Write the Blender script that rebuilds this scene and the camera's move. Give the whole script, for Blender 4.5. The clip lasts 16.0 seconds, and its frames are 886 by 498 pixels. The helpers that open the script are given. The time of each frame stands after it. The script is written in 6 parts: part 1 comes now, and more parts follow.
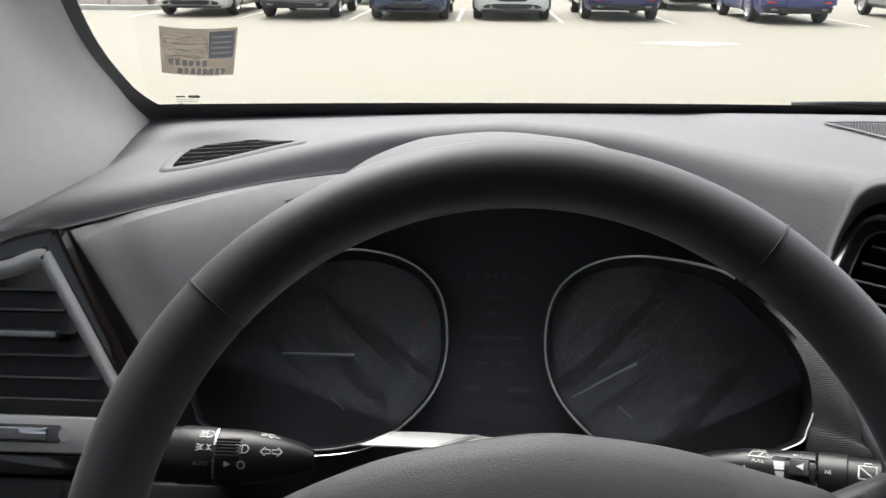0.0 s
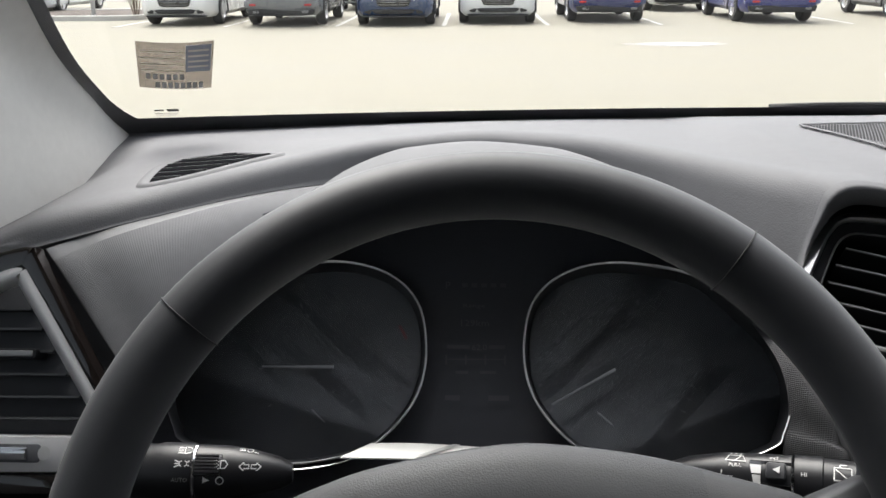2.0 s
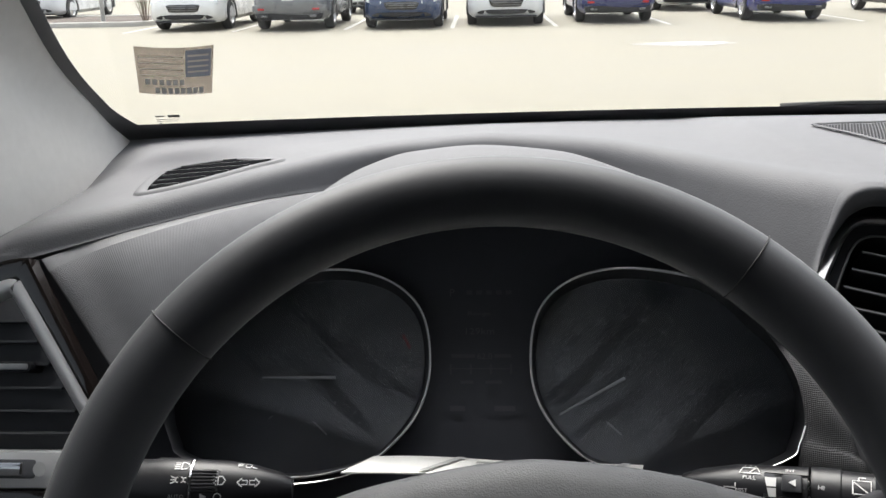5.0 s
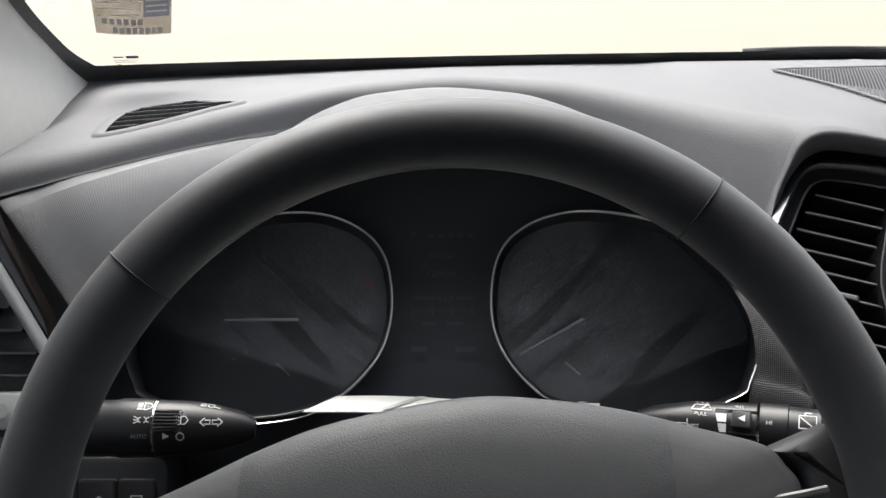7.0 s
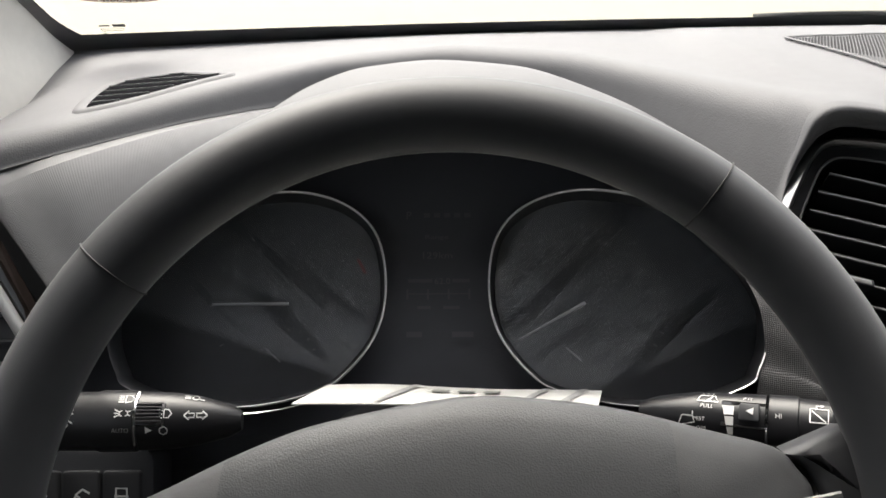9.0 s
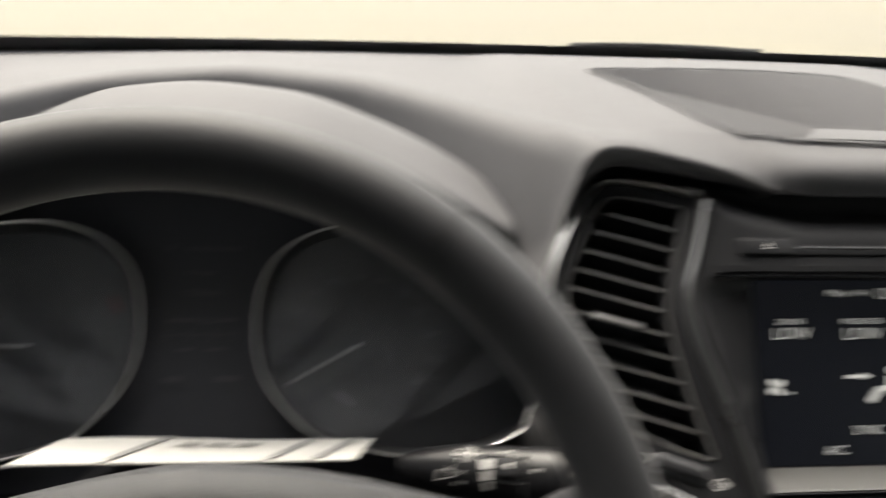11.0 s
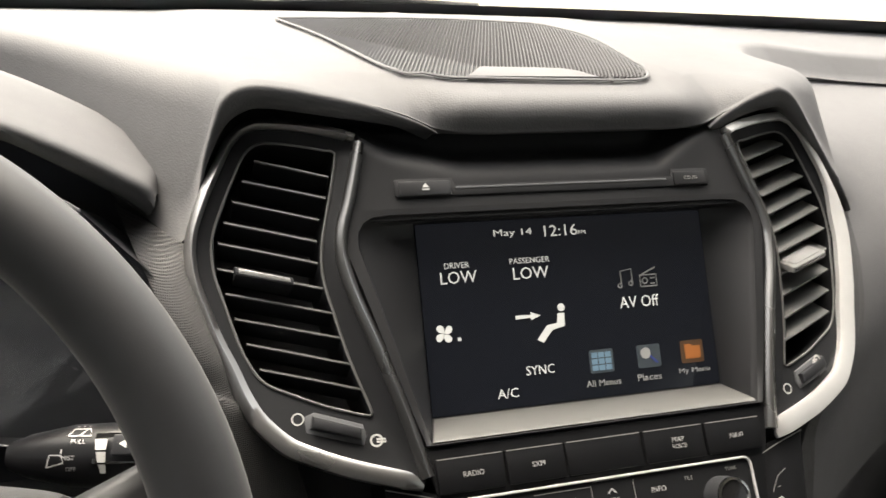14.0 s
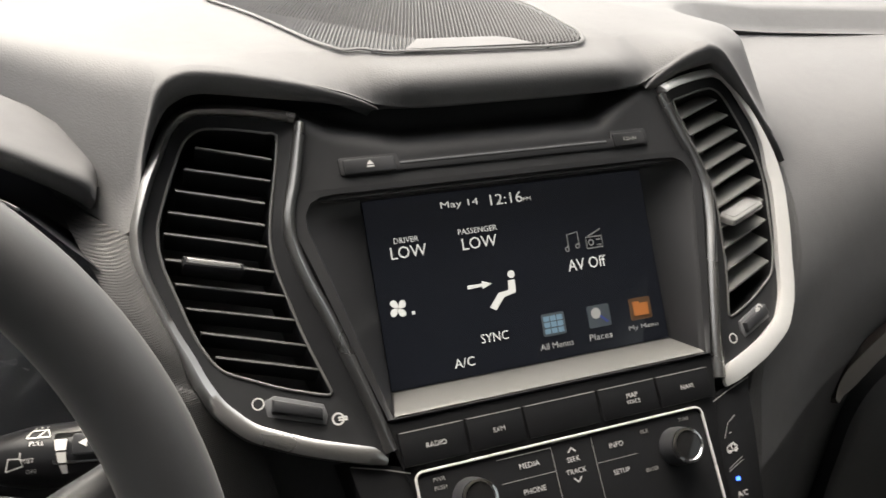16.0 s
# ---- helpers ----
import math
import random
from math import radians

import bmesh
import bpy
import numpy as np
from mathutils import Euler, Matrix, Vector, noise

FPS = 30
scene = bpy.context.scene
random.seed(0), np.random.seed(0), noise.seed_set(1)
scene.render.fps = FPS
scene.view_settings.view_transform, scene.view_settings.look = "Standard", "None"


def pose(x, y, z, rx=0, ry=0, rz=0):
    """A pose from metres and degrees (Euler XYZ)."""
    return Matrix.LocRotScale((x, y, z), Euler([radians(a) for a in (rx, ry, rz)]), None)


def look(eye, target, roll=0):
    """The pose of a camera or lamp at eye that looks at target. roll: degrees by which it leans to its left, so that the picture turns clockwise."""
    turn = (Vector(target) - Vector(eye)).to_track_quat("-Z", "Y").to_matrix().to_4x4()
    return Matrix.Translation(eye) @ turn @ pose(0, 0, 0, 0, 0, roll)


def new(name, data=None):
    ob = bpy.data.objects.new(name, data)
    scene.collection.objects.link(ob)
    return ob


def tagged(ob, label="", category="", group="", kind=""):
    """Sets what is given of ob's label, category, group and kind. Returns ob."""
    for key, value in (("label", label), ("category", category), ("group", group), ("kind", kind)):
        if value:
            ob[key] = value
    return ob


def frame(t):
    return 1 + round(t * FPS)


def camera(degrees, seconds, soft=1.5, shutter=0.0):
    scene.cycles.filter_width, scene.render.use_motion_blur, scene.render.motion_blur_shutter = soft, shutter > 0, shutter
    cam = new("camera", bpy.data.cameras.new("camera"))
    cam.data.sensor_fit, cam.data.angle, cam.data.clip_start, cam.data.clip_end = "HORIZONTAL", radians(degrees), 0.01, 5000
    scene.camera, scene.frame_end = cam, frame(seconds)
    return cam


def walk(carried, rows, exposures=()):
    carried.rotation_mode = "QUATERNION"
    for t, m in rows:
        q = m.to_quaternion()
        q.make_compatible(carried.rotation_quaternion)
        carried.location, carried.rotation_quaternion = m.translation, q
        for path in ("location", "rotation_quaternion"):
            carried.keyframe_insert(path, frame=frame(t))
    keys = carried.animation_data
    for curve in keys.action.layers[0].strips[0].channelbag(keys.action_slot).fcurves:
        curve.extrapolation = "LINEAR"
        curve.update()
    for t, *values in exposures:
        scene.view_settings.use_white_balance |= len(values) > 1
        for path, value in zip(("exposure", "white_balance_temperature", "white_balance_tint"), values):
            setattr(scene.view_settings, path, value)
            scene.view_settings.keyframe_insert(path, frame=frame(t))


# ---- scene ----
cam = camera(52.2, 16.0, shutter=0.5)
PATH = [
    (0, (0.004, 0.086, 1.42), (-0.076, 1.987, 0.805), 0.6),
    (0.5, (0.012, 0.086, 1.421), (-0.037, 1.987, 0.802), 0.3),
    (1, (0.013, 0.086, 1.419), (-0.04, 1.985, 0.795), 0.1),
    (1.5, (0.014, 0.085, 1.423), (-0.042, 1.985, 0.801), -0.2),
    (2, (0.013, 0.086, 1.424), (-0.048, 1.991, 0.818), -0.4),
    (2.5, (0.013, 0.088, 1.423), (-0.044, 1.997, 0.83), -0.1),
    (3, (0.013, 0.091, 1.421), (-0.036, 2.0, 0.829), -0.1),
    (3.5, (0.016, 0.091, 1.421), (-0.039, 2.0, 0.826), -0.9),
    (6, (0.017, 0.106, 1.423), (-0.074, 2.006, 0.807), -1.0),
    (6.5, (0.017, 0.098, 1.422), (-0.026, 1.976, 0.735), -1.2),
    (7, (0.021, 0.097, 1.421), (0.007, 1.965, 0.708), -0.4),
    (7.5, (0.021, 0.106, 1.423), (0.0, 1.975, 0.713), -0.5),
    (8, (0.02, 0.111, 1.425), (0.006, 1.979, 0.711), -0.4),
    (10.3, (0.037, 0.141, 1.421), (-0.012, 1.933, 0.535), -1.0),
    (10.5, (0.038, 0.142, 1.421), (0.0, 1.953, 0.572), -0.4),
    (10.6, (0.04, 0.138, 1.42), (0.024, 1.955, 0.585), 0.5),
    (11, (0.089, 0.157, 1.425), (0.333, 1.99, 0.663), 3.2),
    (11.1, (0.133, 0.155, 1.413), (0.444, 1.989, 0.679), 2.6),
    (11.2, (0.144, 0.171, 1.407), (0.622, 1.957, 0.644), 4.0),
    (11.3, (0.162, 0.176, 1.403), (0.731, 1.927, 0.623), 4.1),
    (11.5, (0.18, 0.18, 1.404), (0.822, 1.895, 0.6), 3.3),
    (12, (0.183, 0.177, 1.4), (0.839, 1.89, 0.602), 2.9),
    (12.5, (0.185, 0.176, 1.401), (0.846, 1.878, 0.585), 4.1),
    (13, (0.185, 0.175, 1.397), (0.861, 1.873, 0.586), 5.7),
    (13.5, (0.18, 0.175, 1.395), (0.876, 1.866, 0.583), 7.2),
    (14, (0.184, 0.166, 1.4), (0.808, 1.903, 0.631), 4.3),
    (14.5, (0.184, 0.167, 1.401), (0.827, 1.878, 0.59), 2.1),
    (15, (0.182, 0.168, 1.404), (0.883, 1.87, 0.622), 1.5),
    (15.5, (0.18, 0.16, 1.406), (0.865, 1.858, 0.601), 0.8),
    (16, (0.181, 0.166, 1.405), (0.913, 1.83, 0.573), 2.3),
]
walk(cam, [(t, look(eye, target, roll)) for t, eye, target, roll in PATH],
     exposures=[(0.0, 1.88, 6450, 9), (6.4, 1.90, 6450, 9), (7.0, 2.08, 6480, 9), (8.2, 2.16, 6500, 9), (10.3, 2.55, 7450, 9), (10.6, 2.50, 7450, 9), (11.0, 1.96, 7150, 9), (11.5, 2.26, 6950, 9), (13.0, 2.62, 7300, 9), (13.5, 2.95, 7450, 9), (14.0, 2.64, 7400, 9), (14.5, 2.56, 7300, 9), (16.0, 2.52, 7250, 9)])

# ---- world and light ----
world = bpy.data.worlds.new("sky")
scene.world = world
world.use_nodes = True
wn = world.node_tree
sky = wn.nodes.new("ShaderNodeTexSky")
sky.sky_type, sky.sun_disc = "NISHITA", False
sky.sun_elevation, sky.sun_rotation = radians(60), radians(-18)
sky.air_density, sky.dust_density = 1.0, 4.0
wn.nodes["Background"].inputs["Strength"].default_value = 0.15
pale = wn.nodes.new("ShaderNodeHueSaturation")
pale.inputs["Saturation"].default_value = 0.3
wn.links.new(sky.outputs[0], pale.inputs["Color"])
wn.links.new(pale.outputs[0], wn.nodes["Background"].inputs["Color"])
sun_data = bpy.data.lights.new("sun", "SUN")
sun_data.energy, sun_data.angle, sun_data.color = 0.9, radians(60), (1.0, 0.96, 0.91)
sun = new("sun", sun_data)
sun.matrix_basis = look((-5, 15, 28), (0, 0, 0))

# ---- builders ----
def thing(name, label, category, at=(0, 0, 0), group="", kind=""):
    ob = new(name)
    ob.empty_display_size = 0.02
    ob.matrix_basis = Matrix.Translation(at)
    return tagged(ob, label, category, group, kind)


def mesh_of(name, bm, material, angle=38):
    me = bpy.data.meshes.new(name)
    bmesh.ops.recalc_face_normals(bm, faces=bm.faces)
    bm.to_mesh(me)
    bm.free()
    for p in me.polygons:
        p.use_smooth = True
    me.set_sharp_from_angle(angle=radians(angle))
    me.materials.append(material)
    return me


def part(name, bm, material, parent, label="", angle=38):
    ob = new(name, mesh_of(name, bm, material, angle))
    if parent is not None:
        ob.parent = parent
        if parent.type == "EMPTY":
            ob.matrix_parent_inverse = parent.matrix_basis.inverted()
    if label:
        tagged(ob, label)
    return ob


def solo(name, bm, material, label, category, kind="", group="", angle=38):
    return tagged(part(name, bm, material, None, "", angle), label, category, group, kind)


def lerp_table(table, x):
    """Rows of x and values, smoothly interpolated."""
    if x <= table[0][0]:
        return table[0][1:]
    for a, b in zip(table, table[1:]):
        if x <= b[0]:
            k = (x - a[0]) / (b[0] - a[0])
            return tuple(p + (q - p) * k for p, q in zip(a[1:], b[1:]))
    return table[-1][1:]


def curve(points, per=6, closed=False):
    """A smooth line through points of any dimension."""
    pts = [np.array(p, float) for p in points]
    n, out = len(pts), []
    for i in range(n if closed else n - 1):
        if closed:
            p0, p1, p2, p3 = (pts[(i + k - 1) % n] for k in range(4))
        else:
            p1, p2 = pts[i], pts[i + 1]
            p0, p3 = pts[i - 1] if i else 2 * p1 - p2, pts[i + 2] if i + 2 < n else 2 * p2 - p1
        for j in range(per):
            t = j / per
            out.append(0.5 * (2 * p1 + (p2 - p0) * t + (2 * p0 - 5 * p1 + 4 * p2 - p3) * t**2 + (3 * p1 - p0 - 3 * p2 + p3) * t**3))
    if not closed:
        out.append(pts[-1])
    return out


def rrect(w, h, r, n=4, cx=0.0, cy=0.0):
    out = []
    for k, (sx, sy) in enumerate(((1, 1), (-1, 1), (-1, -1), (1, -1))):
        for i in range(n + 1):
            a = radians(90 * k + 90 * i / n)
            out.append((cx + sx * (w / 2 - r) + r * math.cos(a), cy + sy * (h / 2 - r) + r * math.sin(a)))
    return out


def inset(outline, d):
    """The outline drawn in by d (counter-clockwise outlines shrink)."""
    pts = [Vector(p[:2]) for p in outline]
    area = sum(a.x * b.y - b.x * a.y for a, b in zip(pts, pts[1:] + pts[:1]))
    s, out = (1 if area > 0 else -1), []
    for i, p in enumerate(pts):
        e1, e2 = p - pts[i - 1], pts[(i + 1) % len(pts)] - p
        n1, n2 = Vector((-e1.y, e1.x)), Vector((-e2.y, e2.x))
        n = (n1.normalized() if n1.length > 1e-9 else n1) + (n2.normalized() if n2.length > 1e-9 else n2)
        n = n.normalized() if n.length > 1e-9 else Vector((0, 0))
        out.append(tuple(p + n * d * s))
    return out


def loops(bm, rings, closed=True, cap_start=False, cap_end=True):
    """Skin between rings of places with the same number of corners."""
    vs = [[bm.verts.new(p) for p in ring] for ring in rings]
    n = len(vs[0])
    for a, b in zip(vs, vs[1:]):
        for i in range(n if closed else n - 1):
            j = (i + 1) % n
            bm.faces.new((a[i], a[j], b[j], b[i]))
    if cap_start:
        bm.faces.new(vs[0])
    if cap_end:
        bm.faces.new(vs[-1])
    return bm


def plate(outline, to, d0, d1, bevel=0.001, bm=None):
    """A slab over an outline (u, v), from depth d0 up to d1, with a softened upper edge; to(u, v, d) gives the place."""
    bm = bm or bmesh.new()
    b = min(bevel, abs(d1 - d0) * 0.8)
    s = 1 if d1 > d0 else -1
    o1 = inset(outline, b * 0.3)
    o2 = inset(outline, b)
    rings = [[to(u, v, d0) for u, v in outline], [to(u, v, d1 - s * b) for u, v in outline],
             [to(u, v, d1 - s * b * 0.3) for u, v in o1], [to(u, v, d1) for u, v in o2]]
    return loops(bm, rings, cap_start=True)


def frame_plate(outer, inner, to, d0, d1, bevel=0.001):
    """A slab with a hole; both outlines have the same number of corners."""
    bm = bmesh.new()
    rings = [[to(u, v, d0) for u, v in outer], [to(u, v, d1 - bevel) for u, v in outer], [to(u, v, d1) for u, v in inset(outer, bevel)],
             [to(u, v, d1) for u, v in inset(inner, -bevel)], [to(u, v, d1 - bevel) for u, v in inner], [to(u, v, d0) for u, v in inner]]
    return loops(bm, rings + [rings[0]], cap_end=False)


def sweep(path, profile, normals, closed=False, bm=None):
    """A profile (across, out) along a path; normals: the outward way at each place, or one for all."""
    bm = bm or bmesh.new()
    pts, rings, n = [Vector(p) for p in path], [], len(path)
    for i, p in enumerate(pts):
        a = pts[(i - 1) % n] if closed or i else p
        b = pts[(i + 1) % n] if closed or i < n - 1 else p
        t = (b - a).normalized()
        nn = Vector(normals[i] if isinstance(normals, list) else normals)
        side = t.cross(nn).normalized()
        out = side.cross(t).normalized()
        prof = profile(i / max(1, n - 1)) if callable(profile) else profile
        rings.append([p + side * u + out * v for u, v in prof])
    if closed:
        rings.append(rings[0])
    loops(bm, rings, cap_start=not closed, cap_end=not closed)
    if closed:
        bmesh.ops.remove_doubles(bm, verts=bm.verts, dist=1e-6)
    return bm


def oval(a, b, n=10):
    return [(a * math.cos(2 * math.pi * i / n), b * math.sin(2 * math.pi * i / n)) for i in range(n)]


def sheet(rows, bm=None):
    """A surface through a grid of places."""
    bm = bm or bmesh.new()
    return loops(bm, rows, closed=False, cap_end=False)


def thicken(bm, d):
    bmesh.ops.recalc_face_normals(bm, faces=bm.faces)
    bmesh.ops.solidify(bm, geom=list(bm.faces), thickness=d)
    return bm


def block(bm, size, at, bevel=0.0, m=None):
    r = bmesh.ops.create_cube(bm, size=1.0)
    mm = (m or Matrix.Identity(4)) @ Matrix.Translation(at) @ Matrix.Diagonal((*size, 1))
    bmesh.ops.transform(bm, matrix=mm, verts=r["verts"])
    if bevel:
        edges = {e for v in r["verts"] for e in v.link_edges}
        bmesh.ops.bevel(bm, geom=list(edges), offset=bevel, segments=2, affect="EDGES", profile=0.6)
    return bm


def lathe(profile, m, n=24, bm=None):
    """A turned body: rows of (radius, height) about z, placed by m."""
    bm = bm or bmesh.new()
    rings = [[m @ Vector((r * math.cos(2 * math.pi * i / n), r * math.sin(2 * math.pi * i / n), h)) for i in range(n)] for r, h in profile]
    return loops(bm, rings, cap_start=True)


def stroke(lines, width, to, d=0.0004, bm=None):
    """Flat printed strokes; each line is a list of (u, v)."""
    bm = bm or bmesh.new()
    for line in lines:
        pts = [Vector(p) for p in line]
        left, right = [], []
        for i, p in enumerate(pts):
            t = (pts[min(i + 1, len(pts) - 1)] - pts[max(i - 1, 0)]).normalized()
            n = Vector((-t.y, t.x)) * width / 2
            left.append(bm.verts.new(to(*(p + n), d)))
            right.append(bm.verts.new(to(*(p - n), d)))
        for i in range(len(pts) - 1):
            bm.faces.new((left[i], left[i + 1], right[i + 1], right[i]))
    return bm


def ring_line(cx, cy, rx, ry=None, n=20, a0=0, a1=360):
    ry = ry or rx
    return [(cx + rx * math.cos(radians(a0 + (a1 - a0) * i / n)), cy + ry * math.sin(radians(a0 + (a1 - a0) * i / n))) for i in range(n + 1)]


def patch(polys, to, d=0.0004, bm=None):
    """Flat printed areas."""
    bm = bm or bmesh.new()
    for poly in polys:
        bm.faces.new([bm.verts.new(to(u, v, d)) for u, v in poly])
    return bm


def ring_fill(outline, to, d=0.0, n=9):
    """An area skinned in rings towards its middle, so that it follows a curved ground."""
    cx, cy = sum(p[0] for p in outline) / len(outline), sum(p[1] for p in outline) / len(outline)
    return loops(bmesh.new(), [[to(cx + (u - cx) * k, cy + (v - cy) * k, d) for u, v in outline] for k in [1 - i / n for i in range(n)]])


def box2(x0, y0, x1, y1):
    return [(x0, y0), (x1, y0), (x1, y1), (x0, y1)]


def letters(name, body, height, u, v, to, material, parent, d=0.0005, width=None, label="", align="CENTER"):
    """Printed words: capital height, centred on (u, v) of a face; width stretches them to fit."""
    cu = bpy.data.curves.new(name, "FONT")
    cu.body, cu.size, cu.align_x, cu.align_y, cu.resolution_u = body, 1.0, align, "CENTER", 2
    tmp = bpy.data.objects.new(name, cu)
    me = bpy.data.meshes.new_from_object(tmp)
    bpy.data.objects.remove(tmp)
    bpy.data.curves.remove(cu)
    co = np.array([vert.co[:] for vert in me.vertices]) if len(me.vertices) else np.zeros((1, 3))
    lo, hi = co.min(0), co.max(0)
    k = height / max(1e-6, (hi[1] - lo[1]))
    kx = width / max(1e-6, hi[0] - lo[0]) if width else k
    shift = {"CENTER": (lo[0] + hi[0]) / 2, "LEFT": lo[0], "RIGHT": hi[0]}[align]
    for vert in me.vertices:
        vert.co = to(u + (vert.co.x - shift) * kx, v + (vert.co.y - (lo[1] + hi[1]) / 2) * k, d)
    me.materials.append(material)
    ob = new(name, me)
    ob.parent = parent
    if parent.type == "EMPTY":
        ob.matrix_parent_inverse = parent.matrix_basis.inverted()
    if label:
        tagged(ob, label)
    return ob


# ---- materials ----
def mat(name, color, rough=0.5, metal=0.0, vary=0.0, vary_scale=8.0, grain=None, grain_scale=900.0, grain_strength=0.15,
        spec=0.5, coat=0.0, rough_vary=0.08, stretch=(1, 1, 1), emit=0.0):
    m = bpy.data.materials.new(name)
    m.use_nodes = True
    nt = m.node_tree
    b = nt.nodes["Principled BSDF"]
    b.inputs["Base Color"].default_value = (*color, 1)
    b.inputs["Roughness"].default_value, b.inputs["Metallic"].default_value = rough, metal
    b.inputs["Specular IOR Level"].default_value, b.inputs["Coat Weight"].default_value = spec, coat
    if emit:
        b.inputs["Emission Color"].default_value = (*color, 1)
        b.inputs["Emission Strength"].default_value = emit
    co = nt.nodes.new("ShaderNodeTexCoord")
    mp = nt.nodes.new("ShaderNodeMapping")
    mp.inputs["Scale"].default_value = stretch
    nt.links.new(co.outputs["Object"], mp.inputs["Vector"])

    def tex(kind, scale, **kw):
        n = nt.nodes.new(kind)
        n.inputs["Scale"].default_value = scale
        for k, v in kw.items():
            n.inputs[k].default_value = v
        nt.links.new(mp.outputs[0], n.inputs["Vector"])
        return n

    def ramp(src, lo, hi):
        r = nt.nodes.new("ShaderNodeMapRange")
        r.inputs["From Min"].default_value, r.inputs["From Max"].default_value = 0.25, 0.75
        r.inputs["To Min"].default_value, r.inputs["To Max"].default_value = lo, hi
        nt.links.new(src, r.inputs["Value"])
        return r.outputs[0]

    if vary:
        big, small = tex("ShaderNodeTexNoise", vary_scale, Detail=5.0), tex("ShaderNodeTexNoise", vary_scale * 14, Detail=3.0)
        add = nt.nodes.new("ShaderNodeMath")
        add.operation = "MULTIPLY"
        nt.links.new(ramp(big.outputs[0], 1 - vary, 1 + vary), add.inputs[0])
        nt.links.new(ramp(small.outputs[0], 1 - vary * 0.6, 1 + vary * 0.6), add.inputs[1])
        mul = nt.nodes.new("ShaderNodeVectorMath")
        mul.operation = "SCALE"
        mul.inputs[0].default_value = color
        nt.links.new(add.outputs[0], mul.inputs["Scale"])
        nt.links.new(mul.outputs[0], b.inputs["Base Color"])
        nt.links.new(ramp(big.outputs[0], max(0.02, rough - rough_vary), min(1, rough + rough_vary)), b.inputs["Roughness"])
    if grain:
        if grain == "leather":
            g = tex("ShaderNodeTexVoronoi", grain_scale)
            g.feature = "SMOOTH_F1"
        elif grain == "noise":
            g = tex("ShaderNodeTexNoise", grain_scale, Detail=4.0)
        elif grain == "weave":
            g = tex("ShaderNodeTexWave", grain_scale, Distortion=0.1)
            g.bands_direction = "X"
            g2 = tex("ShaderNodeTexWave", grain_scale, Distortion=0.1)
            g2.bands_direction = "Z"
            mx = nt.nodes.new("ShaderNodeMath")
            mx.operation = "MULTIPLY"
            nt.links.new(g.outputs["Fac"], mx.inputs[0])
            nt.links.new(g2.outputs["Fac"], mx.inputs[1])
            g = mx
        bump = nt.nodes.new("ShaderNodeBump")
        bump.inputs["Strength"].default_value, bump.inputs["Distance"].default_value = grain_strength, 0.0006
        nt.links.new(g.outputs["Fac"] if "Fac" in g.outputs else g.outputs[0], bump.inputs["Height"])
        nt.links.new(bump.outputs[0], b.inputs["Normal"])
    return m


M_PAD = mat("dash_soft_plastic", (0.112, 0.112, 0.117), 0.68, vary=0.06, grain="leather", grain_scale=1100, grain_strength=0.22, spec=0.28)
M_HOOD = mat("hood_soft_plastic", (0.118, 0.118, 0.123), 0.68, vary=0.06, grain="leather", grain_scale=1100, grain_strength=0.22, spec=0.28)
M_BLACK = mat("matt_black_plastic", (0.027, 0.028, 0.0315), 0.5, vary=0.08, grain="noise", grain_scale=1500, grain_strength=0.12, spec=0.3)
M_DEEP = mat("deep_black_plastic", (0.11, 0.113, 0.122), 0.7, vary=0.05)
M_LEATHER = mat("black_leather", (0.029, 0.0305, 0.0345), 0.54, vary=0.1, grain="leather", grain_scale=2600, grain_strength=0.05, spec=0.42)
M_LEATHER.node_tree.nodes["Principled BSDF"].inputs["Sheen Weight"].default_value = 0.12
M_HUB = mat("grained_hub_plastic", (0.08, 0.081, 0.086), 0.55, vary=0.08, grain="leather", grain_scale=2200, grain_strength=0.14)
M_SPOKE = mat("spoke_plastic", (0.045, 0.046, 0.05), 0.45, vary=0.06, grain="noise", grain_scale=1200, grain_strength=0.1)
M_RIB = mat("ribbed_panel_plastic", (0.20, 0.2, 0.206), 0.66, vary=0.07, grain="noise", grain_scale=1500, grain_strength=0.12, spec=0.28)
M_WEAVE = mat("woven_texture_plastic", (0.045, 0.045, 0.048), 0.5, vary=0.05, grain="weave", grain_scale=330, grain_strength=0.9)
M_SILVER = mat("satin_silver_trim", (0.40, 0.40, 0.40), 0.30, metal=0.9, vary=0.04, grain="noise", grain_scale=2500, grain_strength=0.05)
# Brighter, less metallic copy of the satin silver, with reflected window light in its colour.
M_SATIN = mat("lit_satin_silver", (0.70, 0.695, 0.69), 0.34, metal=0.25, vary=0.04, grain="noise", grain_scale=2500, grain_strength=0.05)
M_TAB = mat("tab_satin_grey", (0.36, 0.36, 0.36), 0.35, metal=0.6, vary=0.05)
M_HUBDARK = mat("coarse_grained_hub_plastic", (0.07, 0.072, 0.077), 0.5, vary=0.08, grain="leather", grain_scale=1500, grain_strength=0.25)
M_STALK = mat("stalk_black_plastic", (0.012, 0.0122, 0.014), 0.36, vary=0.06, grain="noise", grain_scale=1600, grain_strength=0.06, spec=0.4)
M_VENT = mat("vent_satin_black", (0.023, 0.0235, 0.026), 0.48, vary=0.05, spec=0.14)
M_TRIM = mat("dark_satin_trim", (0.18, 0.18, 0.182), 0.3, metal=0.9, vary=0.04)
M_LINING = mat("hood_lining_plastic", (0.09, 0.093, 0.103), 0.7, vary=0.05)
M_SHELF = mat("satin_grey_ledge", (0.115, 0.115, 0.114), 0.36, vary=0.04)
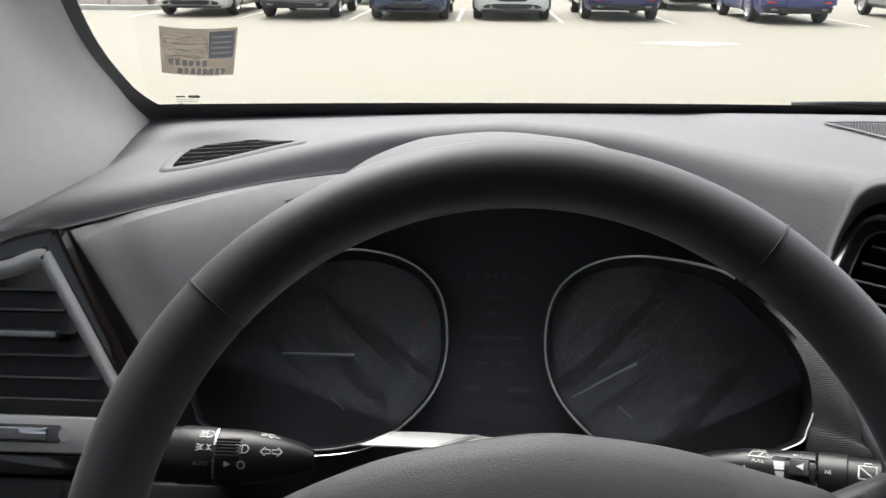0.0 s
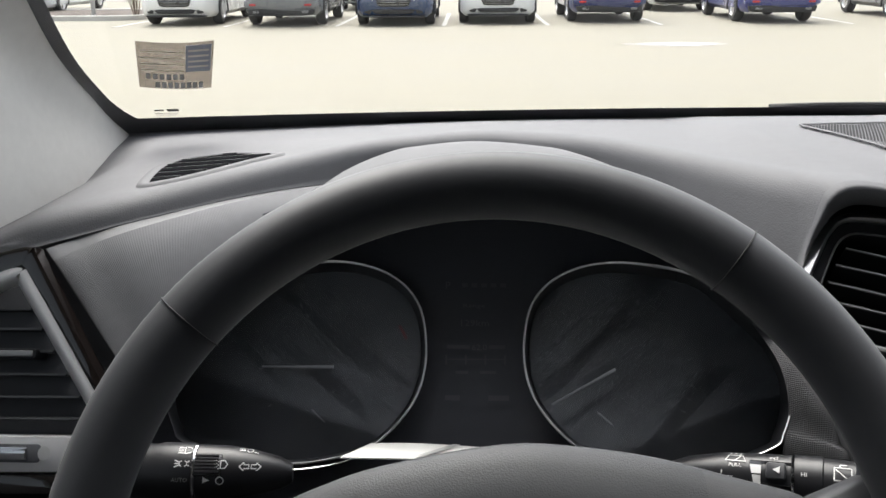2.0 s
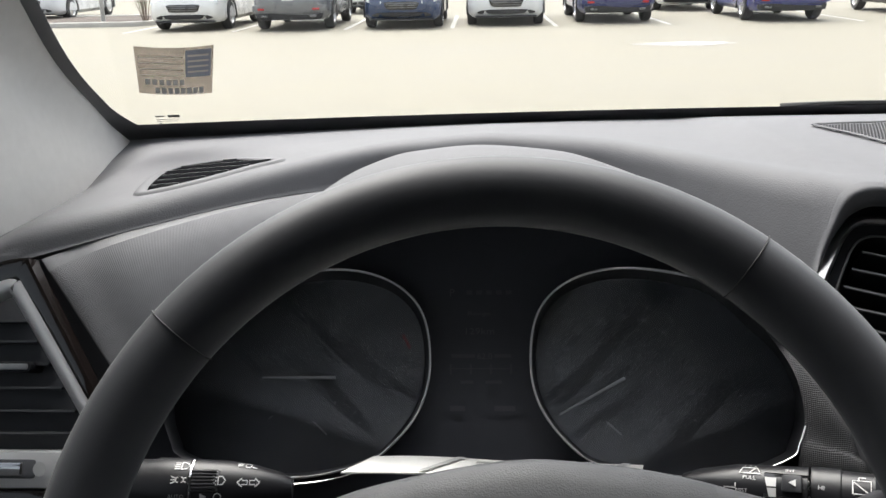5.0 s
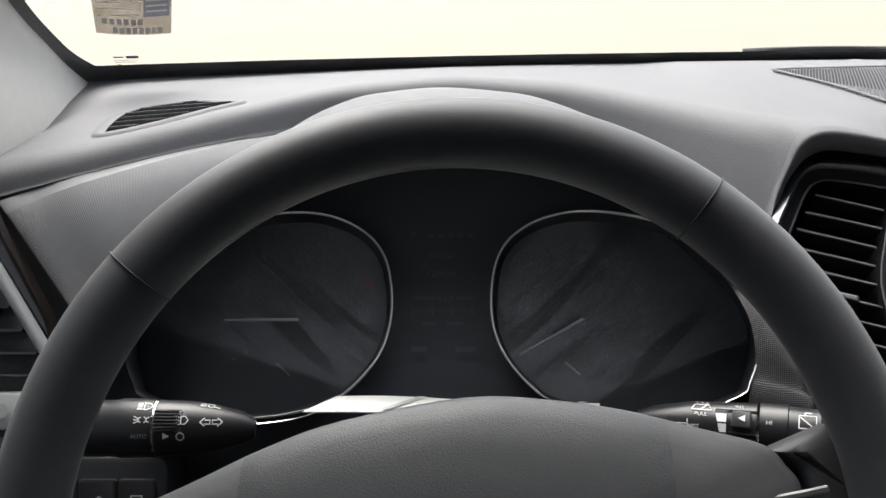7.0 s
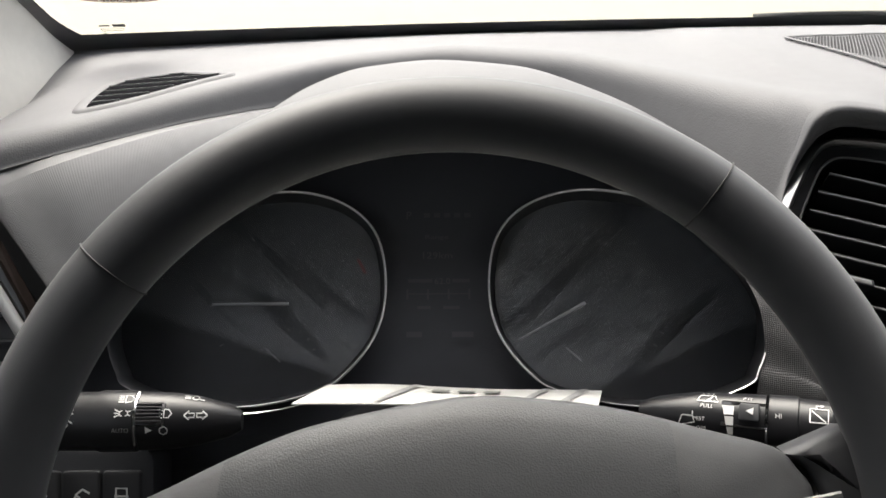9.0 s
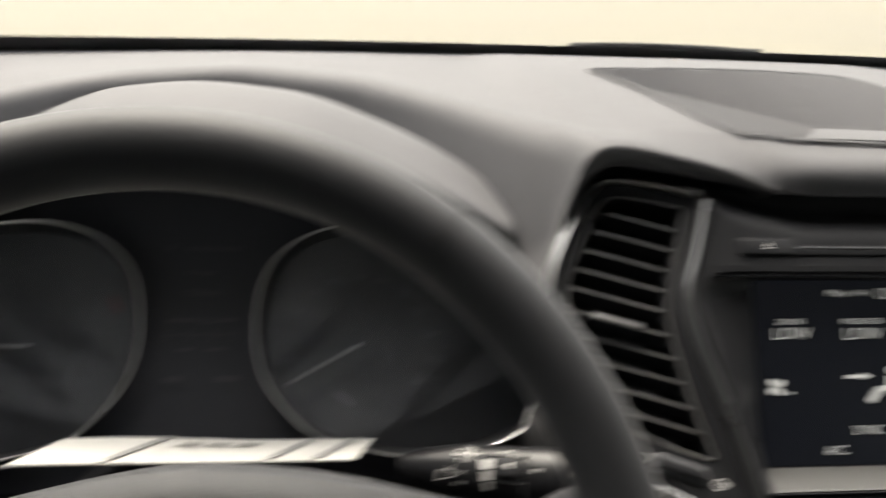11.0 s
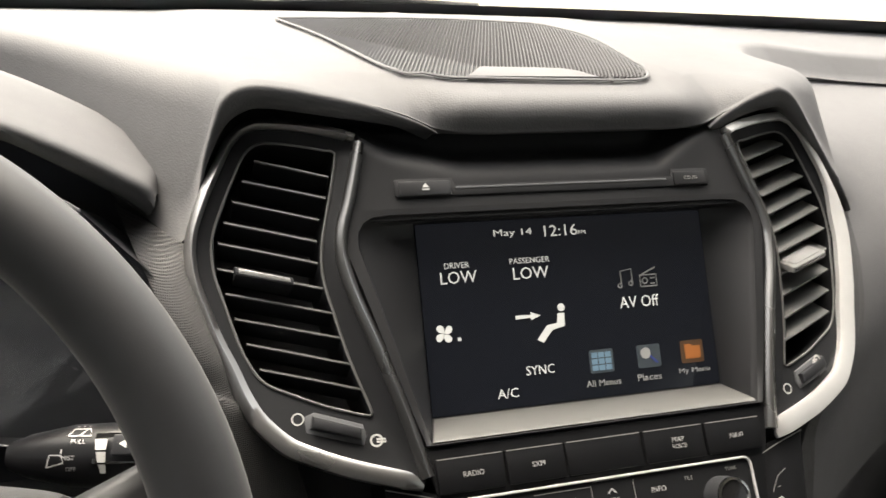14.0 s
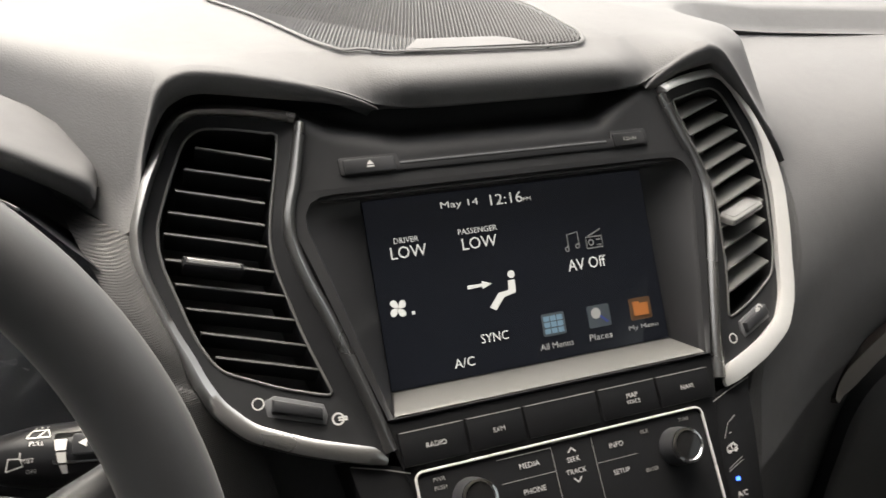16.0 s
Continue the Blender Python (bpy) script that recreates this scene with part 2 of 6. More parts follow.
M_VOID = mat("unlit_opening_black", (0.008, 0.008, 0.009), 1.0, spec=0.0, vary=0.05)
M_CHROME = mat("chrome", (0.75, 0.75, 0.76), 0.12, metal=1.0, vary=0.03)
M_RING = mat("bright_ring", (0.93, 0.93, 0.93), 0.24, metal=0.4, vary=0.03)
M_EDGE = mat("paler_glossy_edge", (0.13, 0.13, 0.13), 0.3, vary=0.05)
# Lit copy of the black vent plastic, for the passenger-side vanes and tab.
M_VANE_LIT = mat("lit_vane_plastic", (0.16, 0.16, 0.16), 0.32, vary=0.06)
M_PIANO = mat("gloss_black_plastic", (0.016, 0.016, 0.017), 0.15, vary=0.05, coat=0.5)
M_FASCIA = mat("fascia_dark_plastic", (0.026, 0.0265, 0.029), 0.55, vary=0.06, grain="noise", grain_scale=1800, grain_strength=0.1, spec=0.2)
M_LEDGE = mat("bezel_grey_plastic", (0.027, 0.027, 0.0295), 0.38, vary=0.03, rough_vary=0.0, grain="noise", grain_scale=1800, grain_strength=0.1, spec=0.25)
M_WOOD = mat("dark_wood_trim", (0.011, 0.008, 0.007), 0.16, vary=0.35, vary_scale=60, stretch=(1, 1, 6), coat=1.0)
M_PILLAR = mat("pillar_cloth_trim", (0.50, 0.49, 0.465), 0.85, vary=0.05, grain="noise", grain_scale=1400, grain_strength=0.25)
M_FRIT = mat("black_ceramic_band", (0.09, 0.09, 0.098), 0.35, vary=0.04)
M_RUBBER = mat("black_rubber", (0.012, 0.012, 0.012), 0.7, vary=0.1, grain="noise", grain_scale=600, grain_strength=0.2)
M_PRINT = mat("white_print", (0.6, 0.6, 0.59), 0.5)
M_PRINT_DIM = mat("grey_print", (0.3, 0.3, 0.29), 0.5)
M_PAPER = mat("white_paper", (0.72, 0.715, 0.69), 0.7, vary=0.04, vary_scale=30)
M_INK = mat("grey_ink", (0.4, 0.4, 0.4), 0.6, vary=0.05)
M_GLOW = mat("screen_white_glow", (0.5, 0.51, 0.51), 0.5, emit=0.16)
M_GLOW_DIM = mat("screen_grey_glow", (0.24, 0.24, 0.24), 0.5, emit=0.03)
M_GLOW_TILE = mat("screen_tile_glow", (0.06, 0.075, 0.09), 0.5, emit=0.03)
M_GLOW_BLUE = mat("screen_blue_glow", (0.15, 0.25, 0.34), 0.5, emit=0.07)
M_GLOW_MID = mat("screen_pale_grey_glow", (0.33, 0.33, 0.33), 0.5, emit=0.07)
M_GLOW_NAVY = mat("screen_navy_glow", (0.04, 0.06, 0.25), 0.5, emit=0.03)
M_GLOW_ORANGE = mat("screen_orange_glow", (0.42, 0.15, 0.045), 0.5, emit=0.05)
M_GLOW_BROWN = mat("screen_brown_glow", (0.10, 0.055, 0.03), 0.5, emit=0.03)
M_GLOW_RED = mat("warning_red_glow", (0.12, 0.01, 0.01), 0.5, emit=0.03)
M_LED = mat("blue_lamp_glow", (0.03, 0.12, 1.0), 0.5, emit=1.2)
M_DIALPRINT = mat("dial_print", (0.12, 0.12, 0.125), 0.5, emit=0.03)
M_NEEDLE = mat("pale_needle", (0.20, 0.20, 0.21), 0.4, emit=0.02)
M_MFD = mat("display_glow", (0.08, 0.08, 0.086), 0.5, emit=0.005)
M_MFDDIM = mat("display_dim_glow", (0.062, 0.062, 0.07), 0.5, emit=0.002)
M_STICKBLUE = mat("sticker_block", (0.34, 0.37, 0.43), 0.6, vary=0.05)
M_STICKLINE = mat("sticker_lines", (0.75, 0.7, 0.62), 0.6)
M_PALE = mat("pale_plastic", (0.11, 0.108, 0.108), 0.5, vary=0.04)
M_DIAL = mat("dial_face", (0.036, 0.0385, 0.044), 0.35, vary=0.02, vary_scale=20)
M_SCREEN = mat("screen_glass", (0.0065, 0.0075, 0.0105), 0.14, vary=0.03, emit=0.17)
M_INFO = mat("info_display_black", (0.046, 0.048, 0.058), 0.7, vary=0.04)
M_KEY = mat("key_black_plastic", (0.011, 0.0113, 0.0127), 0.5, vary=0.06, grain="noise", grain_scale=1800, grain_strength=0.08, spec=0.1)
M_GROUND = mat("worn_pale_asphalt", (0.178, 0.165, 0.127), 0.85, vary=0.10, vary_scale=0.35, grain="noise", grain_scale=60, grain_strength=0.3)
M_LINE = mat("worn_white_paint", (0.34, 0.335, 0.31), 0.7, vary=0.12, vary_scale=3)
# Pale base colour stands in for the sky mirrored in the puddle.
M_WATER = mat("sky_pale_puddle_water", (0.5, 0.495, 0.48), 0.2, vary=0.05, vary_scale=2)
M_DAMP = mat("damp_asphalt", (0.13, 0.122, 0.1), 0.5, vary=0.12, vary_scale=2)
M_KERB = mat("kerb_concrete", (0.42, 0.41, 0.38), 0.85, vary=0.12, vary_scale=3, grain="noise", grain_scale=80, grain_strength=0.3)
M_MULCH = mat("dark_mulch", (0.06, 0.045, 0.035), 0.95, vary=0.4, vary_scale=12, grain="noise", grain_scale=40, grain_strength=1.0)
M_STEM = mat("brown_bark", (0.14, 0.10, 0.07), 0.85, vary=0.2, vary_scale=20)
M_LEAF = mat("dull_green_leaf", (0.08, 0.09, 0.04), 0.6, vary=0.3, vary_scale=6)
M_TYRE = mat("tyre_rubber", (0.02, 0.02, 0.02), 0.8, vary=0.1, vary_scale=5)
M_ALLOY = mat("alloy_wheel", (0.5, 0.5, 0.51), 0.3, metal=0.9, vary=0.06)
M_AUTOGLASS = mat("tinted_window", (0.02, 0.025, 0.028), 0.06, vary=0.03)
M_LAMP = mat("headlight_lens", (0.6, 0.62, 0.64), 0.12, vary=0.1, vary_scale=10, coat=0.6)
M_TAIL = mat("tail_lamp_red", (0.35, 0.01, 0.012), 0.15, vary=0.1, coat=0.6)
M_HEADLINER = mat("grey_headliner_cloth", (0.34, 0.335, 0.325), 0.9, vary=0.05, grain="noise", grain_scale=900, grain_strength=0.2)
M_DOOR = mat("door_card_plastic", (0.22, 0.22, 0.22), 0.6, vary=0.08, grain="noise", grain_scale=800, grain_strength=0.2)
M_CARPET = mat("dark_carpet", (0.1, 0.1, 0.1), 0.95, vary=0.2, vary_scale=20, grain="noise", grain_scale=700, grain_strength=0.6)


def glass(name, tint=(1, 1, 1), gloss=0.04):
    m = bpy.data.materials.new(name)
    m.use_nodes = True
    nt = m.node_tree
    nt.nodes.remove(nt.nodes["Principled BSDF"])
    t, g, mx = (nt.nodes.new(k) for k in ("ShaderNodeBsdfTransparent", "ShaderNodeBsdfGlossy", "ShaderNodeMixShader"))
    t.inputs["Color"].default_value = (*tint, 1)
    g.inputs["Roughness"].default_value = 0.02
    mx.inputs[0].default_value = gloss
    nt.links.new(t.outputs[0], mx.inputs[1])
    nt.links.new(g.outputs[0], mx.inputs[2])
    nt.links.new(mx.outputs[0], nt.nodes["Material Output"].inputs["Surface"])
    return m


M_GLASS = glass("windscreen_glass", (0.98, 0.98, 0.97), 0.03)


def glare_lens(name, lean):
    """Clear instrument lens; a reflection is painted on it as a pale, smeared film."""
    m = glass(name, (0.95, 0.95, 0.96), 0.02)
    nt = m.node_tree
    co = nt.nodes.new("ShaderNodeTexCoord")

    def along(way, start=0.0):
        dot, add = nt.nodes.new("ShaderNodeVectorMath"), nt.nodes.new("ShaderNodeMath")
        dot.operation, add.operation = "DOT_PRODUCT", "ADD"
        dot.inputs[1].default_value, add.inputs[1].default_value = way, start
        nt.links.new(co.outputs["Object"], dot.inputs[0])
        nt.links.new(dot.outputs["Value"], add.inputs[0])
        return add.outputs[0]

    def smooth(src, a, b, lo, hi):
        r = nt.nodes.new("ShaderNodeMapRange")
        r.interpolation_type = "SMOOTHSTEP"
        for k, v in (("From Min", a), ("From Max", b), ("To Min", lo), ("To Max", hi)):
            r.inputs[k].default_value = v
        nt.links.new(src, r.inputs["Value"])
        return r.outputs[0]

    def times(a, b):
        n = nt.nodes.new("ShaderNodeMath")
        n.operation = "MULTIPLY"
        nt.links.new(a, n.inputs[0])
        nt.links.new(b, n.inputs[1])
        return n.outputs[0]

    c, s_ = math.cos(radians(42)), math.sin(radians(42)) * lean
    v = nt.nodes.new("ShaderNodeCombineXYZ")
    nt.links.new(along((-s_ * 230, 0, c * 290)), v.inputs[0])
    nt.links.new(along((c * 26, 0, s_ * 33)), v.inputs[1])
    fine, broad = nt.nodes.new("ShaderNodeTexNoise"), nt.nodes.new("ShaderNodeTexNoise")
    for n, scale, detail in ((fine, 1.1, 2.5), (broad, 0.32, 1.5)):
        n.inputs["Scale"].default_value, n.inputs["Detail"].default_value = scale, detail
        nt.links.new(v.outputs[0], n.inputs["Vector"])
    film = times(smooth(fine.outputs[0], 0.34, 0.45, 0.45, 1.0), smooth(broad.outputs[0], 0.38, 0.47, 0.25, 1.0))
    # The painted reflection stops at a slanting line, with clear lens below.
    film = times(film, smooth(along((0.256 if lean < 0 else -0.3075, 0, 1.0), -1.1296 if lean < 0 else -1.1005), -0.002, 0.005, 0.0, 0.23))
    glare, mx = nt.nodes.new("ShaderNodeBsdfDiffuse"), nt.nodes.new("ShaderNodeMixShader")
    glare.inputs["Color"].default_value = (0.40, 0.42, 0.45, 1)
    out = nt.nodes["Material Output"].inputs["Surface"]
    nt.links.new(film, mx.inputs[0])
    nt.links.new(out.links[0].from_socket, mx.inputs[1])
    nt.links.new(glare.outputs[0], mx.inputs[2])
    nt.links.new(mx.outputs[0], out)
    return m


M_LENS = {-1: glare_lens("instrument_lens_left", -1), 1: glare_lens("instrument_lens_right", 1)}
M_STICKER = glass("sticker_film", (0.33, 0.295, 0.275), 0.03)
# Tints of the unseen windows, set only to hold back side and rear light.
M_DIM_REAR = glass("rear_dimming_glass", (0.22, 0.22, 0.22), 0.04)
M_TINT = glass("driver_dimming_glass", (0.50, 0.51, 0.51), 0.04)
M_DIM_SIDE = glass("passenger_dimming_glass", (0.46, 0.47, 0.465), 0.04)

# ---- outside: ground ----
bm = bmesh.new()
sheet([[Vector((x, y, 0)) for x in (-400, -40, -12, 0, 12, 40, 400)] for y in (-400, -30, 0, 10, 20, 30, 60, 400)], bm)
solo("ground", bm, M_GROUND, "pale worn asphalt of a wide car park", "ground", "structure")

# ---- windscreen line ----
def glass_base(x):
    return 0.955 + 0.045 * (1 - ((x - 0.40) / 0.72) ** 2)


def glass_at(x, z, off=0.0):
    """A place on the windscreen; off: towards the cabin."""
    return Vector((x, glass_base(x) - 1.2 * (z - 1.272) - off * 0.77, z - off * 0.64))


def span(a, b, n):
    return [a + (b - a) * i / (n - 1) for i in range(n)]


PILLAR = [(1.262, -0.3155), (1.284, -0.328), (1.298, -0.3275), (1.3195, -0.332), (1.338, -0.335), (1.355, -0.3345), (1.372, -0.3325), (1.40, -0.3266), (1.70, -0.27)]


def pillar_edge(z):
    """x of the windscreen's edge on the driver's side, bowed."""
    return sum(lerp_table(PILLAR, z + 0.006 * k)[0] for k in (-2, -1, 0, 1, 2)) / 5


screen_rows = []
for z in span(1.262, 1.70, 10):
    x0 = pillar_edge(z) - 0.02
    screen_rows.append([glass_at(x, z) for x in span(x0, 0.80 - x0, 24)])
windscreen = solo("windscreen", thicken(sheet(screen_rows), 0.004), M_GLASS, "clear raked windscreen of the car", "windscreen", "structure")
windscreen.visible_shadow = False

# black band along the foot and the sides of the glass
bm = bmesh.new()
low, high = [], []
for x in span(-0.33, 1.13, 60):
    low.append(glass_at(x, 1.262, 0.004))
    high.append(glass_at(x, 1.2895 - 0.004 * ((x - 0.40) / 0.72) ** 2, 0.004))
sheet([low, high], bm)
for sx in (0, 1):
    edge, inner = [], []
    for z in span(1.27, 1.42, 26) + span(1.45, 1.69, 5):
        x = pillar_edge(z)
        w = 0.0165 + 0.016 * max(0, 1 - (z - 1.278) / 0.030) ** 1.6
        a, b = (x - 0.02, x + w - 0.006) if sx == 0 else (0.82 - x, 0.80 - x - w + 0.006)
        edge.append(glass_at(a, z, 0.004))
        inner.append(glass_at(b, z, 0.004))
    sheet([edge, inner], bm)
solo("windscreen_band", bm, M_FRIT, "black ceramic border band of the windscreen", "border", "structure")

# ---- dashboard ----
RIM_TABLE = [
    # x, crest y, crest z, front y, front z
    (-0.4, 0.575, 1.256, 0.545, 1.24), (-0.29, 0.622, 1.268, 0.613, 1.248), (-0.25, 0.635, 1.274, 0.626, 1.2560), (-0.205, 0.653, 1.280, 0.644, 1.2650), (-0.145, 0.705, 1.286, 0.696, 1.269), (-0.09, 0.758, 1.29, 0.749, 1.266), (-0.06, 0.783, 1.292, 0.774, 1.26), (0.024, 0.795, 1.297, 0.786, 1.253),
    (0.107, 0.765, 1.297, 0.75, 1.25), (0.145, 0.722, 1.297, 0.703, 1.24), (0.172, 0.685, 1.297, 0.648, 1.228), (0.185, 0.668, 1.297, 0.624, 1.226), (0.2, 0.65, 1.297, 0.596, 1.2205),
    (0.2052, 0.645, 1.297, 0.591, 1.218), (0.2115, 0.638, 1.297, 0.605, 1.2510), (0.2150, 0.633, 1.297, 0.607, 1.2655), (0.2190, 0.628, 1.2972, 0.607, 1.2790),
    (0.2232, 0.623, 1.2978, 0.607, 1.2905), (0.2305, 0.620, 1.2985, 0.606, 1.2962), (0.2400, 0.618, 1.2990, 0.606, 1.2980), (0.2559, 0.618, 1.2980, 0.606, 1.2962), (0.273, 0.618, 1.2945, 0.606, 1.2925),
    (0.301, 0.618, 1.29, 0.606, 1.2868), (0.318, 0.617, 1.2890, 0.606, 1.2815), (0.331, 0.610, 1.2890, 0.604, 1.2755), (0.345, 0.6005, 1.2895, 0.602, 1.2740), (0.37, 0.6005, 1.2895, 0.601, 1.2738), (0.40, 0.6005, 1.2895, 0.601, 1.2740), (0.44, 0.6005, 1.2895, 0.601, 1.2742), (0.478, 0.6005, 1.2895, 0.602, 1.2745),
    (0.497, 0.610, 1.2890, 0.604, 1.2755), (0.5055, 0.617, 1.2895, 0.606, 1.2790), (0.523, 0.618, 1.294, 0.606, 1.2885), (0.540, 0.618, 1.2975, 0.606, 1.2953),
    (0.5475, 0.619, 1.298, 0.606, 1.2957), (0.5555, 0.623, 1.2976, 0.606, 1.2918), (0.5664, 0.628, 1.2972, 0.606, 1.2808), (0.5811, 0.633, 1.297, 0.606, 1.2638),
    (0.594, 0.640, 1.2965, 0.603, 1.2470),
    (0.606, 0.655, 1.295, 0.603, 1.2350), (0.6155, 0.685, 1.292, 0.618, 1.2335), (0.624, 0.72, 1.289, 0.645, 1.2390), (0.64, 0.77, 1.285, 0.70, 1.250), (0.662, 0.805, 1.285, 0.745, 1.257),
    (0.70, 0.83, 1.282, 0.80, 1.262), (0.773, 0.833, 1.274, 0.808, 1.254), (1.0, 0.84, 1.262, 0.81, 1.241), (1.16, 0.80, 1.255, 0.77, 1.234),
]


def smooth_table(table, x, w=0.006):
    rows = [lerp_table(table, x + w * k) for k in (-1.0, -0.5, 0.0, 0.5, 1.0)]
    return tuple(sum(r[i] * g for r, g in zip(rows, (0.1, 0.25, 0.3, 0.25, 0.1))) for i in range(len(rows[0])))


ROUND = [(-0.40, 0.018, 0.012), (0.00, 0.020, 0.012), (0.10, 0.022, 0.014), (0.19, 0.030, 0.020), (0.214, 0.030, 0.020), (0.2325, 0.020, 0.008), (0.30, 0.020, 0.008), (0.332, 0.018, 0.010), (0.36, 0.014, 0.011), (0.46, 0.014, 0.011),
         (0.490, 0.018, 0.010), (0.51, 0.020, 0.008), (0.55, 0.020, 0.008), (0.59, 0.030, 0.015), (0.64, 0.014, 0.008), (0.75, 0.010, 0.006), (1.16, 0.010, 0.006)]


def dash_profile(x):
    cy, cz, fy, fz = smooth_table(RIM_TABLE, x, 0.022 - 0.017 * max(0.0, min(1.0, (x - 0.15) / 0.06)) )
    ra, rb = lerp_table(ROUND, x)
    w = Vector((x, glass_base(x) - 0.002, 1.2655 + 0.010 * max(0.0, 1 - ((x - 0.40) / 0.75) ** 2)))
    c, f = Vector((x, cy, cz)), Vector((x, fy, fz))
    a, b = c + (w - c).normalized() * ra, c + (f - c).normalized() * min(rb, 0.8 * (f - c).length)
    g = max(0.0, min(1.0, (x - 0.195) / 0.05, (0.61 - x) / 0.05))
    g = g * g * (3 - 2 * g)
    h = max(0.0, min(1.0, (0.080 - abs(x - 0.415)) / 0.012))
    far = (w - c).length
    top = c.lerp(w, max(0.15, (ra + 0.01) / far) * (1 - g) + g * (ra + 0.008 + 0.022 * h) / far)
    top.z += g * max(0.0, 1.2962 - top.z)
    a = c + (top - c).normalized() * ra
    drop = max(0.0, min(1.0, (-0.262 - x) / 0.075))
    out = [w.lerp(top, k / 8) + Vector((0, 0, 0.030 * g * k / 8 * (1 - k / 8))) for k in range(8)] + [top.lerp(a, k / 3) for k in range(3)]
    out += [a * (1 - t) ** 2 + c * 2 * t * (1 - t) + b * t * t for t in span(0, 1, 9)]
    out = [p - Vector((0, 0, 0.026 * drop * drop * (3 - 2 * drop) * max(0.0, min(1.0, (0.945 - p.y) / 0.10)))) for p in out]
    out += [b.lerp(f, 0.33), b.lerp(f, 0.67), f, f + Vector((0, -0.0002 * h, -0.0008 * h)), f + Vector((0, 0.0016 * h, -0.0020 * h)), f + Vector((0, 0.003 + 0.003 * h, -0.003)), f + Vector((0, 0.012 + 0.05 * h, -0.010 + 0.009 * h - (0.012 if x > 0.6 else 0)))]
    return out


def dash_z(x, y):
    pr = dash_profile(x)
    for a, b in zip(pr, pr[1:]):
        if b.y <= y <= a.y:
            return a.z + (b.z - a.z) * (a.y - y) / max(1e-6, a.y - b.y)
    return pr[0].z


dashboard = thing("dashboard", "dark grey soft-touch dashboard under the windscreen", "dashboard", (0.40, 0.80, 1.25), kind="structure")
xs = sorted(set(span(-0.38, 1.16, 190)) | set(span(0.196, 0.236, 24)) | set(span(-0.235, -0.125, 30)) | set(span(0.564, 0.604, 24)) | {r[0] for r in RIM_TABLE if -0.38 < r[0] < 1.16})
part("upper_pad", sheet([dash_profile(x) for x in xs]), M_PAD, dashboard, "grained grey upper pad", 85)

# chamfered lip that frames each centre vent under the pad
LIP_L = ([(0.2058, 0.592, 1.2195), (0.2115, 0.604, 1.2513), (0.2147, 0.606, 1.2654), (0.2186, 0.606, 1.2791), (0.2228, 0.606, 1.2905), (0.2300, 0.606, 1.2965), (0.2400, 0.606, 1.2983), (0.2559, 0.606, 1.2965), (0.2695, 0.606, 1.2938), (0.2835, 0.606, 1.2909), (0.2978, 0.606, 1.2874), (0.3126, 0.606, 1.2826), (0.3248, 0.605, 1.2778), (0.333, 0.604, 1.2735)],
         [(0.2060, 0.594, 1.2185), (0.2133, 0.605, 1.2511), (0.2181, 0.606, 1.2651), (0.2236, 0.606, 1.2759), (0.2280, 0.606, 1.2812), (0.2363, 0.606, 1.2856), (0.2443, 0.606, 1.2861), (0.2551, 0.606, 1.2848), (0.2689, 0.606, 1.2827), (0.2831, 0.606, 1.2805), (0.2976, 0.606, 1.2783), (0.3125, 0.606, 1.2757), (0.3240, 0.606, 1.2735), (0.333, 0.605, 1.2718)])
LIP_R = ([(0.5000, 0.604, 1.2735), (0.5055, 0.605, 1.2780), (0.5228, 0.606, 1.2884), (0.5401, 0.606, 1.2953), (0.5471, 0.606, 1.2957), (0.5555, 0.606, 1.2918), (0.5664, 0.606, 1.2808), (0.5811, 0.606, 1.2638), (0.5945, 0.603, 1.2465), (0.6080, 0.600, 1.2290), (0.6160, 0.600, 1.2175)],
         [(0.5010, 0.605, 1.2718), (0.5094, 0.606, 1.2713), (0.5244, 0.606, 1.2791), (0.5444, 0.606, 1.2838), (0.5508, 0.606, 1.2835), (0.5582, 0.606, 1.2785), (0.5687, 0.606, 1.2700), (0.5863, 0.606, 1.2505), (0.5950, 0.604, 1.2400), (0.6040, 0.602, 1.2290), (0.6140, 0.601, 1.2160)])
for outer, inner in (LIP_L, LIP_R):
    oo, ii = curve(outer, 6), curve(inner, 6)
    rows = []
    for k, back in ((-0.10, 0.007), (-0.03, 0.001), (0.02, -0.0004), (0.08, -0.0010), (0.20, -0.0014), (0.6, -0.0012), (0.92, 0.0), (1.0, 0.0015), (1.06, 0.007), (1.12, 0.03), (1.3, 0.034)):
        fade = [max(0.05, min(1.0, abs(p[0] - (0.203 if outer is LIP_L[0] else 0.617)) / 0.02)) for p in oo]
        deep = [min(k, 1.0) if 0.305 < p[0] < 0.525 else k for p in oo]
        rows.append([Vector((p[0] + (q[0] - p[0]) * h, p[1] + (q[1] - p[1]) * min(h, 1) + back * e, p[2] + (q[2] - p[2]) * h)) for p, q, e, h in zip(oo, ii, fade, deep)])
    part("vent_lip", sheet(rows), M_PAD, dashboard, "grained chamfered lip round the vent", 60)

PASSENGER = [
    # x, then y and z down the panel
    (0.63, 0.692, 1.2465, 0.625, 1.226, 0.575, 1.188, 0.545, 1.14, 0.533, 1.06, 0.55, 0.85),
    (0.66, 0.758, 1.2565, 0.665, 1.240, 0.60, 1.203, 0.565, 1.15, 0.552, 1.07, 0.57, 0.85),
    (0.80, 0.822, 1.2530, 0.72, 1.240, 0.64, 1.215, 0.60, 1.16, 0.585, 1.08, 0.59, 0.85),
    (1.16, 0.785, 1.2325, 0.70, 1.222, 0.63, 1.205, 0.60, 1.15, 0.59, 1.08, 0.60, 0.85),
]


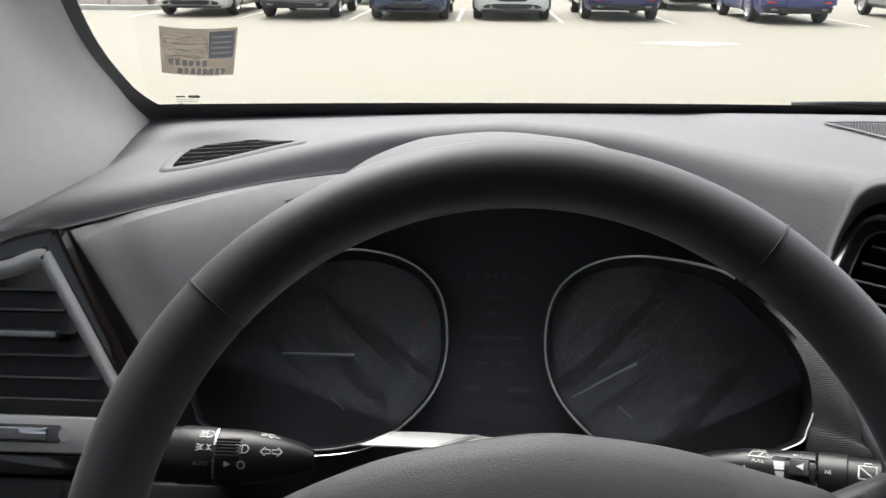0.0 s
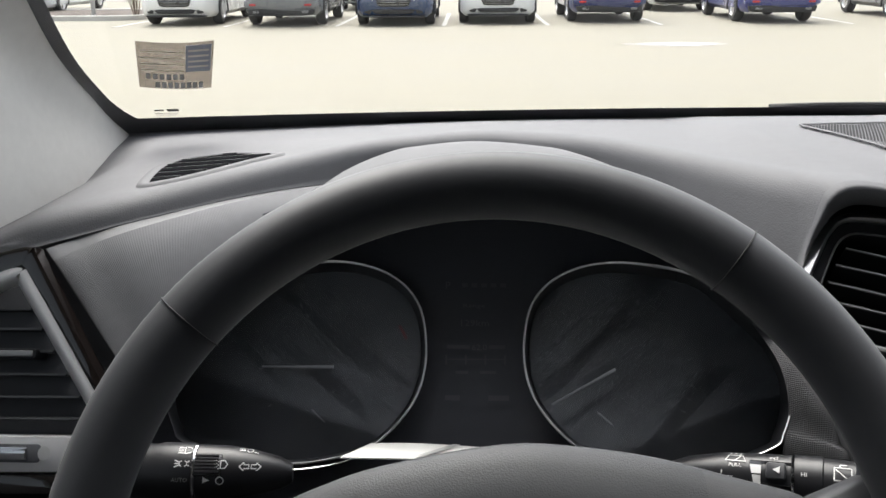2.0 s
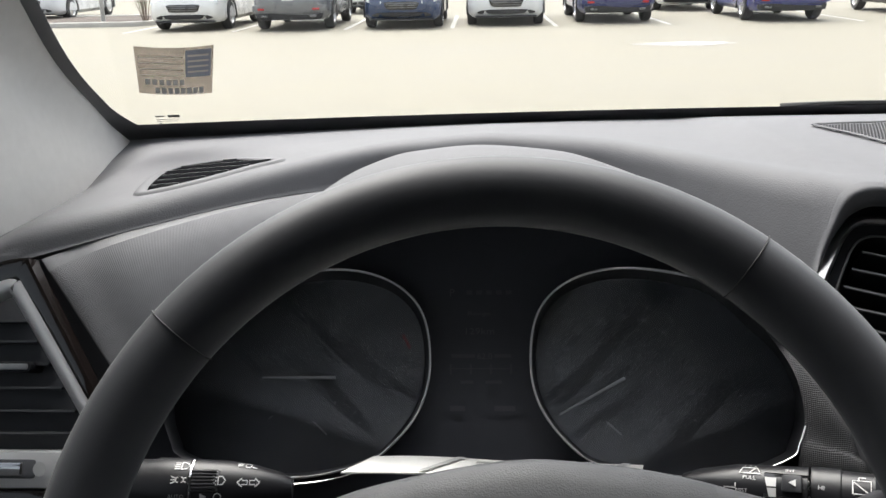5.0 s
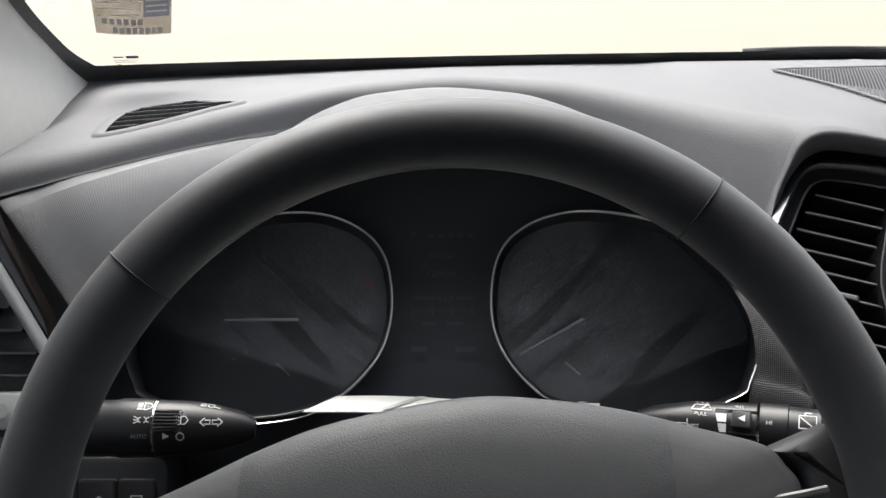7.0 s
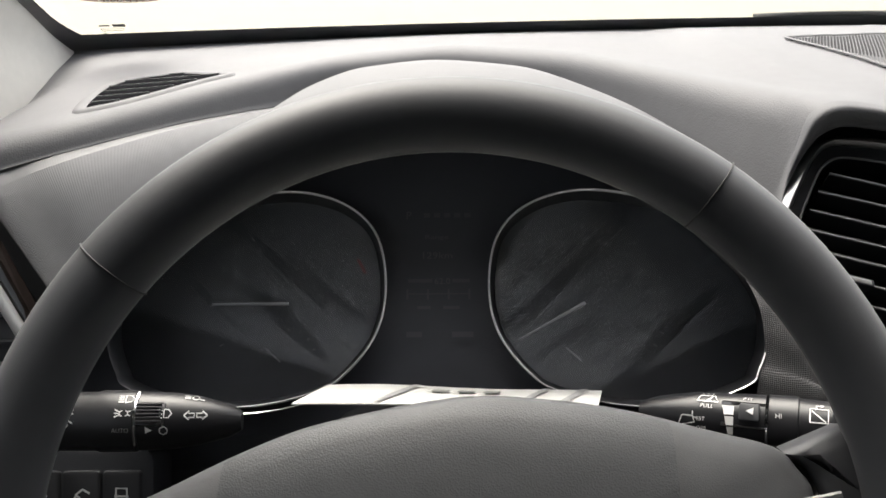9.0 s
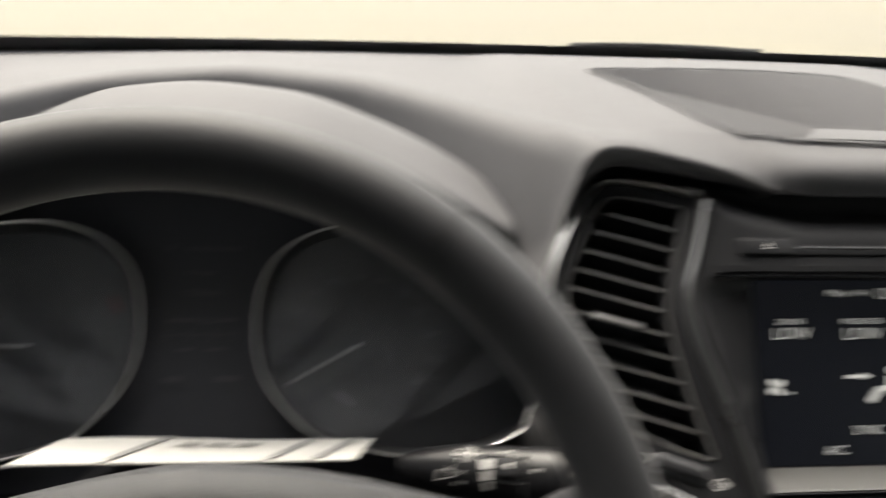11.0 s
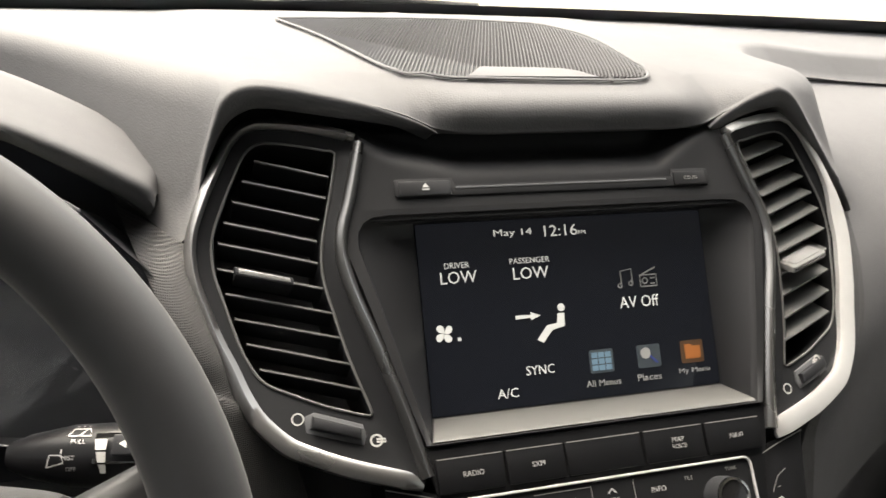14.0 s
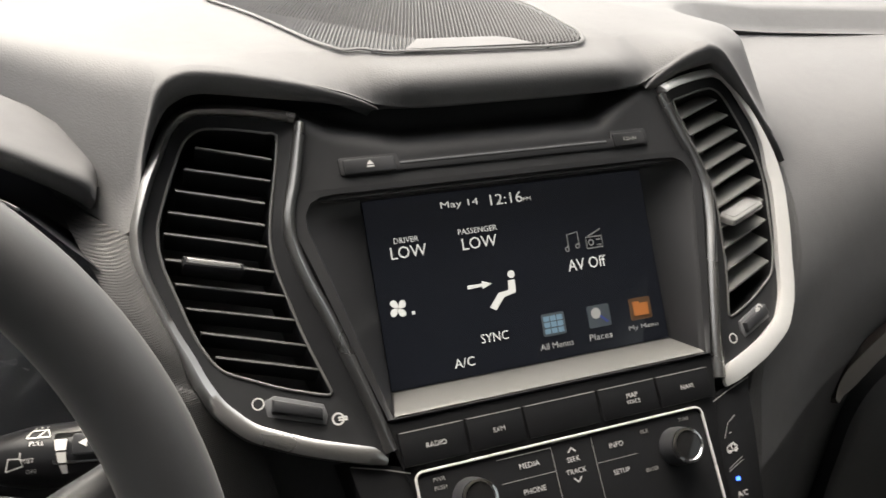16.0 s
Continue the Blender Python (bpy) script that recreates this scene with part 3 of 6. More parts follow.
def stack_edge(z):
    """The outer edge of the centre stack's surround on the passenger side, by height."""
    return lerp_table([(0.85, 0.470, 0.420), (1.00, 0.495, 0.440), (1.06, 0.507, 0.462), (1.10, 0.514, 0.481), (1.128, 0.520, 0.497), (1.140, 0.541, 0.510), (1.150, 0.561, 0.521), (1.160, 0.577, 0.532),
                       (1.175, 0.590, 0.548), (1.195, 0.601, 0.570), (1.208, 0.608, 0.590), (1.2175, 0.612, 0.603), (1.229, 0.606, 0.606), (1.2465, 0.593, 0.609)], z)


down = []
for t in span(0, 1, 34):
    line = []
    for r in PASSENGER[1:]:
        fy, fz = smooth_table(RIM_TABLE, r[0], 0.005)[2:]
        pr = curve([(fy - 0.002, fz - 0.0035)] + [(r[2 * i + 1], r[2 * i + 2]) for i in range(1, 6)], 8)
        q = t * (len(pr) - 1)
        i = min(int(q), len(pr) - 2)
        p = pr[i] + (pr[i + 1] - pr[i]) * (q - i)
        line.append((r[0], p[0], p[1]))
    z = line[0][2]
    ex, ey = stack_edge(z)
    down.append([Vector((ex - 0.010, ey + 0.014, z))] + [Vector(p) for p in curve([(ex, ey, z)] + line, 10)])
down.insert(0, [p + Vector((0, 0.012, 0.003)) for p in down[0]])
cut = 27
part("woven_edge", sheet([r[:3] for r in down[: cut + 1]]), M_WEAVE, dashboard, "woven edge strip beside the centre stack", 60)
part("passenger_panel", sheet([r[2:] for r in down[: cut + 1]]), M_PAD, dashboard, "smooth curved passenger-side panel", 60)
part("lower_panel", sheet(down[cut:]), M_BLACK, dashboard, "dark lower passenger-side panel", 60)

# ribbed panel between the side vent and the instruments
SEAM = [(-0.2538, 0.6200, 1.2535), (-0.240, 0.6310, 1.2562), (-0.205, 0.647, 1.2640), (-0.15, 0.6947, 1.268), (-0.095, 0.7472, 1.2651), (-0.062, 0.7753, 1.2594)]
FOOT = [(-0.1886, 0.580, 1.1722), (-0.180, 0.590, 1.175), (-0.172, 0.600, 1.180), (-0.164, 0.610, 1.190), (-0.156, 0.620, 1.200), (-0.150, 0.63, 1.205)]
top, foot = curve(SEAM, 120), curve(FOOT, 120)
rows = []
for n, (a, b) in enumerate(zip(top, foot)):
    k = n / (len(top) - 1)
    ridge = 0.00022 * (0, 1, 1, 0)[n % 4] * min(1, n / 12) * max(0.0, 1 - k * 1.3)
    rows.append([Vector(a).lerp(Vector(b), t) + Vector((0, -0.64, 0.77)) * (0.018 * k ** 0.6 * math.sin(math.pi * t ** 0.65) + ridge * min(1, t * 6)) for t in span(0, 1, 12)])
part("ribbed_panel", sheet(rows), M_RIB, dashboard, "finely ribbed grey side panel", 20)
edge = [Vector(a).lerp(Vector(b), t) for a, b in ((SEAM[0], FOOT[0]),) for t in span(0, 1, 10)]
part("panel_flank", sheet([[p + Vector((-0.014, 0.006, -0.003)) * (t / 3) for t in range(4)] for p in edge]), M_SPOKE, dashboard, "dark folded edge of the ribbed panel", 50)

# woven panel between the instruments and the centre vents
LEFT = [(0.170, 0.640, 1.2285), (0.180, 0.590, 1.2180), (0.188, 0.565, 1.2060), (0.1915, 0.553, 1.1920), (0.1915, 0.546, 1.1760), (0.186, 0.535, 1.150), (0.178, 0.510, 1.0)]
RIGHT = [(0.2065, 0.592, 1.2190), (0.2060, 0.580, 1.2120), (0.2110, 0.568, 1.1975), (0.2200, 0.549, 1.1770), (0.2290, 0.541, 1.1600), (0.2440, 0.531, 1.1430), (0.28, 0.49, 1.0)]
a, b = curve(LEFT, 5), curve(RIGHT, 5)
rows = [[Vector(p).lerp(Vector(q), t) + Vector((0, -0.006 * math.sin(math.pi * t), 0.003 * math.sin(math.pi * t))) for t in span(0, 1, 8)] for p, q in zip(a, b)]
part("woven_panel", sheet(rows), M_WEAVE, dashboard, "woven-texture dark panel", 50)
# lower body that closes the dashboard
bm = bmesh.new()
rows = []
for x in span(-0.38, 0.62, 12):
    rows.append([Vector((x, 0.72, 1.15)), Vector((x, 0.66, 1.06)), Vector((x, 0.60, 0.95)), Vector((x, 0.62, 0.60))])
sheet(rows, bm)
part("lower_body", bm, M_DEEP, dashboard, "dark lower dashboard body")

# ---- A-pillar trim, driver's side and its mirror ----
def pillar(sign):
    def put(x, y, z):
        return Vector((x, y, z)) if sign < 0 else Vector((0.80 - x, y, z))
    low = [(-0.3105, 0.952, 1.262), (-0.322, 0.91, 1.248), (-0.330, 0.85, 1.232), (-0.338, 0.78, 1.222), (-0.346, 0.71, 1.215), (-0.360, 0.66, 1.210), (-0.390, 0.62, 1.205)]
    top = [(pillar_edge(1.70), 0.441, 1.70), (-0.368, 0.42, 1.70), (-0.385, 0.38, 1.70), (-0.40, 0.33, 1.70), (-0.415, 0.28, 1.70), (-0.43, 0.24, 1.70), (-0.45, 0.21, 1.70)]
    a, b = curve(low, 4), curve(top, 4)
    rows = []
    for k in span(0, 1, 60):
        z0 = 1.262 + 0.438 * k
        bow = pillar_edge(z0) - (low[0][0] + (top[0][0] - low[0][0]) * k)
        row = []
        for i, (p, q) in enumerate(zip(a, b)):
            s = i / (len(a) - 1)
            row.append(put(*(Vector(p).lerp(Vector(q), k) + Vector((bow * (1 - s) ** 1.5 + 0.016 * math.sin(math.pi * s ** 0.8), 0, 0)))))
        rows.append(row)
    return sheet(rows)


solo("pillar_trim_driver", pillar(-1), M_PILLAR, "pale grey cloth-textured windscreen pillar trim", "pillar trim", "structure", angle=60)
solo("pillar_trim_passenger", pillar(1), M_PILLAR, "pale grey cloth-textured windscreen pillar trim", "pillar trim", "structure", angle=60)

# ---- cabin shell ----
def shell(name, quads, material, label, category, t=0.03):
    bm = bmesh.new()
    for q in quads:
        bm.faces.new([bm.verts.new(p) for p in q])
    return solo(name, thicken(bm, t), material, label, category, "structure")


def wall_quads(x):
    ys, out = [0.98, 0.45, -0.62, -0.72, -1.9, -2.1], []
    sill, top = 1.28, 1.69
    out.append([(x, 0.98, 0.45), (x, -2.1, 0.45), (x, -2.1, sill), (x, 0.98, sill)])
    out.append([(x, 0.45, top), (x, -2.1, top), (x, -2.1, 1.74), (x, 0.45, 1.74)])
    out.append([(x, -0.62, sill), (x, -0.72, sill), (x, -0.72, top), (x, -0.62, top)])
    out.append([(x, -1.9, sill), (x, -2.1, sill), (x, -2.1, top), (x, -1.9, top)])
    return out


shell("door_1", wall_quads(-0.40), M_DOOR, "dark door and side wall with open window space", "car door")
shell("door_2", wall_quads(1.20), M_DOOR, "dark door and side wall with open window space", "car door")
shell("ceiling", [[(-0.42, 0.46, 1.74), (1.22, 0.46, 1.74), (1.22, -2.1, 1.74), (-0.42, -2.1, 1.74)]], M_HEADLINER, "grey cloth roof lining", "roof lining")
shell("floor", [[(-0.42, 1.0, 0.45), (1.22, 1.0, 0.45), (1.22, -2.1, 0.45), (-0.42, -2.1, 0.45)]], M_CARPET, "dark carpeted car floor", "floor")
shell("wall_rear", [[(-0.42, -2.1, 0.45), (1.22, -2.1, 0.45), (1.22, -2.1, 1.30), (-0.42, -2.1, 1.30)],
                    [(-0.42, -2.1, 1.30), (-0.28, -2.1, 1.30), (-0.28, -2.1, 1.74), (-0.42, -2.1, 1.74)],
                    [(1.08, -2.1, 1.30), (1.22, -2.1, 1.30), (1.22, -2.1, 1.74), (1.08, -2.1, 1.74)]], M_DOOR, "dark rear wall with tailgate window", "rear wall")
shell("firewall", [[(-0.42, 1.0, 0.45), (1.22, 1.0, 0.45), (1.22, 1.0, 1.24), (-0.42, 1.0, 1.24)]], M_DEEP, "dark bulkhead below the windscreen", "bulkhead")

# unseen windows; their dark tint is added to shape the cabin light
for x in (-0.40, 1.20):
    shell("window_4" if x < 0 else "window_5", [[(x, 0.93, 1.28), (x, -0.62, 1.28), (x, -0.62, 1.69), (x, 0.45, 1.69)]], M_TINT if x < 0 else M_DIM_SIDE, "unseen front door window, tinted to dim the driver's side" if x < 0 else "unseen front door window, tinted to dim the passenger's side", "window", 0.004)
    shell("window_1" if x < 0 else "window_2", [[(x, -0.72, 1.28), (x, -1.9, 1.28), (x, -1.9, 1.69), (x, -0.72, 1.69)]], M_DIM_REAR, "unseen rear side window, tinted to dim the light from behind", "window", 0.004)
shell("window_3", [[(-0.28, -2.1, 1.30), (1.08, -2.1, 1.30), (1.08, -2.1, 1.74), (-0.28, -2.1, 1.74)]], M_DIM_REAR, "unseen tailgate window, tinted to dim the light from behind", "window", 0.004)

# ---- instrument hood and cluster ----
CLX = 0.016
cluster = thing("instrument_cluster", "dark twin-dial instrument cluster with chrome arcs", "instrument cluster", (CLX, 0.65, 1.10))


def dial(u, v, d=0.0):
    """On the dial face, which leans back; d: towards the driver."""
    return Vector((CLX + 0.955 * u, 0.6257 + 0.573 * v - 0.764 * d, 1.1861 + 0.764 * v + 0.573 * d))


def flare(u, v, d=0.0):
    """The dial's bright rim, which comes forward at its outer end."""
    k = max(0.0, min(1.0, (abs(u) - 0.085) / 0.085))
    return Vector((0.016, 0.10, 1.4216)).lerp(dial(u, v, d), 1 - 0.085 * k * k * (3 - 2 * k))


HOOD_BACK = [(0, 1.3125), (0.04, 1.3095), (0.065, 1.305), (0.10, 1.2925), (0.125, 1.2815), (0.15, 1.268), (0.172, 1.2545), (0.1825, 1.243), (0.184, 1.226)]
HOOD_FRONT = [(0, 1.309), (0.04, 1.306), (0.063, 1.301), (0.09, 1.290), (0.115, 1.280), (0.139, 1.2685), (0.160, 1.2565), (0.1715, 1.2495), (0.1745, 1.2415)]
HOOD_LOW = [(0, 1.293), (0.04, 1.290), (0.06, 1.2855), (0.088, 1.2765), (0.11, 1.2675), (0.134, 1.2535), (0.154, 1.2410), (0.165, 1.2330), (0.170, 1.2280)]


def hood_ring(y, a, b, k, wide=1.0, drop=0.0):
    """An arch between two arches, at a depth."""
    half = [(p[0] + (q[0] - p[0]) * k, p[1] + (q[1] - p[1]) * k) for p, q in zip(a, b)]
    left = [(-x * (0.9 + 0.24 * max(0.0, min(1.0, (x - 0.10) / 0.07))), z - 0.50 * max(0.0, x - 0.098)) for x, z in half[:0:-1]]
    return [Vector((CLX + x * wide, y, z - drop)) for x, z in curve(left + half, 6)]


hood = thing("instrument_hood", "grained dark grey hood arching over the instruments", "instrument hood", (CLX, 0.66, 1.24))
F_, B_, L_ = HOOD_FRONT, HOOD_BACK, HOOD_LOW
part("hood_shell", sheet([hood_ring(0.77, B_, F_, 0, 0.72, 0.055), hood_ring(0.735, B_, F_, 0, 0.87, 0.028), hood_ring(0.70, B_, F_, 0, 0.965, 0.0085), hood_ring(0.68, B_, F_, 0, 0.992, 0.0022), hood_ring(0.66, B_, F_, 0.0),
                          hood_ring(0.64, B_, F_, 0.45), hood_ring(0.615, B_, F_, 0.97), hood_ring(0.609, F_, L_, 0.04), hood_ring(0.605, F_, L_, 0.14), hood_ring(0.6045, F_, L_, 0.30), hood_ring(0.611, F_, L_, 0.75), hood_ring(0.620, F_, L_, 1.0)]), M_HOOD, hood, "", 60)
part("hood_lining", sheet([hood_ring(0.619, F_, L_, 1.0), hood_ring(0.635, F_, L_, 1.0, 1.0, 0.003), hood_ring(0.70, F_, L_, 1.0, 0.99, 0.016)]), M_LINING, hood, "matt black lining", 60)

# cluster body behind the dials, lower tray
bm = bmesh.new()
sheet([[dial(u, 0.112, -0.004) for u in span(-0.11, 0.11, 9)], [dial(u, 0.075, -0.004) for u in span(-0.225, 0.225, 9)], [dial(u, -0.097, -0.004) for u in span(-0.225, 0.225, 9)], [Vector((CLX + u, 0.575, 1.085)) for u in span(-0.225, 0.225, 9)],
       [Vector((CLX + u, 0.54, 1.05)) for u in span(-0.225, 0.225, 9)]], bm)
part("cluster_body", bm, M_INFO, cluster, "matt black surround", 4)
RING = [(0.196, 0.002), (0.180, 0.020), (0.1637, 0.0374), (0.151, 0.0464), (0.130, 0.0525), (0.103, 0.0562), (0.081, 0.0550), (0.061, 0.0485), (0.0455, 0.0370), (0.0362, 0.021), (0.0325, -0.003), (0.0345, -0.025),
        (0.042, -0.043), (0.056, -0.060), (0.072, -0.071), (0.11, -0.080), (0.155, -0.079), (0.1902, -0.0675), (0.1972, -0.0585), (0.2025, -0.0461), (0.205, -0.0336), (0.2044, -0.0189)]
ring = curve(RING, 5, closed=True)
for s in (-1, 1):
    flat = [(s * u, v) for u, v in ring]
    part("dial_face", patch([flat], dial, 0.001), M_DIAL, cluster, "dark grey dial face", 30)
    line = flat[12:102] if s > 0 else flat[10:80]
    part("dial_ring", sweep([flare(u, v, 0.012) for u, v in line], lambda k, s=s: oval(0.0008, 0.0016, 8) if s < 0 or k < 0.62 else oval(0.0005, 0.0008, 8), (0, -0.8, 0.6)), M_RING, cluster, "thin chrome ring", 60)
    bm = bmesh.new()
    rings = [[flare(u, v, 0.012) for u, v in flat], [dial(u, v, 0.001) for u, v in inset(flat, 0.004)]]
    loops(bm, rings, cap_end=False)
    part("dial_well", bm, M_BLACK, cluster, "black sheet for the unlit well round the dial", 60)
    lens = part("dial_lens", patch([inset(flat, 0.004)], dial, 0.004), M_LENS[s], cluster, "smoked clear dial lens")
    lens.visible_shadow = False

# ---- steering wheel ----
WT = radians(32.9)
WC, WAX, WUP = Vector((0.0242, 0.3943, 1.1786)), Vector((0, -math.cos(WT), math.sin(WT))), Vector((0, math.sin(WT), math.cos(WT)))
TURNED = radians(5.6)


def whl(a, b, c=0.0):
    """In the wheel: a to the right, b up, c towards the driver."""
    return WC + Vector((a, 0, 0)) + WUP * b + WAX * c


def mirrored(p):
    ax = (-math.sin(TURNED), math.cos(TURNED))
    k = 2 * (ax[0] * p[0] + ax[1] * p[1])
    return (k * ax[0] - p[0], k * ax[1] - p[1])


wheel = thing("steering_wheel", "black leather steering wheel with grained grey hub", "steering wheel", WC)
RR = 0.1758
ring_pts, normals = [], []
for i in range(120):
    a = 2 * math.pi * i / 120
    ring_pts.append(whl(RR * math.sin(a), RR * math.cos(a)))
part("rim", sweep(ring_pts, oval(0.0155, 0.0175, 18), WAX, closed=True), M_LEATHER, wheel, "smooth black leather rim", 80)
for deg in (-50.5, 36.9, 133, -144):
    a = radians(deg)
    c = whl(RR * math.sin(a), RR * math.cos(a))
    rad, up = (whl(math.sin(a), math.cos(a)) - whl(0, 0)).normalized(), WAX
    part("rim_seam", sweep([c + rad * 0.0157 * math.cos(t) + up * 0.0177 * math.sin(t) for t in span(0, 2 * math.pi * 35 / 36, 36)], oval(0.0006, 0.0003, 6), rad.cross(up), closed=True), M_RUBBER, wheel, "stitched leather joint", 60)
CENTRE = (-0.088, 0.0855)
PADR = [(0.0032, 0.0602), (0.0381, 0.0592), (0.0701, 0.0548), (0.1018, 0.0470), (0.1273, 0.0404), (0.1362, 0.0320), (0.1421, 0.0214), (0.1408, -0.0064), (0.1162, -0.0481), (0.0745, -0.0842), (0.0229, -0.102)]
outline = curve(PADR + [mirrored(p) for p in PADR[::-1]][:-1], 4, closed=True)
outline = [(p[0], p[1]) for p in outline]
rings = []
cx, cy = 0.0, -0.01
for k, c in ((1.0, -0.030), (1.0, -0.006), (0.985, 0.000), (0.95, 0.004), (0.87, 0.008), (0.7, 0.012), (0.4, 0.014)):
    rings.append([whl(cx + (u - cx) * k, cy + (v - cy) * k, c) for u, v in outline])
part("hub_pad", loops(bmesh.new(), rings, cap_start=True), M_HUB, wheel, "grained dark grey airbag pad", 60)
bm = loops(bmesh.new(), [[p + WAX * 0.0007 for p in r] for r in rings[2:]])
for x, s in ((WC.x + CENTRE[0], -1), (WC.x + CENTRE[1], 1)):
    bmesh.ops.bisect_plane(bm, geom=bm.verts[:] + bm.edges[:] + bm.faces[:], plane_co=(x, 0, 0), plane_no=(s, 0, 0), clear_outer=True)
part("pad_centre", bm, M_HUBDARK, wheel, "coarser grained pad centre", 60)
SPOKE = [(0.1298, 0.0378), (0.1414, 0.0425), (0.1574, 0.0490), (0.1668, 0.0440), (0.1693, 0.0221), (0.1662, -0.0343), (0.1506, -0.0617), (0.1323, -0.0481), (0.1432, -0.0064), (0.1445, 0.0211), (0.1385, 0.0321)]
for flip in (0, 1):
    o = [mirrored(p) for p in SPOKE] if flip else SPOKE
    part("spoke", plate(o, whl, -0.022, -0.003, 0.008), M_SPOKE, wheel, "grey plastic spoke", 50)
    o = [(0.1293, 0.0403), (0.1406, 0.0316), (0.146, 0.0211), (0.1447, -0.0064), (0.1278, -0.0435), (0.1186, -0.0343), (0.1341, -0.0064), (0.1353, 0.0201), (0.1289, 0.0297)]
    part("spoke_groove", plate([mirrored(p) for p in o] if flip else o, whl, -0.02, -0.008, 0.001), M_RUBBER, wheel, "dark joint beside the pad", 50)

# ---- centre stack ----
XC = 0.400


def face(u, v, d=0.0):
    """On the leaning face of the centre stack; its flanks bend away from the driver."""
    d = d - (0.018 * ((abs(u) - 0.11) / 0.089) ** 1.3 if abs(u) > 0.11 else 0)
    return Vector((XC + u, 0.493 + 0.6247 * v - 0.7809 * d, 1.133 + 0.7809 * v + 0.6247 * d))


FN = (0, -0.7809, 0.6247)
stack = thing("centre_stack", "dark centre stack with screen, air vents and radio keys", "centre console", (XC, 0.50, 0.80))
VENT_OUT = [(-0.1120, 0.1765), (-0.1174, 0.1789), (-0.1308, 0.1830), (-0.1441, 0.1861), (-0.1575, 0.1883), (-0.1616, 0.1881), (-0.1673, 0.1861), (-0.1720, 0.1815), (-0.1753, 0.1771), (-0.1809, 0.1662), (-0.1857, 0.1569), (-0.1903, 0.1461), (-0.1933, 0.1381),
            (-0.1952, 0.1299), (-0.1956, 0.1215), (-0.1947, 0.1100), (-0.1911, 0.0954), (-0.1869, 0.0808), (-0.1814, 0.0660), (-0.1780, 0.0551), (-0.1734, 0.0442), (-0.1683, 0.0364), (-0.1596, 0.0271), (-0.1503, 0.0214), (-0.1336, 0.0134), (-0.1163, 0.0070), (-0.1060, 0.0034), (-0.0996, 0.0002)]
VENT_IN = [(-0.1098, 0.1740), (-0.1130, 0.1621), (-0.1179, 0.1447), (-0.1227, 0.1306), (-0.1245, 0.1192), (-0.1238, 0.1090), (-0.1200, 0.0925), (-0.1142, 0.0743), (-0.1076, 0.0508), (-0.1013, 0.0262), (-0.0966, 0.0050)]
OPEN = [(-0.1215, 0.1708), (-0.1266, 0.1726), (-0.1398, 0.1765), (-0.1544, 0.1797), (-0.1600, 0.1790), (-0.1645, 0.1763), (-0.1679, 0.1718), (-0.1717, 0.1641), (-0.1756, 0.1559), (-0.1797, 0.1464), (-0.1830, 0.1384), (-0.1848, 0.1315), (-0.1855, 0.1230), (-0.1846, 0.1129),
        (-0.1814, 0.0996), (-0.1782, 0.0864), (-0.1748, 0.0746), (-0.1700, 0.0640), (-0.1646, 0.0574), (-0.1551, 0.0521), (-0.1406, 0.0447), (-0.1282, 0.0399), (-0.1190, 0.0370), (-0.1185, 0.0395), (-0.1229, 0.0542), (-0.1269, 0.0689), (-0.1305, 0.0865), (-0.1334, 0.1013), (-0.1341, 0.1130), (-0.1326, 0.1244), (-0.1291, 0.1385), (-0.1244, 0.1558)]
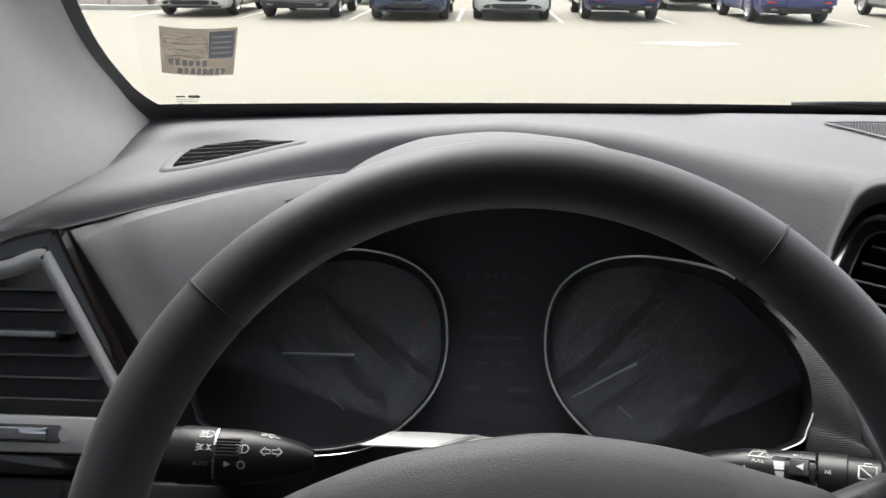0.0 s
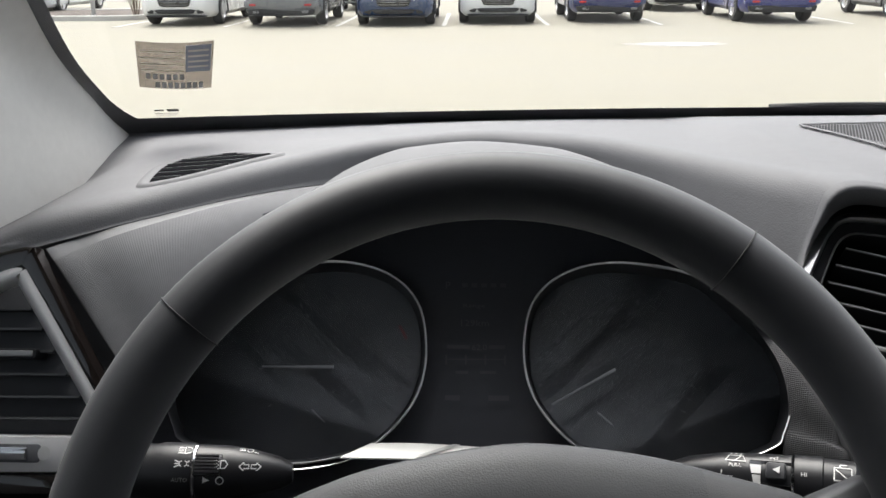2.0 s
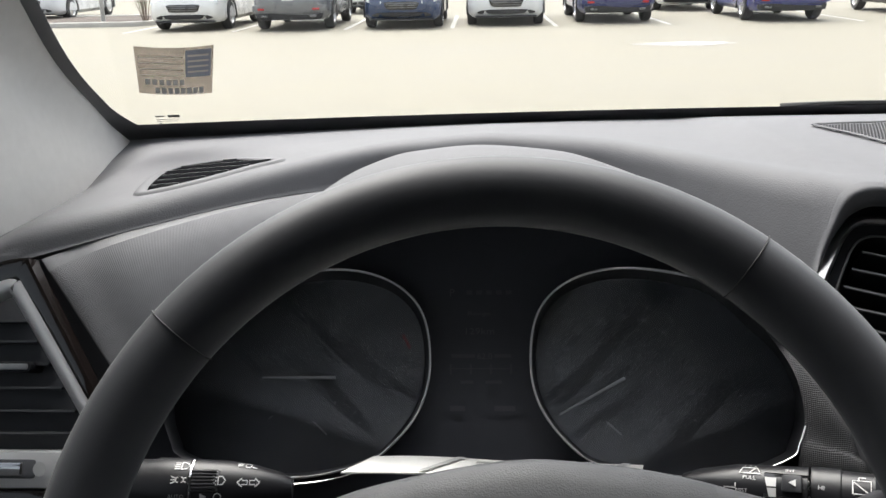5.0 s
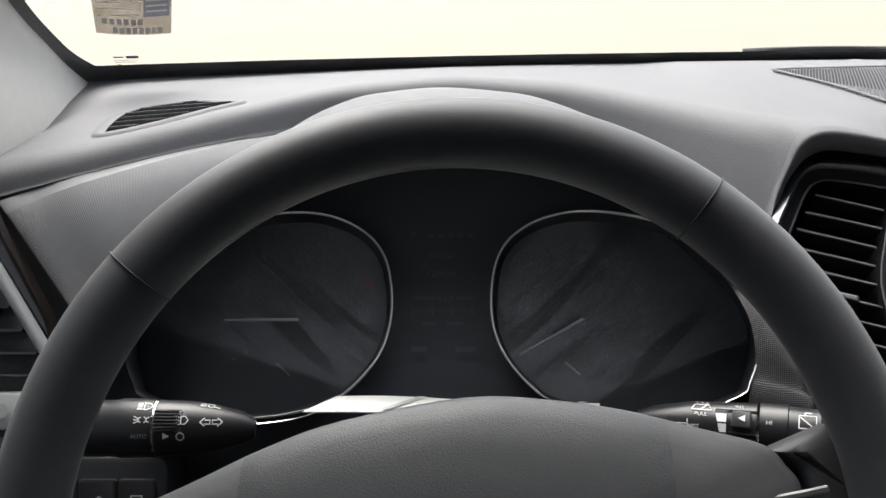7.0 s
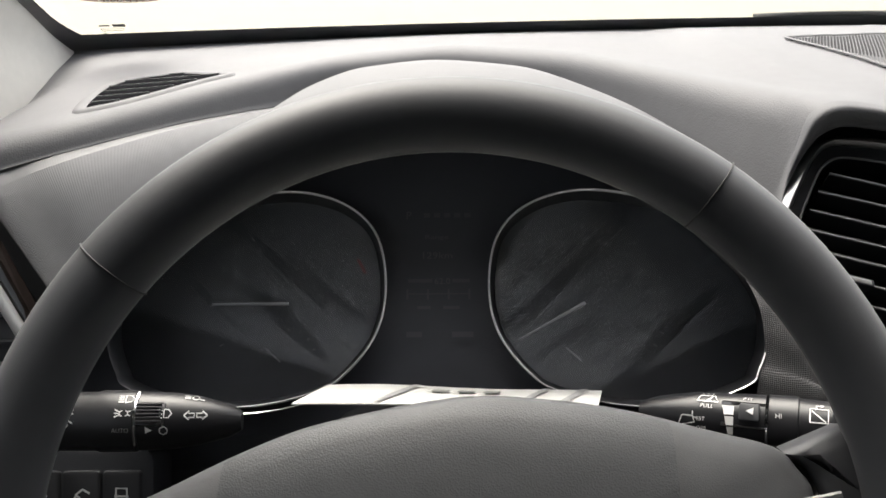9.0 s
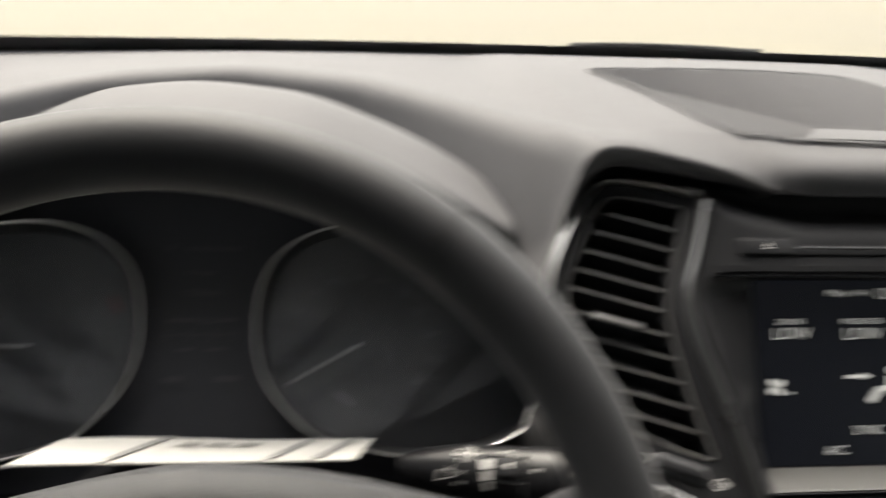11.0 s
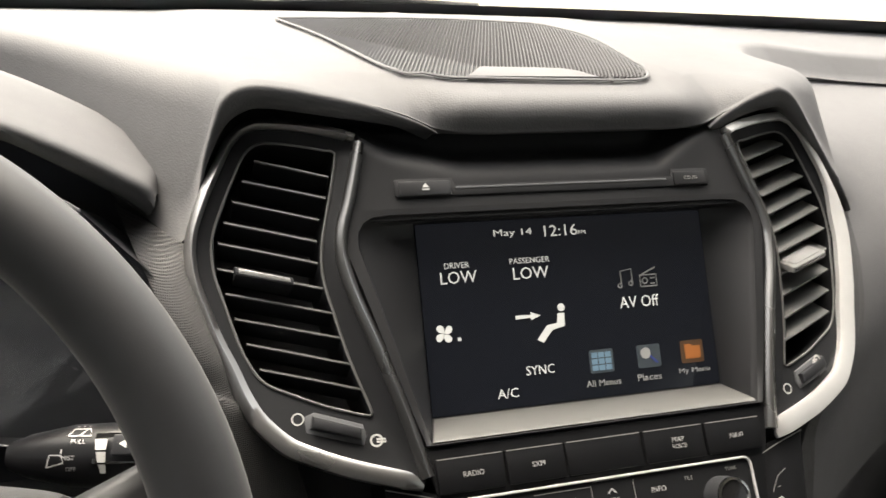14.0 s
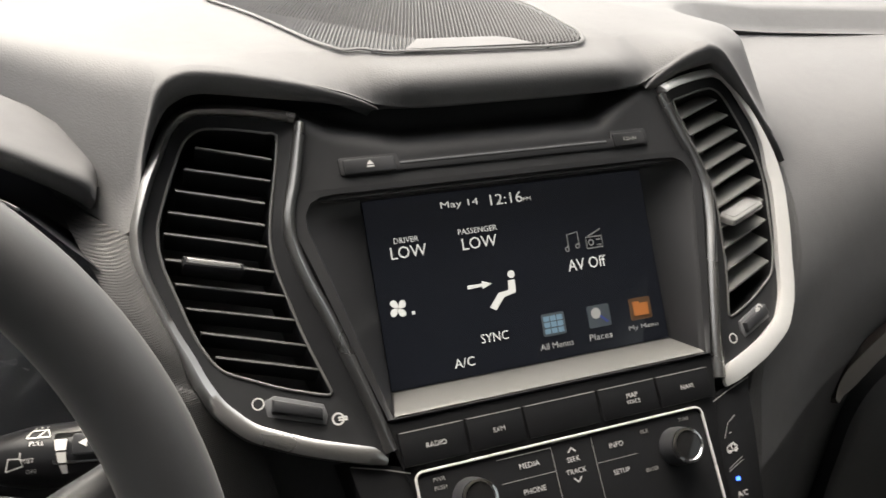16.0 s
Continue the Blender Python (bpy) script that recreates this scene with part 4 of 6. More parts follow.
# backing behind everything
part("backing", plate([(p[0], p[1]) for p in [(-0.185, 0.19), (0.185, 0.19), (0.19, 0.10), (0.17, 0.02), (0.13, -0.10), (-0.13, -0.10), (-0.17, 0.02), (-0.19, 0.10)]], face, -0.075, -0.045, 0.002), M_DEEP, stack, "black inner body")
for s in (-1, 1):
    # the passenger side's vent is a little narrower at its waist
    nip = lambda u, v, s=s: 0.0 if s < 0 else 0.0034 * max(0.0, min(1.0, (-u - 0.125) / 0.05)) * max(0.0, min(1.0, (v - 0.005) / 0.03, (0.178 - v) / 0.05))
    f = lambda u, v, d=0.0, s=s, nip=nip: face(-s * (u + nip(u, v)), v, d)
    whole = curve(VENT_OUT, 4) + curve(VENT_IN, 4)[::-1]
    o = [(p[0], p[1]) for p in whole]
    # vent body: a frame between the outer line and the opening
    def resample(line, n):
        pts = [Vector(p) for p in line]
        ln = [0]
        for a, b in zip(pts, pts[1:] + pts[:1]):
            ln.append(ln[-1] + (b - a).length)
        out, k = [], 0
        for i in range(n):
            t = ln[-1] * i / n
            while ln[k + 1] < t:
                k += 1
            out.append(tuple(pts[k].lerp(pts[(k + 1) % len(pts)], (t - ln[k]) / max(1e-9, ln[k + 1] - ln[k]))))
        return out
    hole = [(p[0], p[1]) for p in curve(OPEN, 3, closed=True)]
    start = (-0.1098, 0.1740)
    def area(l):
        return sum(a[0] * b[1] - b[0] * a[1] for a, b in zip(l, l[1:] + l[:1]))
    if area(o) < 0:
        o = o[::-1]
    if area(hole) < 0:
        hole = hole[::-1]
    i0 = min(range(len(o)), key=lambda i: (o[i][0] - start[0]) ** 2 + (o[i][1] - start[1]) ** 2)
    h0 = min(range(len(hole)), key=lambda i: (hole[i][0] + 0.1215) ** 2 + (hole[i][1] - 0.1708) ** 2)
    o, hole = resample(o[i0:] + o[:i0], 120), resample(hole[h0:] + hole[:h0], 120)
    vent = part("air_vent", loops(bmesh.new(), [[f(u, v, -0.03) for u, v in o], [f(u, v, 0.0) for u, v in o], [f(u, v, -0.004) for u, v in hole], [f(u, v, -0.045) for u, v in hole]], cap_end=False), M_VENT, stack, "black air vent body with silver trim", 45)
    edge = curve(VENT_OUT, 4)
    tip = lambda k: min(1.0, 0.35 + (1 - k) / 0.06)
    prof = lambda k: [(u * tip(k), v * tip(k)) for u, v in full(k)]
    ease = lambda k: k * k * (3 - 2 * k)
    ramp = lambda k, k0, k1: ease(max(0.0, min(1.0, (k - k0) / (k1 - k0))))
    wide = (lambda k: 0.0018 + 0.0028 * ramp(k, 0.45, 0.85)) if s < 0 else (lambda k: 0.0018 + 0.0058 * ramp(k, 0.36, 0.52))
    rise = (0.35, 0.0033, 0.0012) if s < 0 else (0.75, 0.0030, 0.0024)
    full = lambda k, s=s, wide=wide, rise=rise: [(-s * u, v) for u, v in ((-wide(k), -0.004), (-wide(k) - 0.0008, rise[2]), (-wide(k) * rise[0], rise[1]), (0.0028, 0.001), (0.0030, -0.006))]
    # one trim on both vents; the passenger side takes the lit copy
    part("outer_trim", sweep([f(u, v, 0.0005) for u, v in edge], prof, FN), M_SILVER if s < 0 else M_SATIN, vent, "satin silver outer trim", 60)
    part("inner_trim", sweep([f(u, v, 0.0005) for u, v in curve(VENT_IN, 4)], [(-0.0032, -0.003), (-0.0028, 0.002), (0.0, 0.0036), (0.0027, 0.002), (0.0030, -0.004)], FN), M_TRIM, vent, "dark satin inner trim", 60)
    part("opening_line", sweep([f(u, v, -0.0035) for u, v in hole], oval(0.0007, 0.0006, 6), FN, closed=True), M_EDGE, vent, "thin bright opening edge", 60)
    for i in range(10):
        # vanes, from the left edge of the opening to the right one
        ul, ur = lerp_table([(0, -0.1608, -0.1254), (1, -0.1677, -0.1279), (2, -0.1733, -0.1325), (3, -0.1783, -0.1344), (4, -0.1818, -0.1351), (5, -0.1830, -0.1340), (6, -0.1801, -0.1300), (7, -0.1769, -0.1263), (8, -0.1724, -0.1238), (9, -0.1675, -0.1188)], i)
        vl, vr = lerp_table([(0, 0.1720, 0.1595), (4, 0.1309, 0.1149), (9, 0.0660, 0.0495)], i)
        tilt, depth = (-0.2, -0.007) if s < 0 else (0.60, -0.004)

        def vane_skin(section):
            bm = bmesh.new()
            rows = []
            for t in (0, 0.5, 1):
                u, v = ul + (ur - ul) * t, vl + (vr - vl) * t
                rows.append([f(u, v + (a * math.cos(tilt) - d * math.sin(tilt)), depth + a * math.sin(tilt) + d * math.cos(tilt)) for a, d in section])
            return loops(bm, rows, cap_start=True)
        # same vanes on both sides; the passenger side's colour has window light painted in
        vane = part("vane", vane_skin([(0.0005, 0.0), (-0.0005, 0.0), (-0.0007, -0.016), (0.0007, -0.016)]), M_VENT if s < 0 else M_VANE_LIT, vent)
        if s < 0:
            part("vane_edge", vane_skin([(0.0006, 0.0004), (-0.0005, 0.0004), (-0.0006, -0.0008), (0.0007, -0.0008)]), M_EDGE, vane)
    if s < 0:
        ridge = lambda u: 0.1140 - 0.335 * (u + 0.1754)
        lean = lambda lo, hi, p, q: [(p, ridge(p) + lo), (q, ridge(q) + lo), (q, ridge(q) + hi), (p, ridge(p) + hi)]
        tab = part("vane_tab", plate(lean(-0.0021, 0.0021, -0.1756, -0.1490), f, -0.02, 0.002, 0.001), M_BLACK, vent, "black vane tab with silver face")
        part("tab_face", plate(lean(-0.0013, 0.0013, -0.1741, -0.1505), f, 0.001, 0.0026, 0.0005), M_TAB, tab, "satin silver tab face")
    else:
        # a broad tab that stands out like a small tray, coloured as lit
        tray = lambda u, q, lift=0.0: f(u, 0.1090 - 0.30 * (u + 0.1754) + lift * 0.86 - q * 0.50, -0.004 + q * 0.86 + lift * 0.50)
        rim = rrect(0.033, 0.022, 0.003, 4, -0.1515, 0.001)
        tab = part("vane_tab", plate(rim, tray, -0.0035, 0.0, 0.0008), M_VANE_LIT, vent, "broad vane tab in the paler lit colour")
        part("tab_face", plate(rrect(0.026, 0.012, 0.002, 4, -0.1515, 0.003), tray, -0.001, 0.0004, 0.0003), M_RIB, tab, "dull inset on the tab")
        part("tab_line", sweep([tray(u, 0.0120, -0.0016) for u in span(-0.1660, -0.1370, 8)], oval(0.0006, 0.0006, 6), FN), M_CHROME, tab, "chrome line on the tab's front edge")
    part("wheel_slot", plate([(-0.1500, 0.0405), (-0.1500, 0.0325), (-0.1240, 0.0235), (-0.1222, 0.0280), (-0.1235, 0.0335), (-0.1450, 0.0420)], f, -0.02, -0.0015, 0.001), M_DEEP, vent)
    part("thumbwheel", plate([(-0.1465, 0.0402), (-0.1480, 0.0345), (-0.1255, 0.0262), (-0.1247, 0.0318)], f, -0.02, 0.002, 0.0015), M_BLACK, vent, "ridged black thumbwheel")
    pa, pb = ((-0.1534, 0.0395), (-0.1187, 0.0251)) if s < 0 else ((-0.1125, 0.0245), (-0.1407, 0.0381))
    part("vent_mark", stroke([ring_line(*pa, 0.0026)], 0.0007, f, 0.001), M_PRINT, vent, "white open circle mark")
    part("vent_mark", stroke([ring_line(*pb, 0.0026)] + [[(pb[0], pb[1] + k), (pb[0] + 0.0044, pb[1] - 0.0004 + k)] for k in (0.0006, -0.0006)], 0.0009, f, 0.001), M_PRINT, vent, "white air flow mark")

# face between the vents: upper fascia that folds back into a shelf under the pad, above the disc strip
FOLD = [(-0.125, 0.182), (-0.110, 0.172), (-0.094, 0.160), (-0.066, 0.1535), (-0.058, 0.1503), (0.066, 0.1503), (0.072, 0.157), (0.086, 0.165), (0.100, 0.174), (0.125, 0.182)]
rows = []
for v in span(0.1325, 0.1325 + 0.060, 30):
    line = []
    side = lerp_table([(0.1325, 0.1205), (0.1365, 0.1190), (0.150, 0.114), (0.170, 0.1095), (0.176, 0.1085), (0.25, 0.1085)], v)[0]
    for t in span(-1, 1, 60):
        u = t * side
        fold = sum(lerp_table(FOLD, u + k)[0] for k in (-0.004, 0.0, 0.004)) / 3
        p = face(u, min(v, fold), -0.001)
        over, step = max(0.0, v - fold), 0.0
        while step < over:
            ds = min(0.002, over - step)
            slope = 0.896 + (0.12 - 0.896) * min(1.0, step / 0.010) + 1.1 * max(0.0, min(1.0, (step - 0.026) / 0.008))
            p += Vector((0, math.cos(slope), math.sin(slope))) * ds
            step += ds
        line.append(p)
    rows.append(line)
part("upper_fascia", sheet(rows), M_FASCIA, stack, "smooth dark upper fascia", 60)
disc = part("disc_player", plate([(-0.0925, 0.1440), (0.0915, 0.1440), (0.0928, 0.1452), (0.0928, 0.1530), (0.0915, 0.1542), (0.0692, 0.1542), (0.0680, 0.1498), (-0.0610, 0.1498), (-0.0622, 0.1538), (-0.0925, 0.1538), (-0.0938, 0.1526), (-0.0938, 0.1452)], face, -0.004, 0.0001, 0.0006), M_FASCIA, stack, "slot-in disc player strip")
part("disc_slot", plate(rrect(0.126, 0.0012, 0.0005, 3, 0.002, 0.1482), face, -0.001, 0.0004, 0.0002), M_DEEP, disc, "black disc slot")
part("eject_key", plate(rrect(0.028, 0.0080, 0.001, 3, -0.0775, 0.1483), face, -0.003, 0.0010, 0.0006), M_BLACK, disc, "eject key")
part("eject_mark", patch([[(-0.0795, 0.1485), (-0.0755, 0.1485), (-0.0775, 0.1508)], box2(-0.0795, 0.1471, -0.0755, 0.1479)], face, 0.0014), M_PRINT, disc, "white eject symbol")
part("disc_key", plate(rrect(0.021, 0.0080, 0.001, 3, 0.080, 0.1483), face, -0.003, 0.0010, 0.0006), M_FASCIA, disc, "disc-in key")
letters("key_word", "CD-IN", 0.0022, 0.080, 0.1483, face, M_PRINT_DIM, disc, 0.0014)

# bezel round the screen
SV = Vector((0, 0.0505, 0.0865)).normalized()
SN = Vector((0, -SV.z, SV.y))
SO = Vector((0.4055, 0.5378, 1.141))


def scr(u, v, d=0.0):
    return SO + Vector((u, 0, 0)) + SV * v + SN * d


def both(half):
    """A right half from the top round to the foot, with its mirror image."""
    return [(-u, v) for u, v in half[:1]] + half + [(-u, v) for u, v in half[:0:-1]]


RIMOUT = both([(0.100, 0.1378), (0.112, 0.1378), (0.1185, 0.1375), (0.1222, 0.130), (0.1235, 0.122), (0.1165, 0.098), (0.108, 0.066), (0.1005, 0.038), (0.095, 0.0193)])
BEZ = both([(0.098, 0.1348), (0.107, 0.1341), (0.1122, 0.1314), (0.1155, 0.1262), (0.1160, 0.119), (0.1105, 0.096), (0.1035, 0.066), (0.0970, 0.040), (0.0922, 0.0197)])
SCRN = both([(0.080, 0.1005), (0.083, 0.1005), (0.0866, 0.100), (0.0866, 0.097), (0.0866, 0.093), (0.0866, 0.075), (0.0866, 0.045), (0.0866, 0.015), (0.0866, 0.0)])
part("screen_surround", loops(bmesh.new(), [[face(u, v, -0.004) for u, v in RIMOUT], [face(u, v, 0.0008) for u, v in RIMOUT], [face(u, v, 0.0004) for u, v in BEZ], [face(u, v, -0.004) for u, v in BEZ]], cap_end=False), M_FASCIA, stack, "dark fascia border round the screen recess", 50)
display = part("display", loops(bmesh.new(), [[face(u, v, 0.0002) for u, v in BEZ], [face(u, v, -0.0020) for u, v in inset(BEZ, 0.0008)], [face(u, v, -0.0034) for u, v in inset(BEZ, 0.0020)], [scr(u, v, 0.001) for u, v in inset(SCRN, -0.0015)], [scr(u, v, -0.001) for u, v in SCRN]], cap_end=False), M_LEDGE, stack, "deep grey bezel round the touch screen", 30)
ledge = [[face(u, 0.0205, 0.0003) for u in span(-0.0915, 0.0915, 12)], [face(u, 0.0222, -0.0010) for u in span(-0.0908, 0.0908, 12)], [scr(u, -0.0008, 0.0012) for u in span(-0.0862, 0.0862, 12)]]
part("bezel_ledge", sheet(ledge), M_SHELF, display, "satin grey ledge below the screen", 50)
part("screen", patch([SCRN], scr, 0.0), M_SCREEN, display, "dark glossy touch screen, switched on")


def say(words, h, u, v, m=M_GLOW, w=None, align="CENTER"):
    letters("screen_word", words, h, u, v, scr, m, display, 0.0006, w, align=align)


say("May 14", 0.0048, -0.0318, 0.0930, w=0.0225)
say("12:16", 0.0062, -0.0032, 0.0932, w=0.0200)
say("PM", 0.0022, 0.0095, 0.0915, w=0.0046)
say("DRIVER", 0.0031, -0.0657, 0.0776, w=0.0140)
say("LOW", 0.0066, -0.0652, 0.0712, w=0.0205)
say("PASSENGER", 0.0031, -0.0236, 0.0778, w=0.0236)
say("LOW", 0.0066, -0.0236, 0.0709, w=0.0210)
say("AV Off", 0.0066, 0.0405, 0.0504, w=0.0250)
say("SYNC", 0.0050, -0.0241, 0.0185, w=0.0165)
say("A/C", 0.0050, -0.0440, 0.0079, w=0.0120)
say("All Menus", 0.0035, 0.0127, 0.0078, M_GLOW_MID, w=0.0210)
say("Places", 0.0037, 0.0414, 0.0080, M_GLOW_MID, w=0.0150)
say("My Menu", 0.0035, 0.0706, 0.0087, M_GLOW_MID, w=0.0200)
# air flow figure: a seat sign of a dot and two bars
part("screen_sign", patch([ring_line(-0.0081, 0.0508, 0.0022, n=14)[:-1], [(-0.0105, 0.0478), (-0.0065, 0.0478), (-0.0070, 0.0405), (-0.0145, 0.0390), (-0.0205, 0.0325), (-0.0240, 0.0345), (-0.0175, 0.0418), (-0.0115, 0.0425)]], scr, 0.0006), M_GLOW, display, "white seat air-flow sign")
part("screen_sign", patch([[(-0.0353, 0.0462), (-0.0353, 0.0484), (-0.0265, 0.0482), (-0.0265, 0.0497), (-0.0205, 0.0474), (-0.0265, 0.0452), (-0.0265, 0.0466)]], scr, 0.0006), M_GLOW, display, "white arrow sign")
fan = []
for k in range(4):
    a = radians(90 * k + 20)
    c, s_ = math.cos(a), math.sin(a)
    fan.append([(-0.0762 + c * x - s_ * y, 0.0422 + s_ * x + c * y) for x, y in ((0.0002, 0.0), (0.0018, -0.0010), (0.0038, -0.0010), (0.0051, 0.0002), (0.0052, 0.0020), (0.0040, 0.0030), (0.0022, 0.0026), (0.0010, 0.0014))])
part("screen_sign", patch(fan + [box2(-0.0690, 0.0378, -0.0672, 0.0396)], scr, 0.0006), M_GLOW, display, "white fan sign")
for i in range(3):
    for j in range(3):
        part("icon_tile", patch([box2(0.0068 + 0.0042 * i, 0.0145 + 0.0035 * j, 0.0104 + 0.0042 * i, 0.0174 + 0.0035 * j)], scr, 0.0006), M_GLOW_BLUE, display)
for u in (0.0129, 0.0425, 0.0705):
    part("icon_back", patch([rrect(0.0148, 0.0128, 0.0012, 3, u, 0.0195)], scr, 0.0003), M_GLOW_BROWN if u > 0.06 else M_GLOW_TILE, display)
part("screen_icon", patch([ring_line(0.0405, 0.0212, 0.0032, n=14)[:-1], ], scr, 0.0006), M_GLOW_MID, display, "round magnifier icon")
part("icon_handle", patch([[(0.0425, 0.0190), (0.0436, 0.0200), (0.0482, 0.0158), (0.0471, 0.0148)]], scr, 0.0007), M_GLOW_NAVY, display, "blue magnifier handle")
part("screen_icon", patch([[(0.0658, 0.0155), (0.0757, 0.0155), (0.0760, 0.0226), (0.0705, 0.0226), (0.0697, 0.0238), (0.0656, 0.0238)]], scr, 0.0006), M_GLOW_ORANGE, display, "orange folder icon")
part("screen_icon", stroke([[(0.0305, 0.0600), (0.0305, 0.0680), (0.0375, 0.0690), (0.0375, 0.0610)], ring_line(0.0295, 0.0598, 0.0012, n=8), ring_line(0.0365, 0.0608, 0.0012, n=8), [(0.0425, 0.0585), (0.0530, 0.0585), (0.0530, 0.0650), (0.0425, 0.0650), (0.0425, 0.0585)], [(0.0440, 0.0655), (0.0530, 0.0690)], ring_line(0.0455, 0.0617, 0.0016, n=8), [(0.049, 0.063), (0.052, 0.063)], [(0.049, 0.060), (0.052, 0.060)]], 0.0009, scr, 0.0006), M_GLOW_DIM, display, "dim note and radio icon")

# key row and radio panel below the screen
part("lower_fascia", plate([(-0.0985, 0.0185), (0.0985, 0.0185), (0.088, -0.02), (0.080, -0.09), (-0.080, -0.09), (-0.088, -0.02)], face, -0.03, -0.001, 0.001), M_KEY, stack, "black lower fascia")
keys = [(-0.0925, -0.0575, "RADIO"), (-0.0570, -0.0255, "SXM"), (-0.0250, 0.0180, ""), (0.0185, 0.0545, "MAP"), (0.0550, 0.0895, "NAVI")]
for u0, u1, word in keys:
    b = 0.0003
    key = part("radio_key", plate([(u0 + b, 0.0125), (u1 - b, 0.0125), (u1 - b - 0.0006, -0.0040), (u0 + b + 0.0006, -0.0040)], face, -0.01, 0.0016 if word else 0.0010, 0.0006), M_KEY, stack, "flat black key")
    # highlight along the key's top edge, drawn as a thin grey stroke
    part("key_highlight", stroke([[(u0 + 0.001, 0.0122), (u1 - 0.001, 0.0122)]], 0.0004, face, 0.0018), M_PRINT_DIM, key)
    if word == "MAP":
        letters("key_word", "MAP", 0.0025, 0.0385, 0.0062, face, M_PRINT, key, 0.0020)
        letters("key_word", "VOICE", 0.0021, 0.0385, 0.0028, face, M_PRINT, key, 0.0020)
    elif word:
        letters("key_word", word, 0.0025, (u0 + u1) / 2 + 0.001, 0.0042, face, M_PRINT, key, 0.0020)
LOOP = rrect(0.166, 0.066, 0.004, 4, -0.005, -0.0405)
radio = part("radio_panel", plate(LOOP, face, -0.01, 0.0015, 0.001), M_KEY, stack, "black radio panel with bright edge")
part("panel_edge", sweep([face(u, v, 0.002) for u, v in LOOP], oval(0.0007, 0.0010, 6), FN, closed=True), M_RING, radio, "thin chrome edge line", 60)
for u in (0.0570, -0.0620):
    kb = Matrix.Translation(face(u, -0.0250, 0.001)) @ Vector(FN).to_track_quat("Z", "Y").to_matrix().to_4x4()
    knob = part("knob", lathe([(0.0102, 0.0), (0.0100, 0.006), (0.0088, 0.0115), (0.0083, 0.0120)], kb, 32), M_BLACK, radio, "round black rotary knob", 30)
    part("knob_ring", lathe([(0.0090, 0.0108), (0.0090, 0.0126), (0.0078, 0.0130), (0.0072, 0.0122)], kb, 32), M_CHROME, knob, "chrome knob ring", 50)
    part("knob_cap", lathe([(0.0074, 0.0115), (0.0073, 0.0123), (0.004, 0.0126)], kb, 32), M_PIANO, knob, "gloss black knob face", 50)
for word, u, v, h in (("MEDIA", -0.0286, -0.0160, 0.0036), ("PHONE", -0.0286, -0.0285, 0.0036), ("SEEK", -0.0040, -0.0185, 0.0034), ("TRACK", -0.0040, -0.0245, 0.0034), ("INFO", 0.0220, -0.0165, 0.0036),
                      ("SETUP", 0.0215, -0.0300, 0.0034), ("FILE", 0.0400, -0.0135, 0.0026), ("TUNE", 0.0655, -0.0120, 0.0024), ("ENTER", 0.0395, -0.0330, 0.0024), ("PWR", -0.0765, -0.0125, 0.0028), ("PUSH", -0.0765, -0.0165, 0.0026)):
    letters("key_word", word, h * 0.74, u, v, face, M_PRINT if h > 0.003 else M_PRINT_DIM, radio, 0.0021)
part("key_mark", stroke([[(-0.0062, -0.0150), (-0.0040, -0.0128), (-0.0018, -0.0150)], [(-0.0062, -0.0278), (-0.0040, -0.0300), (-0.0018, -0.0278)]], 0.0008, face, 0.0021), M_PRINT, radio, "white seek arrows")
part("key_gap", stroke([[(-0.0455, -0.0105), (-0.0150, -0.0105)], [(-0.0150, -0.0100), (-0.0150, -0.060)], [(0.0085, -0.0100), (0.0085, -0.060)], [(0.0090, -0.0235), (0.0330, -0.0235)], [(-0.0450, -0.0222), (-0.0155, -0.0222)], [(-0.0140, -0.0085), (0.0070, -0.0085)]], 0.0003, face, 0.0019), M_PRINT_DIM, radio)

# ---- speaker grille on the dashboard ----
grille = thing("speaker_grille", "dark ribbed loudspeaker grille set in the dashboard top", "speaker grille", (0.39, 0.74, 1.29))
GR = [(0.2830, 0.8260), (0.2980, 0.7420), (0.3097, 0.6750), (0.3190, 0.6440), (0.3330, 0.6345), (0.38, 0.6300), (0.43, 0.6280), (0.450, 0.6275), (0.466, 0.6295), (0.4745, 0.6370), (0.4805, 0.6540), (0.4830, 0.6740), (0.4950, 0.7517), (0.4940, 0.800), (0.4840, 0.829), (0.45, 0.846),
      (0.41, 0.8530), (0.36, 0.8500), (0.3195, 0.8435), (0.2930, 0.836)]
gr = curve(GR, 5, closed=True)
gr = [(p[0], p[1]) for p in gr]
on_top = lambda x, y, d=0.0: Vector((x, y, dash_z(x, y) + d))
part("grille_edge", sweep([on_top(x, y, 0.0020) for x, y in gr], oval(0.0012, 0.0008, 6), (0, 0, 1), closed=True), M_PAD, grille, "thin smooth edge", 60)
inner = inset(gr, 0.0006)


def inside(x, y):
    hit = False
    for (x0, y0), (x1, y1) in zip(inner, inner[1:] + inner[:1]):
        if (y0 > y) != (y1 > y) and x < (x1 - x0) * (y - y0) / (y1 - y0) + x0:
            hit = not hit
    return hit


bm = bmesh.new()
for slant, first, step, lift in ((0.09, -30, 0.0024, 0.0012), (-0.16, 10, 0.0048, 0.0006)):
    for i in range(first, first + 150):
        run = []
        for k in span(0, 1, 40):
            x, y = 0.27 + i * step + slant * (k - 0.5), 0.622 + 0.236 * k
            if inside(x, y):
                run.append((x, y))
        if len(run) > 2:
            sweep([on_top(x, y, lift) for x, y in run], [(-0.0009, -0.001), (0, 0.0010), (0.0009, -0.001)], (0, 0, 1), bm=bm)
part("grille_ribs", bm, M_PAD, grille, "close slanting ribs", 30)
